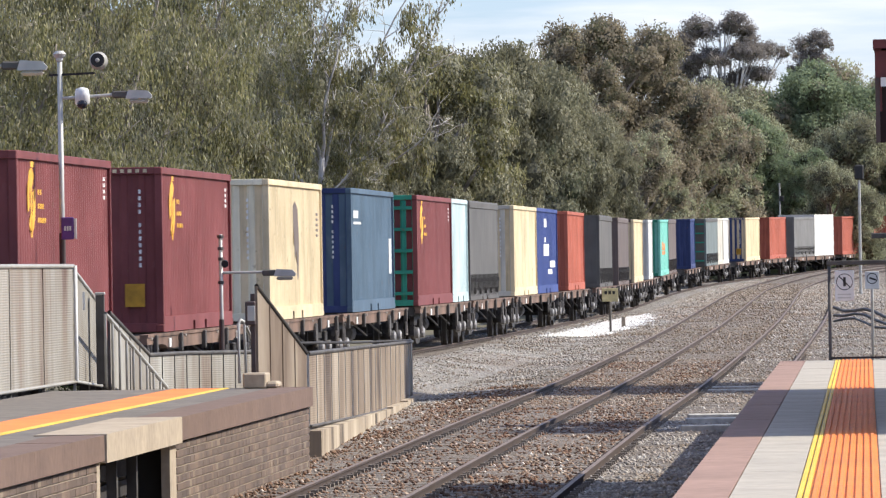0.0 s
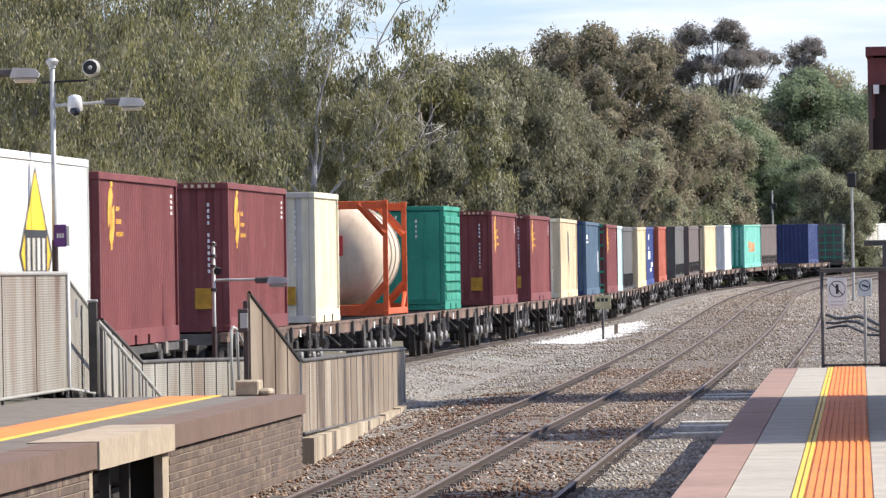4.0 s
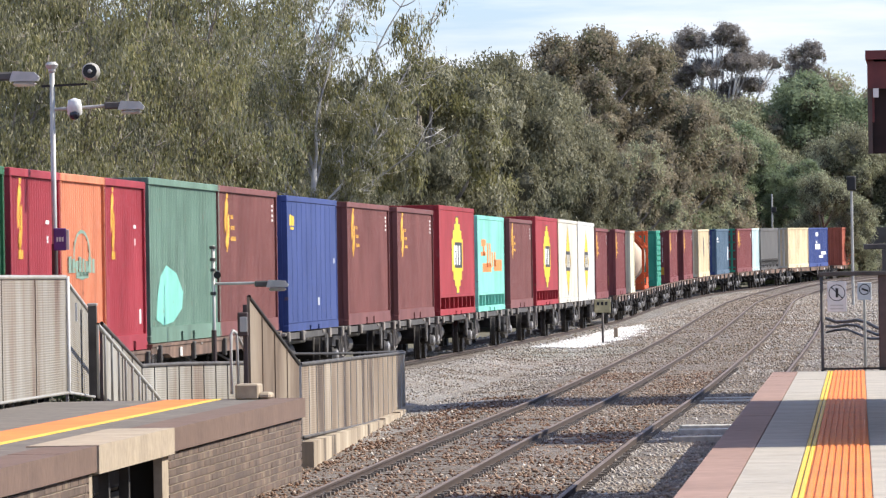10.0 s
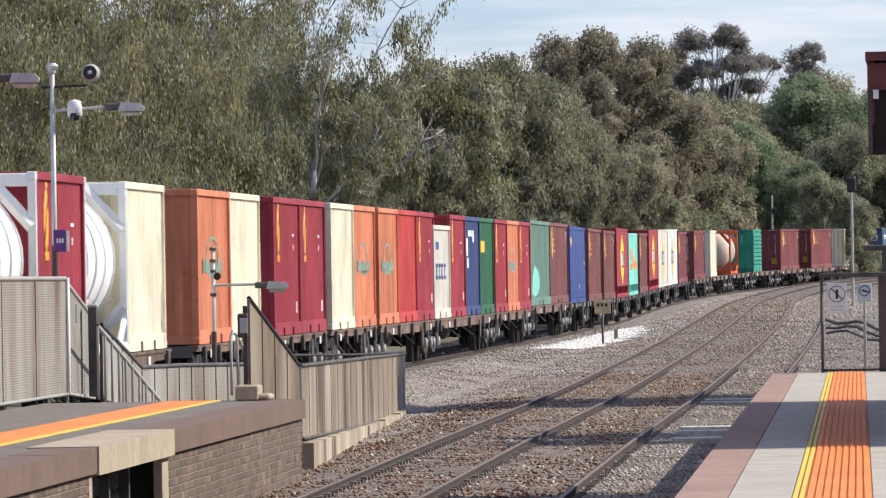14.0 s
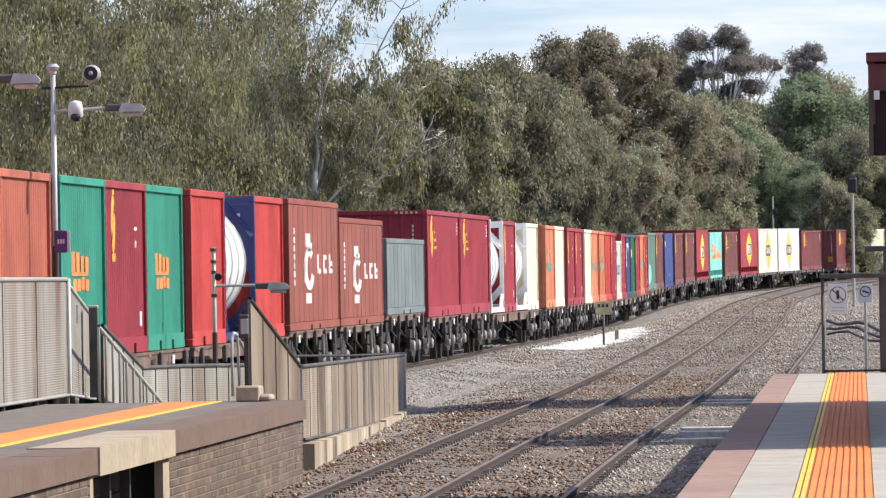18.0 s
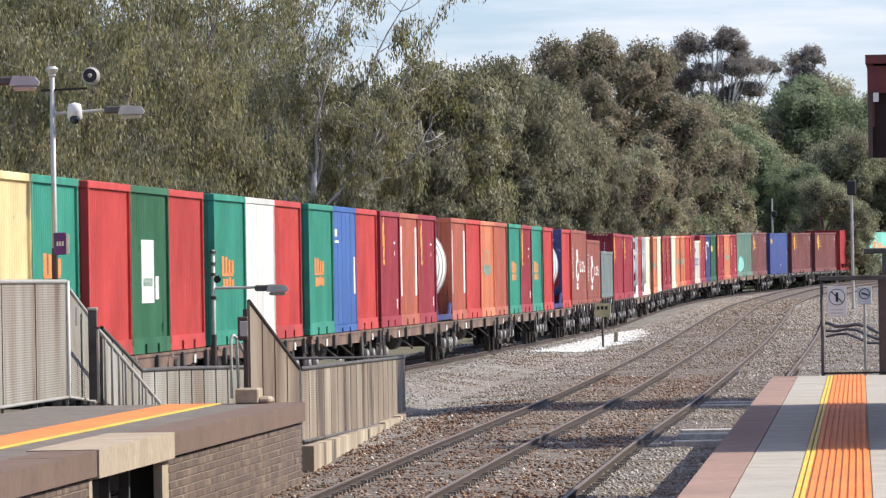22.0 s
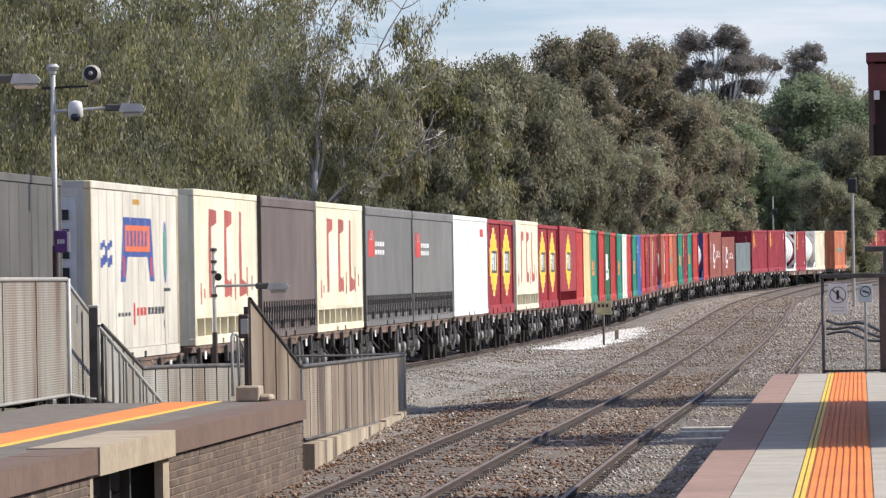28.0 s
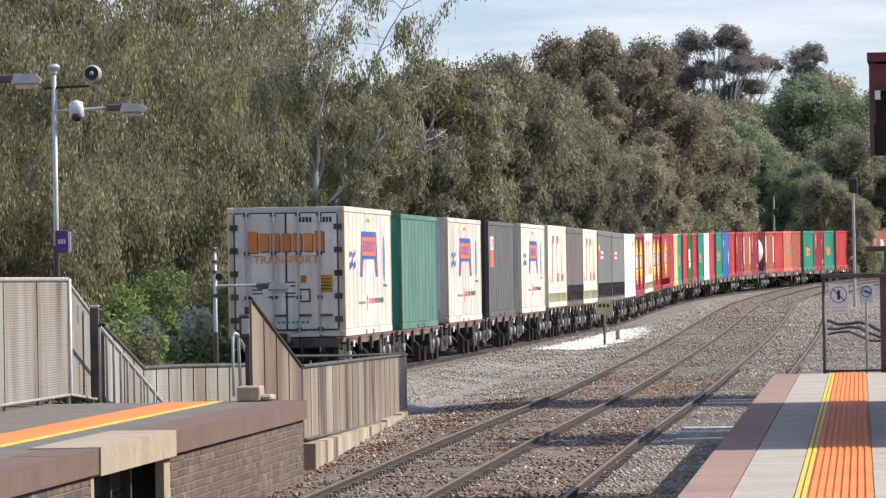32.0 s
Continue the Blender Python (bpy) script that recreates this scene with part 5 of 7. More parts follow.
        put("lettering", "mark_red", [(-0.6, -0.35, 0.5, 0.84), (-0.1, 0.3, 0.64, 0.76), (0.45, 0.85, 0.64, 0.76), (1.0, 1.4, 0.64, 0.76)])
        put("lettering", "mark_black", [(1.65 + 0.55 * i, 2.05 + 0.55 * i, 0.65, 0.76) for i in range(5)] + [(-2.9 + 0.5 * i, -2.6 + 0.5 * i, 0.64, 0.7) for i in range(4)] + [(b + L * 0.82, b + L * 0.9, 1.0, 1.05)])
        put("vent_label", "placard", [(-0.5, 0.5, H - 0.3, H - 0.22)])
    elif kind == "block_letters":
        put("lettering", "graffiti_orange", [(b + L * (0.26 + 0.1 * i + rng.uniform(0, 0.015)), b + L * (0.335 + 0.1 * i), H * (0.47 + rng.uniform(-0.01, 0.01)), H * (0.59 + rng.uniform(-0.03, 0.02))) for i in range(4)]
            + [(b + L * (0.3 + 0.09 * i), b + L * (0.37 + 0.09 * i), H * (0.37 + rng.uniform(-0.01, 0.01)), H * (0.45 + rng.uniform(-0.02, 0.0))) for i in range(4)] + [(b + L * 0.27, b + L * 0.62, H * 0.455, H * 0.475)])
    elif kind == "big_letters":
        put("lettering", "graffiti_orange", [(b + L * 0.14, b + L * 0.3, H * 0.68, H * 0.75), (b + L * 0.2, b + L * 0.26, H * 0.58, H * 0.68), (b + L * 0.12, b + L * 0.3, H * 0.58, H * 0.62)] + [(b + L * (0.34 + 0.09 * i), b + L * (0.39 + 0.09 * i), H * 0.46, H * (0.62 + 0.09 * (i < 2))) for i in range(4)] + [(b + L * 0.18, b + L * 0.5, H * 0.41, H * 0.5), (b + L * 0.6, b + L * 0.9, H * 0.42, H * 0.54)])
    elif kind == "panel_mark":
        put("lettering", "mark_white", [(b + L * 0.3, b + L * 0.62, H * 0.3, H * 0.68), (b + L * 0.66, b + L * 0.74, H * 0.32, H * 0.46)])
        put("lettering", "dark_green", [(b + L * 0.34 + 0.3 * i, b + L * 0.34 + 0.2 + 0.3 * i, H * 0.4, H * 0.45) for i in range(5)], 0.006)
    elif kind == "corner_badge":
        put("badge", "mark_orange", [(b + L * 0.08, b + L * 0.2, H * 0.52, H * 0.7)])
        put("badge", "mark_white", [(b + L * 0.08, b + L * 0.2, H * 0.7, H * 0.84)])
        put("lettering", "mark_orange", [(b + L * (0.1 + 0.035 * i), b + L * (0.12 + 0.035 * i), H * 0.72, H * 0.82) for i in range(3)], 0.006)
    elif kind == "red_badge":
        put("badge", "mark_red", [(b + L * 0.06, b + L * 0.18, H * 0.58, H * 0.8)])
        put("lettering", "mark_white", [(b + L * (0.2 + 0.05 * i), b + L * (0.235 + 0.05 * i), H * z, H * z + 0.1) for i in range(4) for z in (0.6, 0.67)] + [(b + L * (0.07 + 0.035 * i), b + L * (0.09 + 0.035 * i), H * 0.72, H * 0.8) for i in range(3)])
    elif kind == "crest":
        stick("emblem", ring_plate(b + L * 0.4, H * 0.47, L * 0.1, H * 0.17, L * 0.045, H * 0.1, 16, (1, 15), x), PAINT["mark_white"], box)
        put("emblem", "mark_white", [(b + L * 0.33, b + L * 0.42, H * 0.64, H * 0.74), (b + L * 0.36, b + L * 0.45, H * 0.6, H * 0.67), (b + L * 0.33, b + L * 0.43, H * 0.2, H * 0.28), (b + L * 0.3, b + L * 0.335, H * 0.36, H * 0.55)])
        put("lettering", "mark_white", [(b + L * (0.56 + 0.12 * i), b + L * (0.585 + 0.12 * i), H * 0.43, H * 0.58) for i in range(3)] + [(b + L * (0.56 + 0.12 * i), b + L * (0.63 + 0.12 * i), H * z, H * z + 0.09) for i, z in ((0, 0.43), (1, 0.54), (1, 0.43), (2, 0.49), (2, 0.43))] + [(b + L * 0.1, b + L * 0.12, H * (0.34 + 0.065 * j), H * (0.385 + 0.065 * j)) for j in range(7)])
    elif kind == "dark_letters":
        put("lettering", "mark_blue", [(b + L * (0.2 + 0.16 * i), b + L * (0.24 + 0.16 * i), H * 0.42, H * 0.58) for i in range(4)] + [(b + L * (0.2 + 0.16 * i), b + L * (0.3 + 0.16 * i), H * z, H * z + 0.09) for i in range(4) for z in (0.42, 0.55)] + [(b + L * 0.18, b + L * 0.36, H * 0.74, H * 0.82)])
    elif kind == "side_stripes":
        put("stripe", "mark_white", [(b + L * 0.06, b + L * 0.14, H * 0.26, H * 0.88), (b + L * 0.86, b + L * 0.94, H * 0.26, H * 0.88)])
    elif kind == "faint_ring":
        stick("emblem", ring_plate(0.0, H * 0.56, L * 0.19, H * 0.14, L * 0.165, H * 0.12, 20, (0, 21), x, 0.003), PAINT["ring_paint"], box)
        put("emblem", "ring_paint", [(L * (-0.3 + 0.075 * i), L * (-0.245 + 0.075 * i), H * (0.46 - 0.02 * (2 < i < 6)), H * (0.55 - 0.012 * (i % 3))) for i in range(8)], 0.001)
        put("emblem", "ring_paint", [(L * -0.14, L * 0.14, H * 0.43, H * 0.465)], 0.001)
    elif kind == "yellow_corner":
        put("lettering", "mark_yellow", [(b + 0.7, b + 1.15, H * 0.78, H * 0.86), (b + 1.25, b + 1.7, H * 0.78, H * 0.85), (b + 0.85, b + 1.6, H * 0.75, H * 0.77)])
        put("lettering", "mark_white", [(b + L * 0.6, b + L * 0.62, H * 0.18, H * 0.24), (b + L * 0.93, b + L * 0.95, H * 0.5, H * 0.54)])
    elif kind == "yellow_low":
        put("lettering", "mark_yellow", [(b + L * 0.12, b + L * 0.4, H * 0.64, H * 0.76)])
    elif kind == "white_corner":
        put("lettering", "mark_white", [(b + L * 0.08, b + L * 0.18, H * 0.76, H * 0.82), (b + L * 0.08, b + L * 0.24, H * 0.71, H * 0.73), (b + L * 0.9, b + L * 0.96, H * 0.3, H * 0.6)])
    elif kind == "white_marks":
        put("lettering", "mark_white", [(b + L * 0.38, b + L * 0.5, H * 0.78, H * 0.88), (b + L * 0.35, b + L * 0.6, H * 0.44, H * 0.58), (b + L * 0.65, b + L * 0.9, H * 0.3, H * 0.38), (b + L * 0.55, b + L * 0.75, H * 0.22, H * 0.28), (b + L * 0.4, b + L * 0.45, H * 0.6, H * 0.66)])
    elif kind == "white_splash":
        put("lettering", "mark_white", [(b + L * 0.25, b + L * 0.5, H * 0.8, H * 0.86), (b + L * 0.12, b + L * 0.22, H * 0.6, H * 0.78), (b + L * 0.16, b + L * 0.26, H * 0.48, H * 0.58), (b + L * 0.55, b + L * 0.64, H * 0.74, H * 0.86)])
    elif kind == "streak":
        stick("dark_stain", poly_plate([(b + L * u, H * v) for u, v in ((0.46, 0.82), (0.5, 0.86), (0.55, 0.8), (0.57, 0.55), (0.55, 0.3), (0.53, 0.28), (0.52, 0.5), (0.49, 0.42), (0.47, 0.6))], x, 0.002), PAINT["brown"], box)
        put("lettering", "brown", [(b + L * 0.9, b + L * 0.94, H * (0.6 + 0.04 * j), H * (0.62 + 0.04 * j)) for j in range(5)])
    elif kind == "aqua_patch":
        stick("worn_patch", poly_plate([(b + L * u, H * v) for u, v in ((0.1, 0.14), (0.2, 0.1), (0.33, 0.12), (0.45, 0.2), (0.47, 0.3), (0.38, 0.42), (0.24, 0.47), (0.16, 0.4), (0.12, 0.28))], x, 0.003), PAINT["aqua"], box)
        put("worn_patch", "aqua", [(b + L * 0.02, b + L * 0.98, H - 0.1, H - 0.03)], 0.004)
    elif kind == "small_red":
        put("lettering", "mark_red", [(b + L * 0.78, b + L * 0.88, H * 0.8, H * 0.88)])


def words(text, size):
    """A line of plain lettering as a flat mesh in the x-y plane."""
    cu = bpy.data.curves.new("lettering", "FONT")
    cu.body, cu.size, cu.extrude = text, size, 0.003
    ob = bpy.data.objects.new("lettering", cu)
    me = bpy.data.meshes.new_from_object(ob)
    bpy.data.objects.remove(ob)
    me.materials.clear()
    me.materials.append(PAINT["graffiti_orange"] if text.isalpha() else PAINT["mark_black"])
    return me


def end_marks(box, kind, L, H):
    """Marks and fittings on the end that faces back along the train."""
    y = -L / 2 - 0.004

    def put(name, m, boxes, d=0.008):
        for x0, x1, z0, z1 in boxes:
            bm = bmesh.new()
            bm_box(bm, x0, x1, y - d, y, z0, z1)
            part(name, bm, PAINT[m], box)

    if kind == "code":
        put("code_lettering", "mark_white", [(0.85, 0.888, H * 0.84 - 0.105 * k, H * 0.84 + 0.062 - 0.105 * k) for k in range(12) if k != 4])
        put("placard", "placard", [(0.62, 0.93, 0.4, 0.76)])
    elif kind == "code_thin":
        put("code_lettering", "mark_white", [(0.81, 0.845, H * 0.84 - 0.105 * k, H * 0.84 + 0.06 - 0.105 * k) for k in range(11) if k != 4])
        if L < 8:
            put("placard", "placard", [(0.5, 0.82, 0.36, 0.72)])
    elif kind == "doors":
        m = PAINT["door_fill_white"]
        for x0, x1 in ((-1.06, -0.02), (0.02, 1.06)):
            box_part("door", m, box, (x0, x1, y - 0.03, y, 0.16, H - 0.14), "off-white insulated container door", 0.008)
        for x0, x1, z0, z1 in ((-0.02, 0.02, 0.16, H - 0.14), (-1.09, -1.06, 0.16, H - 0.14), (1.06, 1.09, 0.16, H - 0.14), (-1.06, 1.06, 0.13, 0.16), (-1.06, 1.06, H - 0.14, H - 0.115)):
            box_part("door_gasket", BLACK, box, (x0, x1, y - 0.022, y, z0, z1))
        for x in (-0.82, -0.26, 0.26, 0.7):
            bm = bmesh.new()
            bm_tube(bm, (x, y - 0.07, 0.1), (x, y - 0.07, H - 0.1), 0.022, n=8)
            part("locking_bar", bm, STEEL, box)
            for z in (0.12, 0.78, 1.7, H - 0.2):
                box_part("bar_bracket", GREY_STEEL, box, (x - 0.055, x + 0.055, y - 0.075, y - 0.03, z, z + 0.08))
            bm = bmesh.new()
            bm_box(bm, x, x + 0.26, y - 0.1, y - 0.07, 0.42, 0.47)
            part("handle", bm, GREY_STEEL, box)
        for k in range(5):
            for x in (-1.17, 1.0):
                box_part("hinge", GREY_STEEL, box, (x, x + 0.17, y - 0.06, y - 0.03, 0.3 + 0.48 * k, 0.42 + 0.48 * k))
        put("lettering", "mark_black", [(-0.72 + 0.34 * i, -0.5 + 0.34 * i, 1.12 - 0.075 * j, 1.15 - 0.075 * j) for i in range(3) for j in range(5) if (i + j) % 4], 0.033)
        put("lettering", "mark_black", [(0.7, 0.94, 1.19 - 0.07 * j, 1.21 - 0.07 * j) for j in range(4)], 0.042)
        put("lettering", "mark_green", [(-0.3 + 0.1 * i, -0.24 + 0.1 * i, 0.28, 0.33) for i in range(8)], 0.033)
        put("lettering_shadow", "brown", [(-0.76 + 0.23 * i, -0.57 + 0.23 * i, H * 0.65 - 0.02 * (i in (0, 6)), H * 0.79 + 0.04 * (i in (0, 6))) for i in range(7)], 0.036)
        put("lettering", "graffiti_orange", [(-0.78 + 0.23 * i, -0.6 + 0.23 * i, H * 0.66 - 0.02 * (i in (0, 6)), H * 0.8 + 0.04 * (i in (0, 6))) for i in range(7)], 0.04)
        part("lettering", words("TRANSPORT", 0.24), PAINT["graffiti_orange"], box, at=pose(-0.68, y - 0.037, H * 0.565, 90, 0, 0))
        put("placard", "placard", [(0.68, 0.96, 0.92, 1.28)], 0.04)
        put("placard", "placard", [(0.3, 0.42, 1.12, 1.28)], 0.04)
        put("lettering", "mark_black", [(0.28 + 0.07 * i, 0.33 + 0.07 * i, H * 0.88, H * 0.92) for i in range(4)] + [(0.7 + 0.07 * i, 0.75 + 0.07 * i, H * 0.88, H * 0.92) for i in range(4)], 0.038)
        bm = bmesh.new()
        for d in ((0.26, 0.5, 0.72, 0.75), (0.26, 0.5, 0.97, 1.0), (0.26, 0.29, 0.75, 0.97), (0.47, 0.5, 0.75, 0.97)):
            bm_box(bm, d[0], d[1], y - 0.05, y - 0.03, d[2], d[3])
        part("hatch_frame", bm, BLACK, box)
    elif kind == "reefer":
        box_part("cooling_unit", PAINT["white"], box, (-1.0, 1.0, y - 0.03, y, 0.3, H - 0.25), "white refrigeration unit", 0.01)
        for k in range(5):
            box_part("louvre", BLACK, box, (-0.7, 0.9, y - 0.05, y - 0.03, 0.95 + 0.28 * k, 1.1 + 0.28 * k))
        bm = bmesh.new()
        bm_tube(bm, (0.55, y - 0.12, 0.7), (0.55, y - 0.03, 0.7), 0.25, n=16)
        part("fan_cover", bm, GREY_STEEL, box)
    elif kind == "ribs":
        bm = bmesh.new()
        for k in range(5):
            bm_box(bm, -1.1, 1.1, y - 0.05, y, 0.25 + 0.5 * k, 0.33 + 0.5 * k)
        for xx in (-0.6, 0.0, 0.6):
            bm_box(bm, xx - 0.03, xx + 0.03, y - 0.04, y, 0.1, H - 0.1)
        part("end_rib", bm, PAINT["teal"], box)
    elif kind == "waffle":
        for k in range(2):
            bm = bmesh.new()
            bm_box(bm, -1.1 + 1.1 * k, 0.0 + 1.1 * k, y - 0.03, y, 0.15, H - 0.15)
            part("door", bm, PAINT["teal"], box)
        put("code_lettering", "mark_white", [(0.0, 0.042, H * 0.88 - 0.125 * i, H * 0.88 + 0.075 - 0.125 * i) for i in range(8)] + [(0.5, 0.542, H * 0.84 - 0.125 * i, H * 0.84 + 0.075 - 0.125 * i) for i in range(4)], 0.04)
        put("door_rail", "teal", [(-1.05, 1.05, 1.28, 1.36), (-1.05, 1.05, 0.2, 0.27)], 0.05)
        put("door_bar", "teal", [(xx, xx + 0.05, 0.2, H - 0.2) for xx in (-0.7, -0.25, 0.22, 0.72)], 0.06)


def container(L, H, style, colour, label, logo="", end="", end_colour="", roof=""):
    """Freight container, its middle at the origin, standing on z = 0; the front of the train is +y."""
    box = tagged(new("freight_container"), label, "container", "containers on the train")
    mat, emat = PAINT[colour], PAINT[end_colour or colour]
    x, b = HALF, L / 2
    ribbed = style in ("ribbed", "waffle")
    bm = bmesh.new()
    bm_box(bm, -x + 0.01, x - (0.2 if style == "tall_base" else 0.075), -b + 0.06, b - 0.02, 0.08, H - 0.02)
    part("shell", cached(("shell", L, H, roof or colour, style == "tall_base"), lambda: mesh_of("shell", bm, PAINT[roof or colour])), mat, box)
    if style == "ribbed":
        part("side_wall", cached(("wall", L, H, colour), lambda: corrugated(L - 0.2, H - 0.34, mat)), mat, box, at=pose(x - 0.03, 0, 0.24))
    elif style == "waffle":
        part("side_wall", cached(("wall", L, H, colour), lambda: corrugated(L - 0.2, H - 0.34, mat)), mat, box, at=pose(x - 0.03, 0, 0.24))
        for i in range(3):
            for j in range(9):
                box_part("side_flap", mat, box, (x - 0.03, x + 0.02, -b + 0.3 + i * (L - 0.5) / 3, -b + 0.15 + (i + 1) * (L - 0.5) / 3, 0.22 + j * (H - 0.4) / 9, 0.15 + (j + 1) * (H - 0.4) / 9), bevel=0.01)
    elif style == "smooth":
        box_part("side_wall", mat, box, (x - 0.05, x - 0.012, -b + 0.12, b - 0.12, 0.155, H - 0.115), bevel=0.004)
        bm = bmesh.new()
        for k in range(1, int(L / 1.16)):
            bm_box(bm, x - 0.012, x - 0.008, -b + k * 1.16 - 0.012, -b + k * 1.16 + 0.012, 0.16, H - 0.12)
        part("panel_seam", bm, mat, box)
    elif style == "curtain":
        box_part("curtain", mat, box, (x - 0.05, x - 0.005, -b + 0.06, b - 0.06, 0.3, H - 0.16), bevel=0.01)
        box_part("curtain_rail", emat, box, (x - 0.06, x + 0.02, -b + 0.04, b - 0.04, H - 0.2, H - 0.02), bevel=0.02)
        me = cached("strap", lambda: strap_mesh())
        for k in range(int(L / 0.55)):
            part("buckle_strap", me, BLACK, box, at=pose(x, -b + 0.35 + 0.55 * k, 0.05))
        bm = bmesh.new()
        for k in range(int(L / 2.3) + 1):
            bm_box(bm, x - 0.06, x - 0.01, -b + 0.1 + k * 2.3, -b + 0.2 + k * 2.3, 0.1, 0.3)
        part("side_gate", bm, GREY_STEEL, box)
    elif style == "tall_base":
        box_part("side_wall", mat, box, (x - 0.2, x - 0.008, -b + 0.1, b - 0.1, 0.5, H - 0.11), bevel=0.006)
        box_part("base_rail", mat, box, (x - 0.14, x - 0.004, -b + 0.1, b - 0.1, 0.44, 0.5), bevel=0.006)
        for k in range(9):
            y = -b + 0.3 + k * (L - 0.6) / 8
            box_part("base_upright", mat, box, (x - 0.14, x - 0.004, y - 0.07, y + 0.07, 0.14, 0.44))
    # frame
    cream = colour == "off_white" and style == "smooth"
    pm = cached(("post", H, colour, cream), lambda: post_mesh(H, PAINT["cream"] if cream else mat))
    for yy in (-b + 0.06, b - 0.06):
        part("corner_post", pm, mat, box, at=pose(x - 0.055, yy, 0))
    part("corner_post", pm, mat, box, at=pose(-x + 0.055, -b + 0.06, 0))
    box_part("top_rail", mat, box, (x - 0.09, x + 0.004, -b + 0.12, b - 0.12, H - 0.11, H), bevel=0.008)
    high = 0.24 if ribbed else 0.15
    part("bottom_rail", cached(("rail", L, colour, high), lambda: bottom_rail_mesh(L, mat, high)), mat, box)
    # rear end
    if style in ("ribbed", "waffle") or end in ("code", "code_thin"):
        part("end_wall", cached(("end", H, end_colour or colour), lambda: corrugated(2.24, H - 0.26, emat)), emat, box, at=pose(0, -b + 0.035, 0.14) @ pose(0, 0, 0, 0, 0, -90))
    else:
        box_part("end_wall", emat, box, (-1.12, 1.12, -b + 0.0, -b + 0.05, 0.12, H - 0.1), bevel=0.006)
    for z0, z1 in ((H - 0.11, H), (0.0, 0.14)):
        part("end_rail", cached(("endrail", L, z0, end_colour or colour), lambda: end_rail_mesh(b, z0, z1, emat)), emat, box)
    if end == "code":
        bm = bmesh.new()
        for k in range(5):
            bm_box(bm, 0.45 + k * 0.12, 0.51 + k * 0.12, -b - 0.003, -b, H - 0.085, H - 0.03)
        part("hazard_mark", bm, PAINT["cream"], box)
    if logo:
        mark(box, logo, L, H, x - {"ribbed": 0.03, "waffle": 0.03, "smooth": 0.012, "curtain": 0.005, "tall_base": 0.008}[style])
    if end:
        end_marks(box, end, L, H)
    return box


def end_rail_mesh(b, z0, z1, mat):
    bm = bmesh.new()
    bm_box(bm, -1.12, 1.12, -b, -b + 0.1, z0, z1, 0.006)
    return mesh_of("end_rail", bm, mat)


def bottom_rail_mesh(L, mat, high=0.15):
    """Bottom side rail, notched for lifting forks."""
    bm = bmesh.new()
    b = L / 2
    q = [(b - 0.12, high), (-b + 0.12, high), (-b + 0.12, 0.0)]
    for y in (-1.02, 1.02):
        q += [(y - 0.18, 0.0), (y - 0.18, high * 0.6), (y + 0.18, high * 0.6), (y + 0.18, 0.0)]
    q += [(b - 0.12, 0.0)]
    f = bm.faces.new([bm.verts.new((HALF - 0.09, y, z)) for y, z in q])
    g = bmesh.ops.extrude_face_region(bm, geom=[f])
    bmesh.ops.translate(bm, vec=(0.094, 0, 0), verts=[v for v in g["geom"] if isinstance(v, bmesh.types.BMVert)])
    bmesh.ops.triangulate(bm, faces=[p for p in bm.faces if len(p.verts) > 4])
    return mesh_of("bottom_rail", bm, mat)


def strap_mesh():
    bm = bmesh.new()
    bm_box(bm, 0.0, 0.02, -0.035, 0.035, 0.2, 0.62)
    bm_box(bm, 0.0, 0.035, -0.06, 0.06, 0.42, 0.52)
    bm_box(bm, 0.0, 0.01, -0.02, 0.02, 0.05, 0.2)
    return mesh_of("buckle_strap", bm, GREY_STEEL)


def post_mesh(H, mat):
    bm = bmesh.new()
    bm_box(bm, -0.055, 0.055, -0.055, 0.055, 0.1, H - 0.1)
    for z in (0.0, H - 0.118):
        bm_box(bm, -0.06, 0.062, -0.08, 0.08, z, z + 0.118, 0.012)
    return mesh_of("corner_post", bm, mat)


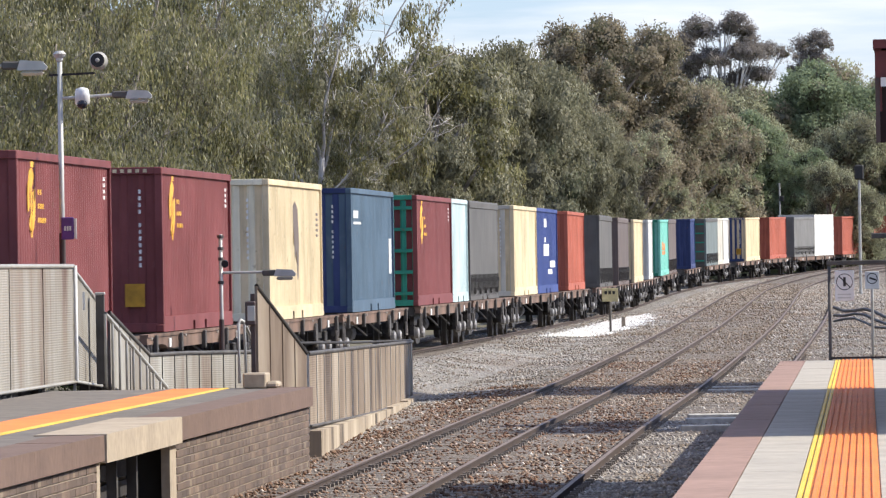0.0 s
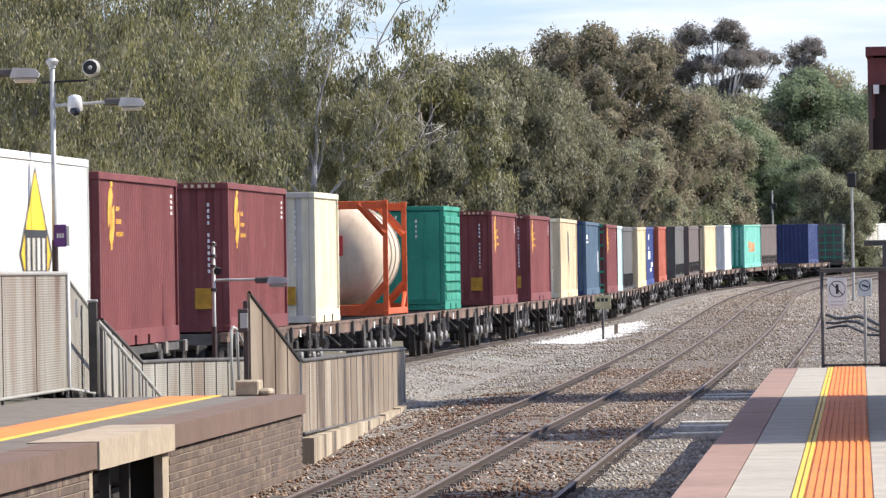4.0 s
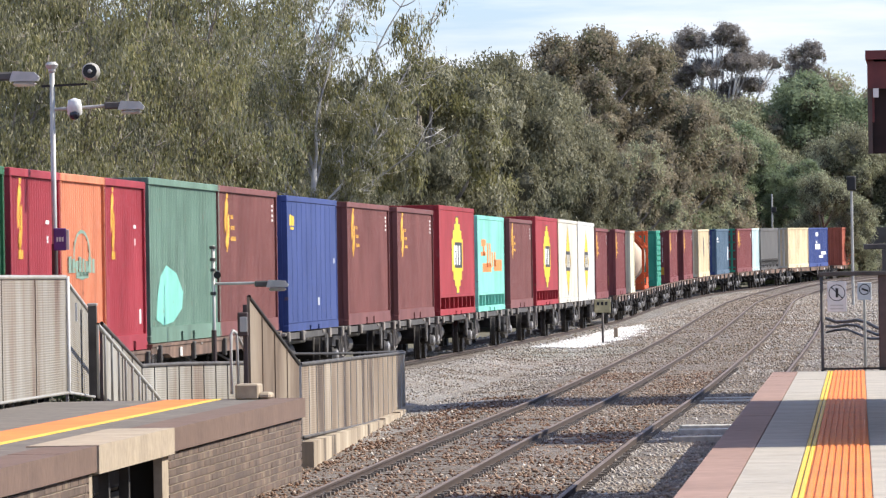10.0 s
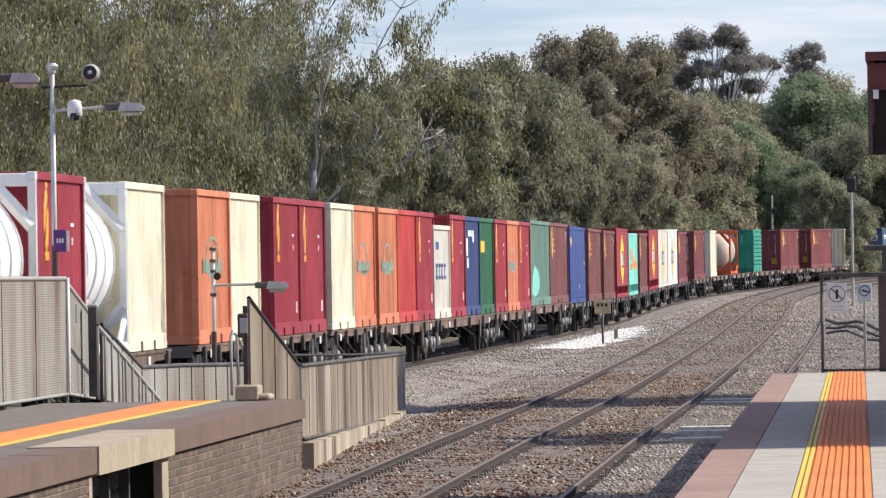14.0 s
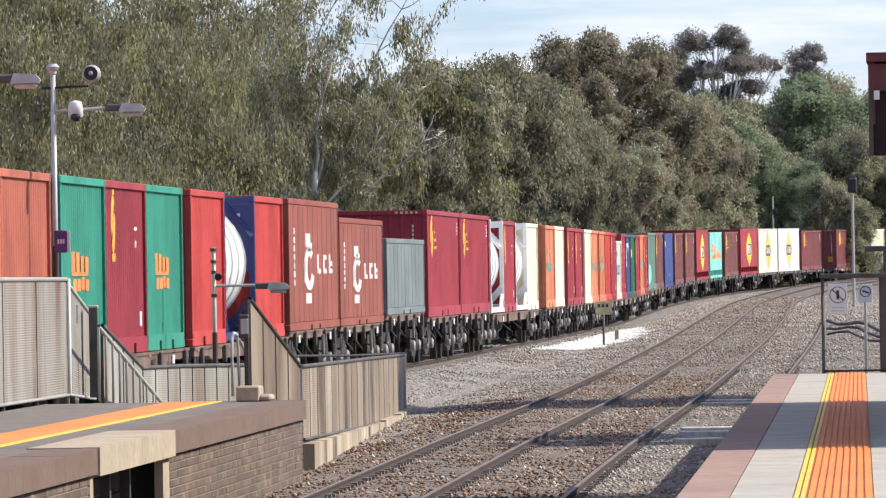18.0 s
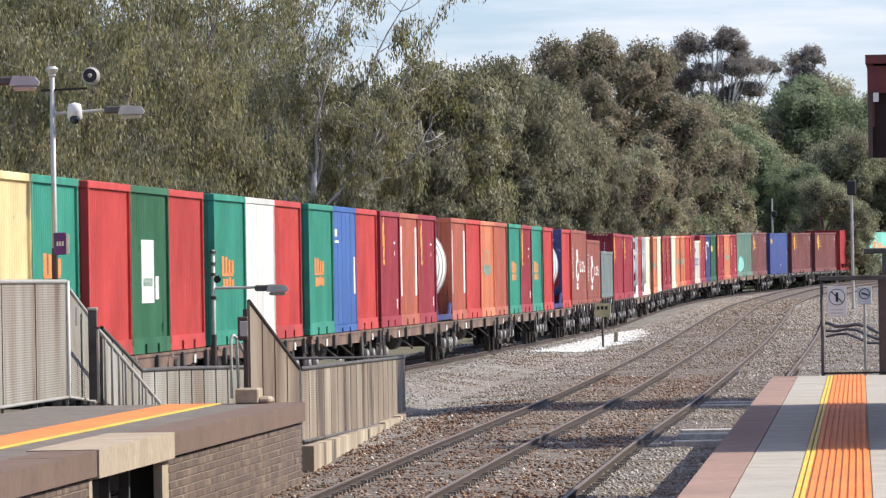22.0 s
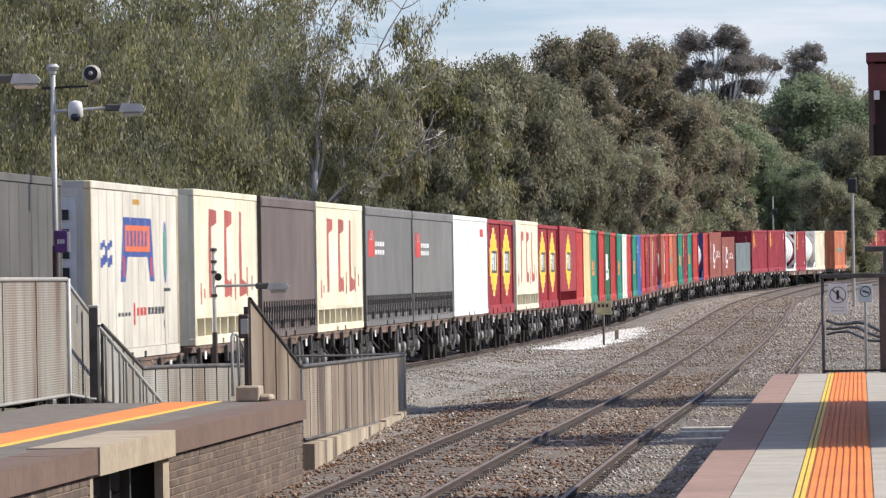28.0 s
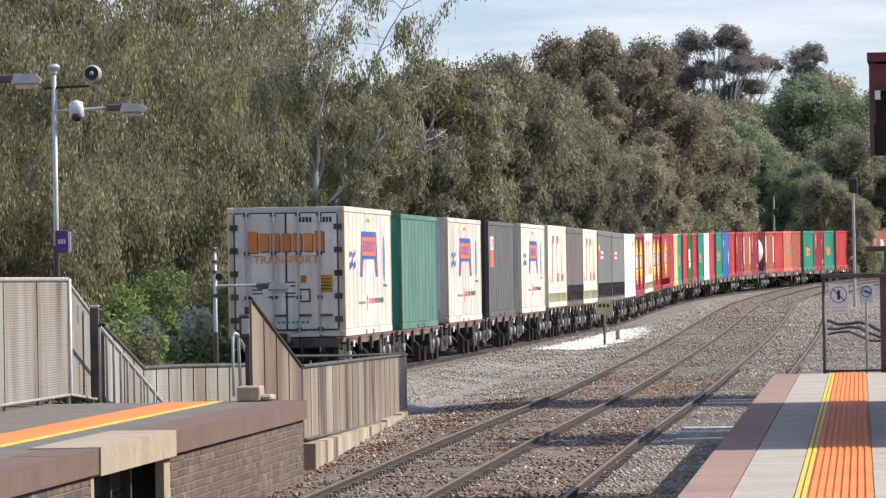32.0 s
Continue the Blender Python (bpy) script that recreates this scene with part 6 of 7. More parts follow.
def tank_container(frame_col, tank_col, label, H=2.59, L=6.06):
    """Tank in an open steel frame."""
    box = tagged(new("tank_container"), label, "tank container", "containers on the train")
    x, b = HALF, L / 2
    fm, tm = PAINT[frame_col], PAINT[tank_col]
    bm = bmesh.new()
    prof = [(0.05, -b + 0.16), (0.5, -b + 0.2), (0.85, -b + 0.34), (1.08, -b + 0.6), (1.12, -b + 0.8), (1.12, b - 0.8), (1.08, b - 0.6), (0.85, b - 0.34), (0.5, b - 0.2), (0.05, b - 0.16)]
    bm_lathe(bm, prof, pose(0, 0, 1.38, -90, 0, 0), 40)
    part("tank", bm, tm, box, smooth=True)
    for yy in (-1.9, -0.65, 0.65, 1.9):
        bm = bmesh.new()
        bm_lathe(bm, [(1.13, yy - 0.03), (1.15, yy - 0.025), (1.15, yy + 0.025), (1.13, yy + 0.03)], pose(0, 0, 1.38, -90, 0, 0), 40)
        part("tank_band", bm, tm, box)
    for sx in (-1, 1):
        for sy in (-1, 1):
            part("corner_post", cached(("tpost", H, frame_col), lambda: post_mesh(H, fm)), fm, box, at=pose(sx * (x - 0.055), sy * (b - 0.06), 0))
        box_part("bottom_rail", fm, box, (sx * x - 0.09 * (sx > 0), sx * x + 0.09 * (sx < 0), -b + 0.1, b - 0.1, 0.02, 0.16), bevel=0.01)
        for sy in (-1, 1):
            bm = bmesh.new()
            bm_tube(bm, (sx * (x - 0.06), sy * (b - 0.06), 0.5), (sx * (x - 0.06), sy * (b - 0.9), 0.12), 0.05, n=6)
            part("brace", bm, fm, box)
            bm = bmesh.new()
            bm_tube(bm, (sx * (x - 0.06), sy * (b - 0.06), H - 0.75), (sx * (x - 0.65), sy * (b - 0.06), H - 0.08), 0.1, n=6)
            part("corner_gusset", bm, fm, box)
            bm = bmesh.new()
            bm_tube(bm, (sx * (x - 0.06), sy * (b - 0.06), 0.7), (sx * (x - 0.6), sy * (b - 0.06), 0.08), 0.1, n=6)
            part("corner_gusset", bm, fm, box)
    for sy in (-1, 1):
        box_part("end_rail", fm, box, (-x + 0.1, x - 0.1, sy * b - 0.1 * (sy > 0), sy * b + 0.1 * (sy < 0), H - 0.2, H - 0.02), bevel=0.01)
        box_part("end_rail", fm, box, (-x + 0.1, x - 0.1, sy * b - 0.1 * (sy > 0), sy * b + 0.1 * (sy < 0), 0.0, 0.24), bevel=0.01)
    bm = bmesh.new()
    bm_box(bm, -0.25, 0.25, -b + 0.5, b - 0.5, H - 0.09, H - 0.05)
    part("walkway", bm, STEEL, box)
    if frame_col == "tank_blue":
        box_part("end_panel", fm, box, (-x + 0.1, x - 0.1, b - 0.09, b - 0.05, 1.2, H - 0.2))
        for k in range(6):
            box_part("lettering", PAINT["mark_white"], box, (0.35 + 0.11 * k, 0.41 + 0.11 * k, b - 0.095, b - 0.09, H - 0.42, H - 0.32))
    if frame_col == "tank_orange":
        bm = bmesh.new()
        bm_box(bm, -0.45, 0.2, -b + 0.14, -b + 0.17, 1.35, 1.8)
        part("badge", bm, PAINT["mark_red"], box)
        bm = bmesh.new()
        for k in range(3):
            bm_box(bm, -0.35 + 0.17 * k, -0.24 + 0.17 * k, -b + 0.12, -b + 0.14, 1.5, 1.7)
        part("lettering", bm, PAINT["mark_white"], box)
        part("lettering", words("132", 0.3), PAINT["mark_black"], box, at=pose(-0.4, -b + 0.12, 1.0, 90, 0, 0))
    return box


def bogie_parts():
    """Meshes of a three-piece bogie, wheels on the rail at z = 0."""
    d = {}
    bm = bmesh.new()
    pr = [(-1.2, 0.62), (-0.75, 0.62), (-0.35, 0.42), (0.35, 0.42), (0.75, 0.62), (1.2, 0.62), (1.2, 0.4), (0.85, 0.34), (0.45, 0.2), (-0.45, 0.2), (-0.85, 0.34), (-1.2, 0.4)]
    pr2 = [(-1.15, 0.64), (1.15, 0.64), (1.05, 0.84), (-1.05, 0.84)]
    for q in (pr, pr2):
        f = bm.faces.new([bm.verts.new((-0.05, y, z)) for y, z in q])
        g = bmesh.ops.extrude_face_region(bm, geom=[f])
        bmesh.ops.translate(bm, vec=(0.1, 0, 0), verts=[v for v in g["geom"] if isinstance(v, bmesh.types.BMVert)])
    d["side_frame"] = mesh_of("side_frame", bm, DARK_STEEL)
    bm = bmesh.new()
    for k in (-0.14, 0.0, 0.14):
        bm_tube(bm, (0, k, 0.42), (0, k, 0.64), 0.055, n=8)
    d["spring"] = mesh_of("spring_nest", bm, RUST_STEEL)
    bm = bmesh.new()
    bm_tube(bm, (-1.0, 0, 0.46), (1.0, 0, 0.46), 0.08, n=10)
    for s in (-1, 1):
        bm_lathe(bm, [(0.1, -0.07), (0.46, -0.07), (0.46, 0.03), (0.49, 0.05), (0.49, 0.07), (0.1, 0.05)], pose(s * 0.75, 0, 0.46, 0, -90 * s, 0), 24)
    d["wheelset"] = mesh_of("wheelset", bm, DARK_STEEL)
    bm = bmesh.new()
    bm_lathe(bm, [(0.13, -0.06), (0.13, 0.05), (0.08, 0.08), (0.02, 0.085)], pose(0, 0, 0, 0, 90, 0), 14)
    d["cap"] = mesh_of("axle_cap", bm, SHINY)
    bm = bmesh.new()
    bm_box(bm, -1.15, 1.15, -0.22, 0.22, 0.5, 0.78, 0.02)
    d["bolster"] = mesh_of("bolster", bm, DARK_STEEL)
    return d


BOG = None


def add_bogie(wagon, y):
    global BOG
    BOG = BOG or bogie_parts()
    bogie = part("bogie", BOG["bolster"], DARK_STEEL, wagon, at=pose(0, y, 0))
    for s in (-1, 1):
        part("side_frame", BOG["side_frame"], DARK_STEEL, bogie, at=pose(s * 1.02, 0, 0))
        part("spring_nest", BOG["spring"], RUST_STEEL, bogie, at=pose(s * 1.06, 0, 0))
        for k in (-0.9, 0.9):
            part("axle_cap", BOG["cap"], SHINY, bogie, at=pose(s * 1.1, k, 0.46, 0, 0, 0 if s > 0 else 180))
    for k in (-0.9, 0.9):
        part("wheelset", BOG["wheelset"], DARK_STEEL, bogie, at=pose(0, k, 0))


def flat_wagon(length, dz=0.0):
    """Container flat wagon: deep side sills, cross bearers, two bogies."""
    w = tagged(new("flat_wagon"), "rusty flat container wagon on two bogies", "freight wagon", "wagons of the train")
    h = length / 2 - 0.45
    sm = RUST_STEEL
    if length <= 18.3:
        w["label"] = "brown low-sided container wagon on two bogies"
    for s in (-1, 1):
        me = cached(("sill", length), lambda: sill_mesh(h, sm, 0.22 if length > 18.3 else 0.13))
        part("side_sill", me, sm, w, at=pose(s * (1.2 if length > 18.3 else 1.14), 0, dz))
        for k in range(5):
            box = cached("stake", lambda: stake_mesh())
            part("stake_pocket", box, GREY_STEEL, w, at=pose(s * (1.27 if length > 18.3 else 1.21), -h + 1.0 + k * (2 * h - 2) / 4, dz, 0, 0, 0 if s > 0 else 180))
    box_part("centre_sill", DARK_STEEL, w, (-0.2, 0.2, -h, h, 0.7, 1.02 + dz))
    for k in range(7):
        y = -h + 0.15 + k * (2 * h - 0.3) / 6
        box_part("cross_bearer", GREY_STEEL, w, (-1.12, 1.12, y - 0.1, y + 0.1, 0.88 + dz, 1.07 + dz))
    for s in (-1, 1):
        box_part("coupler", DARK_STEEL, w, (-0.12, 0.12, s * (h + 0.45) - 0.45 * (s > 0), s * (h + 0.45) + 0.45 * (s < 0), 0.76, 0.98), bevel=0.03)
        add_bogie(w, s * (h - 1.7))
    box_part("brake_box", GREY_STEEL, w, (-0.95, -0.55, -0.9, 0.4, 0.45, 0.8), bevel=0.02)
    wagon_fittings(w, h, 1.06 + dz, 1.2 if length > 18.3 else 1.14)
    return w


def wagon_fittings(w, h, top, side, full=True):
    """Brake gear, steps, hoses and plates that hang about the frame of a wagon; h is half its length."""
    rng = random.Random(int(h * 100))
    def wheel():
        bm = bmesh.new()
        bm_lathe(bm, [(0.2, -0.02), (0.24, -0.02), (0.24, 0.02), (0.2, 0.02)], pose(0, 0, 0, 0, 90, 0), 14)
        for k in range(2):
            bm_tube(bm, (0, -0.21 * math.cos(k * 1.57), -0.21 * math.sin(k * 1.57)), (0, 0.21 * math.cos(k * 1.57), 0.21 * math.sin(k * 1.57)), 0.014, n=4)
        return mesh_of("brake_wheel", bm, GREY_STEEL)
    def stirrup():
        bm = bmesh.new()
        for y in (-0.19, 0.19):
            bm_tube(bm, (0, y, 0.0), (0, y, -0.46), 0.018, n=5)
        bm_tube(bm, (0, -0.19, -0.46), (0, 0.19, -0.46), 0.02, n=5)
        return mesh_of("step", bm, WORN_STEEL)
    def hose():
        bm = bmesh.new()
        limb(bm, [Vector(p) for p in ((0, 0, 0), (0, 0.12, -0.08), (0.02, 0.2, -0.3), (0.04, 0.16, -0.48))], [0.03] * 4, 6)
        return mesh_of("air_hose", bm, BLACK)
    def tank():
        bm = bmesh.new()
        bm_lathe(bm, [(0.05, -0.55), (0.17, -0.5), (0.19, -0.4), (0.19, 0.4), (0.17, 0.5), (0.05, 0.55)], pose(0, 0, 0, 90, 0, 0), 12)
        return mesh_of("air_tank", bm, GREY_STEEL)
    def pedestal():
        bm = bmesh.new()
        bm_box(bm, -0.1, 0.1, -0.12, 0.12, -0.07, 0.0, 0.012)
        return mesh_of("corner_pedestal", bm, WORN_STEEL)
    def plate():
        bm = bmesh.new()
        bm_box(bm, 0.0, 0.012, -0.16, 0.16, -0.07, 0.07)
        return mesh_of("plate", bm, PAINT["mark_white"])
    x = side + 0.06
    part("brake_wheel", cached("brake_wheel", wheel), GREY_STEEL, w, "grey hand brake wheel", pose(x + 0.04, h * 0.34, top - 0.32))
    for y in (-h + 0.35, h - 0.35):
        part("step", cached("stirrup", stirrup), WORN_STEEL, w, "worn steel step", pose(x, y, top - 0.12))
    for y in (-h - 0.2, h + 0.02):
        part("air_hose", cached("hose", hose), BLACK, w, at=pose(0.34, y, 0.86))
    part("air_tank", cached("air_tank", tank), GREY_STEEL, w, at=pose(0.72, -h * 0.18, 0.62))
    for y in (-h * 0.93, -h * 0.32, h * 0.3, h * 0.92):
        part("corner_pedestal", cached("pedestal", pedestal), WORN_STEEL, w, "worn container lock", pose(side - 0.02, y, top + 0.005))
    if full:
        for y in (-h * 0.62, h * 0.7):
            part("plate", cached("plate", plate), PAINT["mark_white"], w, "small white plate", pose(x + 0.012, y, top - 0.13))
        bm = bmesh.new()
        for y0, y1 in ((-h * 0.4, -h * 0.05), (h * 0.05, h * 0.4)):
            bm_tube(bm, (x - 0.25, y0, top - 0.2), (x - 0.2, y1, top - 0.5), 0.022, n=5)
            bm_tube(bm, (x - 0.2, y1, top - 0.12), (x - 0.2, y1, top - 0.55), 0.025, n=5)
        part("brake_rigging", bm, DARK_STEEL, w)


def sill_mesh(h, mat, deep):
    bm = bmesh.new()
    q = [(-h, 1.06), (h, 1.06), (h, 1.06 - deep * 0.6), (h - 2.6, 1.06 - deep * 0.65), (h - 3.4, 1.06 - deep), (-h + 3.4, 1.06 - deep), (-h + 2.6, 1.06 - deep * 0.65), (-h, 1.06 - deep * 0.6)]
    f = bm.faces.new([bm.verts.new((-0.06, y, z)) for y, z in q])
    g = bmesh.ops.extrude_face_region(bm, geom=[f])
    bmesh.ops.translate(bm, vec=(0.12, 0, 0), verts=[v for v in g["geom"] if isinstance(v, bmesh.types.BMVert)])
    bm_box(bm, -0.08, 0.08, -h, h, 1.04, 1.085)
    return mesh_of("side_sill", bm, mat)


def stake_mesh():
    bm = bmesh.new()
    bm_box(bm, -0.01, 0.06, -0.09, 0.09, 0.78, 1.07, 0.01)
    return mesh_of("stake_pocket", bm, GREY_STEEL)


def skel_wagon(length, last=False):
    """Skeletal platform of an articulated wagon: spine, outriggers, a bogie at its rear joint."""
    w = tagged(new("skeletal_wagon"), "dark skeletal container wagon with pale brackets", "freight wagon", "wagons of the train")
    h = length / 2 - 0.2
    box_part("spine", GREY_STEEL, w, (-0.45, 0.45, -h, h, 0.72, 1.04), bevel=0.02)
    for s in (-1, 1):
        bm = bmesh.new()
        bm_box(bm, s * 1.16 - 0.05, s * 1.16 + 0.05, -h + 1.2, h - 1.2, 0.9, 1.02)
        part("side_sill", bm, GREY_STEEL, w)
        for y in (-h + 0.7, -h * 0.45, h * 0.45, h - 0.7):
            bm = bmesh.new()
            bm_box(bm, min(s * 0.4, s * 1.26), max(s * 0.4, s * 1.26), y - 0.14, y + 0.14, 0.86, 1.04, 0.012)
            part("outrigger", bm, GREY_STEEL, w)
            bm = bmesh.new()
            bm_box(bm, s * 1.26 - 0.02, s * 1.26 + 0.03, y - 0.16, y + 0.16, 0.86, 1.05, 0.01)
            part("bracket", bm, WORN_STEEL, w, "pale worn bracket")
    add_bogie(w, -length / 2 + (1.6 if last else 0.0))
    wagon_fittings(w, h, 1.03, 1.16, False)
    return w


def load(wagon, u, items):
    """Sets the wagon's middle at u along the train and its containers at their places on it."""
    MOVERS.append((wagon, u, Matrix()))
    for box, y, z in items:
        MOVERS.append((box, u, pose(0, y - u, z)))


def flat(u0, u1, items, top=DECK):
    """A flat wagon that spans u0 to u1, with containers (thing, rear end)."""
    w = flat_wagon(round(u1 - u0, 1), top - DECK)
    load(w, (u0 + u1) / 2, [(b, y, top) for b, y in items])


def skel(u, length, item, y, last=False):
    load(skel_wagon(length, last), u, [(item, y, 1.05)])


def c20(colour, label, logo="", H=2.59, style="ribbed", **k):
    return container(6.06, H, style, colour, label + " twenty-foot container on a wagon", logo, **k)


def c40(colour, label, logo="", H=2.59, style="ribbed", **k):
    return container(12.19, H, style, colour, label + " forty-foot container on a wagon", logo, **k)


def c46(colour, label, logo="", H=2.74, style="smooth", L=13.9, **k):
    return container(L, H, style, colour, label + " long container on a wagon", logo, **k)


def triple(u0, boxes, top=1.02):
    """A wagon with a row of twenty-foot boxes close together, the first at the rear."""
    end = u0 + 6.14 * len(boxes)
    flat(u0 - 0.7, end + 0.65, [(b, u0 + 3.03 + 6.14 * k) for k, b in enumerate(boxes)], top)


def make_train():
    M = "maroon-brown ribbed"
    gold = dict(logo="gold", end="code")
    # front of the train
    flat(433.9, 451.9, [(c40("rust", "rust red", ""), 440.9)])
    flat(409.9, 428.9, [(c40("rust", "rust red ribbed"), 416.3), (c20("rust", "rust red ribbed"), 425.9)])
    flat(380.4, 406.4, [(c40("grey", "grey sheeted", style="curtain"), 387.2), (c40("white", "plain white", H=2.74, style="smooth"), 399.7)])
    flat(357.9, 378.4, [(c40("rust", "rust red"), 369.1)])
    flat(335.9, 356.9, [(c40("cream", "cream ribbed", end="code", end_colour="navy"), 349.7)])
    flat(303.4, 329.4, [(c40("blue_grey", "pale grey sheeted", style="curtain", end_colour="dark_grey", end="ribs"), 310.3), (c20("off_white", "pale grey"), 319.5), (c20("white", "white"), 325.7)])
    flat(276.9, 296.9, [(c20("navy", "dark navy"), 286.7)])
    flat(237.9, 264.4, [(c40("aqua", "faded aqua", "block_letters", end="code_thin", end_colour="teal"), 245.0), (c40("brown", "brown sheeted", style="curtain"), 257.5)])
    flat(214.9, 234.9, [(c20("white", "white painted"), 223.4)])
    flat(194.9, 214.4, [(c40("cream", "faded cream", end_colour="brown"), 205.9)])
    flat(178.9, 194.4, [(c40("brown", "brown sheeted", style="curtain"), 186.7)])
    flat(156.4, 177.9, [(c40("dark_grey", "dark grey sheeted", style="curtain"), 167.9)])
    flat(131.4, 151.9, [(c40("rust", "rust red"), 142.8)])
    flat(104.4, 130.4, [(c40("cream", "stained cream", end="code_thin", end_colour="off_white"), 110.9), (c40("royal", "blue", "white_marks"), 123.3)])
    flat(84.7, 103.7, [(c40("dark_grey", "dark grey sheeted", style="curtain"), 90.9)])
    flat(65.1, 84.5, [(c40("maroon", M, "gold", end="ribs", end_colour="teal"), 71.6), (c20("light_blue", "pale blue"), 80.9)])
    flat(42.3, 61.9, [(c40("steel_blue", "worn steel blue", "white_corner", end="code_thin", end_colour="navy"), 52.0)])
    flat(22.7, 42.1, [(c40("cream", "stained cream", "streak", end="code_thin", end_colour="pale_cream"), 32.3)])
    flat(3.4, 22.5, [(c40("maroon", M, **gold), 13.0)])
    flat(-15.8, 3.2, [(c40("maroon", M, **gold), -6.7)])
    flat(-34.7, -16.0, [(c20("teal", "teal green", style="waffle", end="waffle"), -29.9)])
    flat(-54.0, -34.9, [(tank_container("tank_orange", "tank_beige", "beige tank in an orange steel frame"), -49.2)])
    flat(-73.3, -54.2, [(c20("pale_cream", "pale cream", end="code_thin", end_colour="off_white"), -69.2)])
    flat(-92.5, -73.5, [(c40("maroon", M, **gold), -84.9)])
    # two articulated sets
    L = 15.1
    skel(-105.8, L, c40("maroon", M, **gold), -105.8)
    skel(-120.3, L, c46("white", "white smooth-sided", "slim_diamond"), -120.3)
    skel(-134.9, L, c46("off_white", "grey-white smooth-sided", "slim_diamond"), -134.9)
    skel(-149.6, L, c46("logo_red", "red smooth-sided", "diamond", style="tall_base"), -149.6)
    skel(-164.8, L, c40("brown_maroon", M, "gold"), -164.8, True)
    skel(-180.0, L, c40("aqua", "faded aqua", "big_letters", style="tall_base"), -180.0)
    skel(-194.6, L, c46("logo_red", "red smooth-sided", "diamond", style="tall_base"), -194.6)
    skel(-209.8, L, c40("brown_maroon", M, "gold"), -209.8)
    skel(-224.5, L, c40("brown_maroon", M, "gold"), -224.5)
    skel(-239.5, L, c40("royal", "royal blue smooth", "yellow_corner", style="smooth"), -239.5, True)
    flat(-272.3, -246.8, [(c40("grey_green", "faded grey-green", "aqua_patch"), -265.4), (c40("brown_maroon", M, "gold"), -253.4)])
    W = "wine red ribbed"
    triple(-290.1, [c20("wine", W, "gold"), c20("orange", "faded orange ribbed", "faint_ring"), c20("wine", W, "gold")])
    triple(-315.4, [c20("off_white", "low pale grey", "dark_letters", 2.3), c20("wine", W, "gold"), c20("navy", "dull navy", "white_splash"), c20("dark_green", "dark green", "yellow_low")])
    triple(-333.6, [c20("orange", "faded orange ribbed", "faint_ring"), c20("red", "bright red ribbed"), c20("wine", W, "gold")])
    triple(-346.8, [c20("pale_cream", "pale cream", end_colour="grey"), c20("orange", "faded orange ribbed", "faint_ring")])
    triple(-360.5, [c20("wine", W, "gold"), c20("wine", W, "gold")])
    triple(-375.3, [c20("orange", "faded orange ribbed", "faint_ring"), c20("pale_cream", "pale cream")])
    white_tank = "white tank in a white steel frame"
    triple(-404.9, [tank_container("mark_white", "mark_white", white_tank), c20("wine", W, "gold"), tank_container("mark_white", "mark_white", white_tank), c20("pale_cream", "pale cream")])
    flat(-418.6, -405.5, [(c40("wine", W, "gold"), -411.8)])
    flat(-431.2, -418.8, [(c40("wine", W, "gold", end="code"), -424.3)])
    flat(-444.6, -431.4, [(c40("blue_grey", "low blue-grey", "", 1.72, "smooth"), -437.7)], DECK + 0.14)
    flat(-457.6, -444.7, [(c40("deep_rust", "rust brown", "crest", 2.24, "smooth"), -451.1)])
    flat(-470.2, -457.8, [(c40("deep_rust", "rust brown", "crest", 2.53, "smooth"), -463.6)])
    triple(-489.0, [c20("red", "bright red ribbed"), tank_container("tank_blue", "white", "white tank in a dark blue frame"), c20("red", "bright red ribbed")])
    triple(-508.3, [c20("green", "green ribbed", "block_letters"), c20("wine", W, "gold"), c20("green", "green ribbed", "block_letters")])
    triple(-534.1, [c20("rust", "rust red", "side_stripes"), c20("red", "bright red ribbed"), c20("orange", "faded orange ribbed", "faint_ring"), c20("rust", "rust red stained")])
    triple(-558.3, [c20("wine", W, "gold"), c20("rust", "rust red", "side_stripes"), c20("wine", W, "gold"), tank_container("tank_blue", "white", "white tank in a dark blue frame")])
    triple(-577.6, [c20("green", "green ribbed", "block_letters"), c20("blue", "mid blue", "white_corner", style="smooth"), c20("red", "bright red ribbed")])
    triple(-597.6, [c20("green", "green ribbed", "block_letters"), c20("white", "plain white", style="smooth"), c20("red", "bright red ribbed")])
    triple(-617.4, [c20("red", "bright red ribbed"), c20("dark_green", "dark green", "panel_mark"), c20("red", "bright red ribbed")])
    triple(-637.1, [c20("red", "bright red ribbed"), c20("yellow", "pale yellow"), c20("green", "green ribbed", "block_letters")])
    flat(-649.7, -637.5, [(c40("logo_red", "deep red", "diamond", 2.59, "tall_base"), -642.9)], 1.05)
    triple(-662.9, [c20("logo_red", "deep red ribbed", "diamond", 2.59), c20("logo_red", "deep red ribbed", "diamond", 2.59)])
    flat(-676.2, -663.4, [(c40("pale_cream", "stained cream-white", "drips", 2.62, "tall_base"), -669.4)], 1.05)
    triple(-689.3, [c20("logo_red", "deep red ribbed", "diamond", 2.59), c20("logo_red", "deep red ribbed", "diamond", 2.59)])
    flat(-704.5, -690.1, [(c46("mark_white", "plain white smooth-sided", "small_red", 2.58, L=14.2), -696.8)], 1.05)
    flat(-719.3, -704.7, [(c46("grey", "grey curtain-sided", "red_badge", 2.6, "curtain", L=14.2), -711.5)], 1.03)
    flat(-733.7, -719.5, [(c46("grey", "grey curtain-sided", "red_badge", 2.6, "curtain", L=14.2), -726.1)], 1.03)
    flat(-746.7, -733.9, [(c40("pale_cream", "stained cream-white", "drips", 2.6, "tall_base"), -740.2)], 1.02)
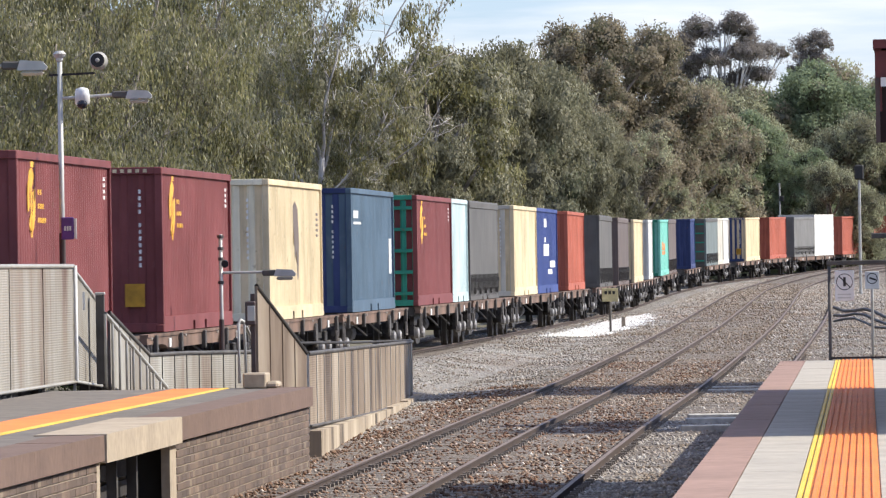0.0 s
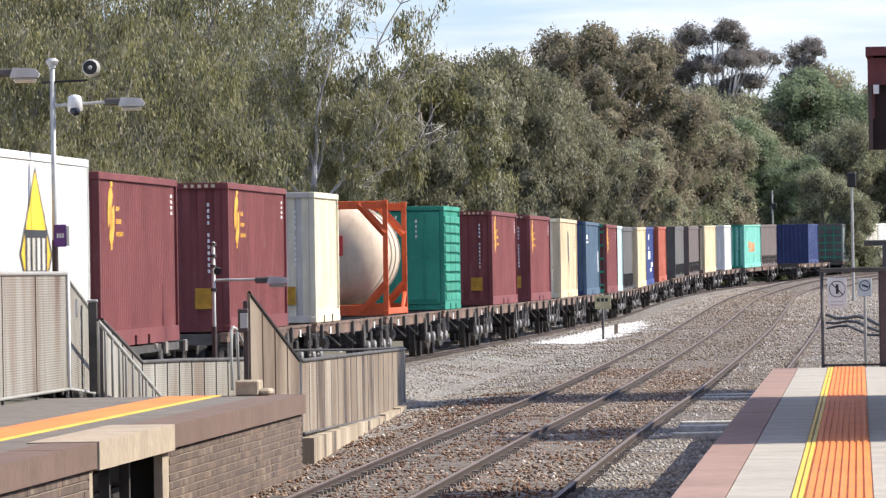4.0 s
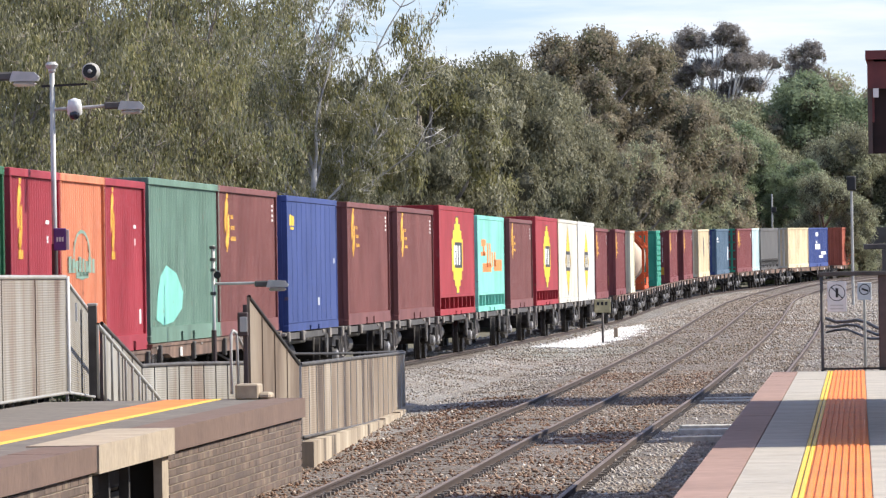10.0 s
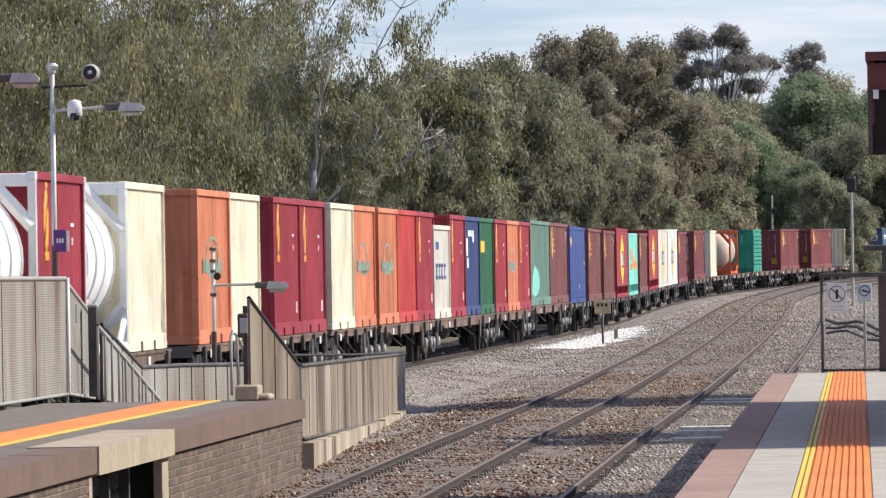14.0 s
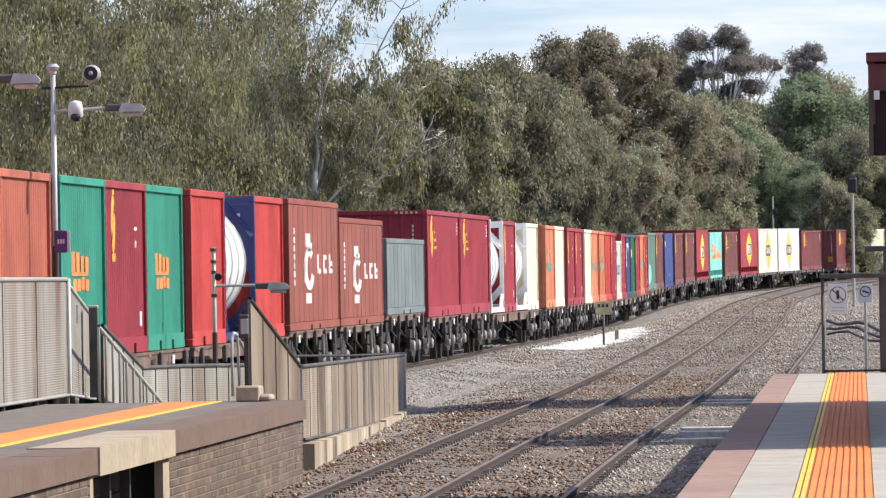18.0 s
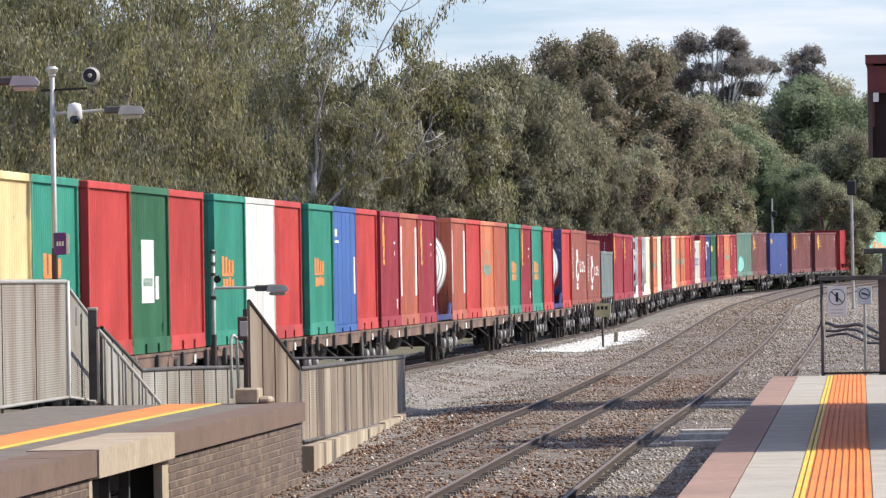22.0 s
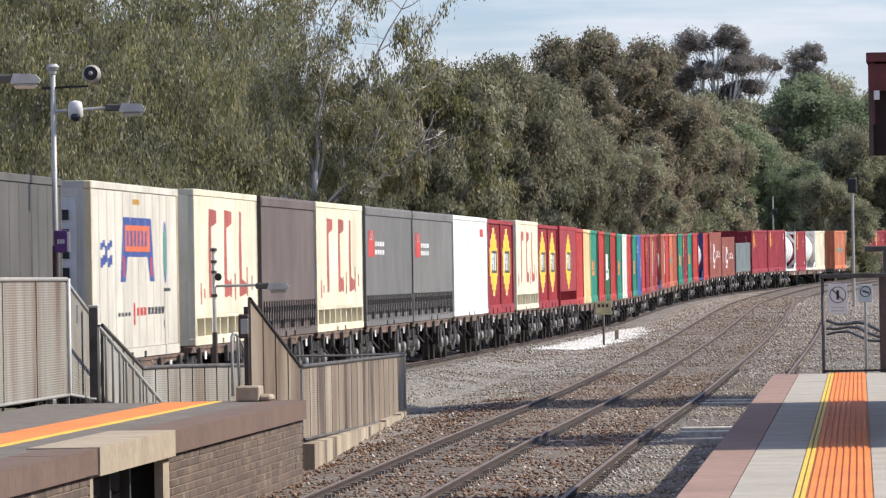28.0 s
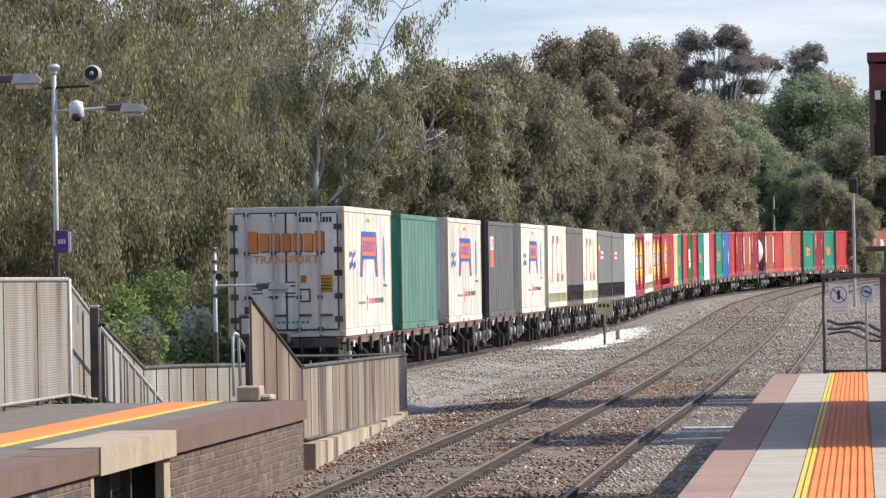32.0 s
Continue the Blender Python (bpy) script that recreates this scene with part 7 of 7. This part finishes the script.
    flat(-759.4, -746.9, [(c40("brown", "brown curtain-sided", "", 2.6, "curtain"), -752.8)], 1.02)
    flat(-772.6, -759.6, [(c40("pale_cream", "stained cream-white", "drips", 2.6, "tall_base"), -765.5)], 1.02)
    ref = dict(H=2.64, style="smooth", L=13.4)
    flat(-788.9, -772.8, [(c46("off_white", "off-white refrigerated", "arch", end="reefer", **ref), -780.7)], 0.94)
    flat(-805.4, -789.1, [(c40("dark_grey", "dark grey smooth", "corner_badge", 2.62, "smooth", end_colour="mark_black"), -797.5)], 0.94)
    flat(-822.2, -805.6, [(c46("off_white", "off-white refrigerated", "arch", end="reefer", **ref), -813.8)], 0.91)
    flat(-838.5, -822.4, [(c40("sea_green", "sea green sheeted", "", 2.65, "smooth", end_colour="teal"), -830.7)], 0.88)
    flat(-854.5, -838.7, [(c46("off_white", "off-white refrigerated", "arch", end="doors", H=2.7, style="smooth", L=13.4), -846.7)], 0.88)


def motions():
    for ob, u, m in MOVERS:
        walk(ob, [(t, wagon_pose(u, t) @ m) for t in range(33)])


# ---- build ----
make_track("rusty rails on grey stone, freight line", lambda s: 0.0, z_far, -110, 1420, (40, 100), GAUGE)
make_track("station track with rusty rails on stone ballast", near_off, z_near, -60, 470, (-25, 150))
make_track("station track with rusty rails beside the platform", lambda s: near_off(s) + TRACK_GAP, z_near, -60, 470, (-25, 150))
make_right_platform()
make_left_platform()

def plant(tree, x, y, z, label, turn=0.0, size=1.0):
    tagged(tree, label, "tree")
    tree.matrix_basis = pose(x, y, z, 0, 0, turn) @ Matrix.Scale(size, 4)
    return tree


def woods():
    up = ((2.2, -0.5, 0.2, 7.5, 0.1), (2.8, 0.5, -0.3, 7.5, 0.1), (3.4, -0.2, -0.5, 8.0, 0.12), (3.8, 0.25, 0.4, 8.0, 0.12), (1.6, 0.9, 0.3, 6.0, 0.08), (1.4, -0.95, -0.2, 6.0, 0.08), (1.8, 0.1, -0.9, 6.0, 0.08),
          (0.9, 0.7, -0.6, 5.0, 0.06), (0.9, -0.7, 0.5, 5.0, 0.06), (4.3, 0.05, 0.0, 8.0, 0.13), (0.5, -0.3, -0.8, 4.2, 0.05), (0.5, 0.4, 0.7, 4.2, 0.05))
    olive = make_gum(11, 4.5, up, 125000, 0.145, (GUM, GUM_GREY), BARK, 9, 7, 0.3, 0.38, 0.0, low=0.6)
    fork = make_gum(9, 6.3, ((5.9, -0.55, 0.1, 5.2, 0.055), (6.2, -0.22, -0.2, 6.8, 0.065), (6.2, 0.02, 0.25, 7.0, 0.07), (6.1, 0.28, -0.2, 6.6, 0.065), (5.6, 0.6, 0.1, 6.4, 0.06), (4.6, 0.95, -0.1, 6.0, 0.05),
                             (4.9, -0.9, 0.2, 4.6, 0.06), (3.4, 0.9, 0.2, 4.4, 0.06), (3.2, -0.7, -0.3, 3.8, 0.05), (2.6, 0.5, 0.4, 4.2, 0.05)), 30000, 0.145, (GUM_GREY, GUM), BARK_PALE, 9, 8, 0.22, 0.23, 0.5, trunk_r=0.14)
    stem = make_gum(17, 4.6, ((4.2, 1.3, 0.2, 5.0, 0.06), (4.5, 0.8, -0.2, 6.4, 0.06), (4.5, 0.35, 0.1, 6.6, 0.06), (3.9, 1.7, -0.1, 4.2, 0.05), (4.4, -0.3, 0.3, 4.0, 0.045)), 12000, 0.16, (GUM_GREY, GUM), BARK_PALE, 8, 7, 0.22, 0.25, 0.6, trunk_r=0.1)
    dark = make_billow_tree(7, 11, 3.7, 34, 90000, 0.17, (GUM_DARK, GUM_DARK, GUM_GREY), 0.11, bark=BARK_DARK, droop=0.6, slender=2.1)
    sunny = make_billow_tree(8, 11, 3.4, 30, 60000, 0.19, (GUM_GREY, GUM), 0.1, bark=BARK, droop=0.6, open_=0.2, slender=2.4, core=0.4)
    red = make_billow_tree(21, 16, 4.6, 46, 120000, 0.175, (GUM_RED, GUM_RED, GUM_DARK), 0.085, trunk_r=0.35, peak=0.55, low=0.06, open_=0.12)
    round_ = make_billow_tree(24, 11, 4.4, 30, 88000, 0.17, (GUM_RED, GUM_PALE), 0.12, trunk_r=0.3, peak=0.4, low=0.1)
    pale = make_billow_tree(25, 12, 3.8, 26, 80000, 0.17, (GUM_PALE, GUM_DARK), 0.125, trunk_r=0.3, peak=0.5, low=0.1)
    pine = make_billow_tree(31, 14, 4.6, 40, 96000, 0.175, (PINE,), 0.095, bark=BARK_DARK, droop=0.1, flat=0.6, peak=0.35, low=0.08)
    tall = make_umbrella_tree(43, 26, 5.4, 8, 60000, 0.19, GUM_TALL)
    small = make_umbrella_tree(44, 26, 2.0, 2, 18000, 0.2, GUM_TALL)
    lab = {olive: "tall olive-green gum tree with drooping leaves", fork: "open gum tree with pale upswept limbs", stem: "slender leaning gum tree with pale limbs", dark: "dense dark green gum tree", sunny: "olive gum tree with sunlit leaf sprays",
           red: "tall reddish-grey gum tree", round_: "rounded brownish gum tree", pale: "pale grey-green gum tree", pine: "dark green bushy tree", tall: "tall open gum tree with clumped crown", small: "narrow open gum tree with clumped crown"}
    reach = {k: k["reach"] for k in lab}
    used = set()

    def put(src, px, d, top, turn):
        """Plants a tree on a bearing, its tip at a given height on the skyline."""
        t = src if src not in used else copy_thing(src, Matrix())
        used.add(src)
        z = 0.4 if d > 300 else 0.0
        plant(t, (px - 784) / LENS * d, d, z, lab[src], turn, (seen(px, d, top).z - z) / reach[src])

    for src, px, d, top, turn in ((olive, -120, 150, -230, 0), (olive, 30, 172, -240, 130), (olive, 165, 186, -260, 250), (olive, 270, 206, -220, 80), (olive, 372, 275, -110, 300), (olive, 470, 318, -70, 200), (fork, 538, 258, -90, 0), (stem, 597, 262, -50, 0),
                                  (dark, 250, 300, 60, 60), (dark, 430, 300, 150, 0), (dark, 560, 305, 190, 40), (dark, 655, 312, 170, 90), (sunny, 752, 318, 92, 20), (dark, 830, 345, 88, 300), (dark, 880, 366, 112, 40), (dark, 745, 330, 200, 200),
                                  (dark, 935, 388, 150, 140), (dark, 1010, 410, 215, 240), (red, 1052, 470, 42, 0), (red, 1098, 490, 72, 120), (red, 990, 462, 118, 60), (round_, 1180, 505, 190, 30), (round_, 1112, 450, 250, 0),
                                  (pale, 1292, 590, 152, 0), (round_, 1345, 600, 168, 200), (pine, 1438, 600, 120, 150), (round_, 1490, 640, 122, 80), (pine, 1305, 550, 212, 0), (pale, 1375, 560, 262, 90), (pine, 1420, 545, 280, 70),
                                  (round_, 1230, 540, 210, 300), (pine, 1232, 520, 320, 200), (pale, 1495, 560, 210, 230), (pine, 1540, 600, 160, 30), (round_, 1560, 560, 250, 100), (pine, 1620, 600, 150, 100), (pale, 1480, 530, 300, 10)):
        put(src, px, d, top, turn)
    put(tall, 1272, 780, 38, 0)
    put(small, 1428, 800, 70, 0)
    # unseen trees added beside the line only to cast shadow bands on the tracks
    for src, x, d, h, turn in ((dark, 17.5, 150, 15.5, 40), (tall, 16.0, 121.5, 13.0, 90), (tall, 16.5, 118.5, 12.4, 30)):
        t = copy_thing(src, Matrix())
        plant(t, x, d, 0.0, lab[src], turn, h / reach[src])


def bushes():
    rng = random.Random(8)
    for px, d, h, mats, label in ((300, 167, 2.5, (BUSH, GUM), "leafy bright green shrub behind the fence"), (285, 163, 2.2, (FLOWER, BUSH), "shrub with many white flowers behind the fence"), (250, 158, 1.7, (BUSH, FLOWER), "shrub with pale flowering twigs"), (335, 176, 3.2, (BUSH, GUM_DARK), "leafy green shrub behind the fence"),
                                  (345, 170, 1.5, (FLOWER, BUSH), "low shrub with white flowers"), (205, 155, 2.6, (GUM_DARK, BUSH), "dark green leafy shrub beside the fence"), (400, 190, 3.0, (GUM_DARK, GUM), "dark green leafy shrub beside the fence"), (1175, 505, 5.2, (BUSH, PINE), "rounded bright green shrub behind the line"), (1235, 520, 4.8, (BUSH, GUM), "rounded yellow-green shrub behind the line")):
        t = tagged(new("shrub"), label, "shrub")
        far = d > 300
        c, r = [], []
        for k in range(34):
            az, w = rng.uniform(0, 6.28), rng.uniform(0, 1) ** 0.5 * h * (0.75 if far else 0.5)
            c.append((math.cos(az) * w, math.sin(az) * w, h * rng.uniform(0.1, 0.9)))
            r.append(h * rng.uniform(0.1, 0.24))
        bm = bmesh.new()
        for k in range(6):
            p, q = grow(rng, (0, 0, -0.1), (rng.uniform(-0.6, 0.6), rng.uniform(-0.6, 0.6), 1), h * 0.8, 0.03, 0.25, 5)
            limb(bm, p, q, 5)
        part("stem", bm, BARK_DARK, t)
        for k, m in enumerate(mats):
            part("foliage", leaf_mesh("foliage", c[k::2], r[k::2], [(x, y, z - h * 0.4) for x, y, z in c[k::2]], 9000 if far else 4200, 0.16 if far else 0.14, 2.4, 0.1, k + int(px), m), m, t)
        t.matrix_basis = pose((px - 784) / LENS * d, d, 1.0 if far else -0.35)


make_ramp()
make_poles()
make_trackside()
make_canopy()
make_planks()
woods()
bushes()
make_train()
scatter_stones("ballast_stones", "loose grey ballast stones beside the freight line", 34000, (-30, 330), lambda s: (1.85, near_off(s) - (2.3 if s < 50 else 0.9)), 0.023, STONE_MAT, 1)
scatter_stones("ballast_stones", "dusty ballast stones in the station tracks", 19000, (30, 300), lambda s: (near_off(s) - 1.1, near_off(s) + TRACK_GAP + 0.9), 0.024, STONE_DUSTY, 6)
scatter_stones("ballast_stones", "rust-stained ballast stones in the station tracks", 19000, (-30, 75), lambda s: (near_off(s) - (2.6 if s < 50 else 1.1), near_off(s) + TRACK_GAP - 0.7), 0.023, STONE_BROWN, 4)
scatter_stones("ballast_stones", "loose grey ballast stones beside the platform", 26000, (-30, 300), lambda s: (near_off(s) + TRACK_GAP - 0.75, near_off(s) + TRACK_GAP + (3.4 if s > 12 else 1.7)), 0.023, STONE_MAT, 5)
scatter_stones("ballast_stones", "loose ballast stones under the train", 6000, (-10, 200), lambda s: (-1.9, 1.9), 0.023, STONE_MAT, 2)
scatter_stones("white_stones", "heap of fresh white crushed stone", 15000, (116, 164), lambda s: (2.15, 3.7 - 1.2 * (abs(s - 138) / 26) ** 2 + 0.2 * math.sin(s * 0.9)), 0.026, BALLAST_WHITE, 3, 0.012, 0.22)
motions()
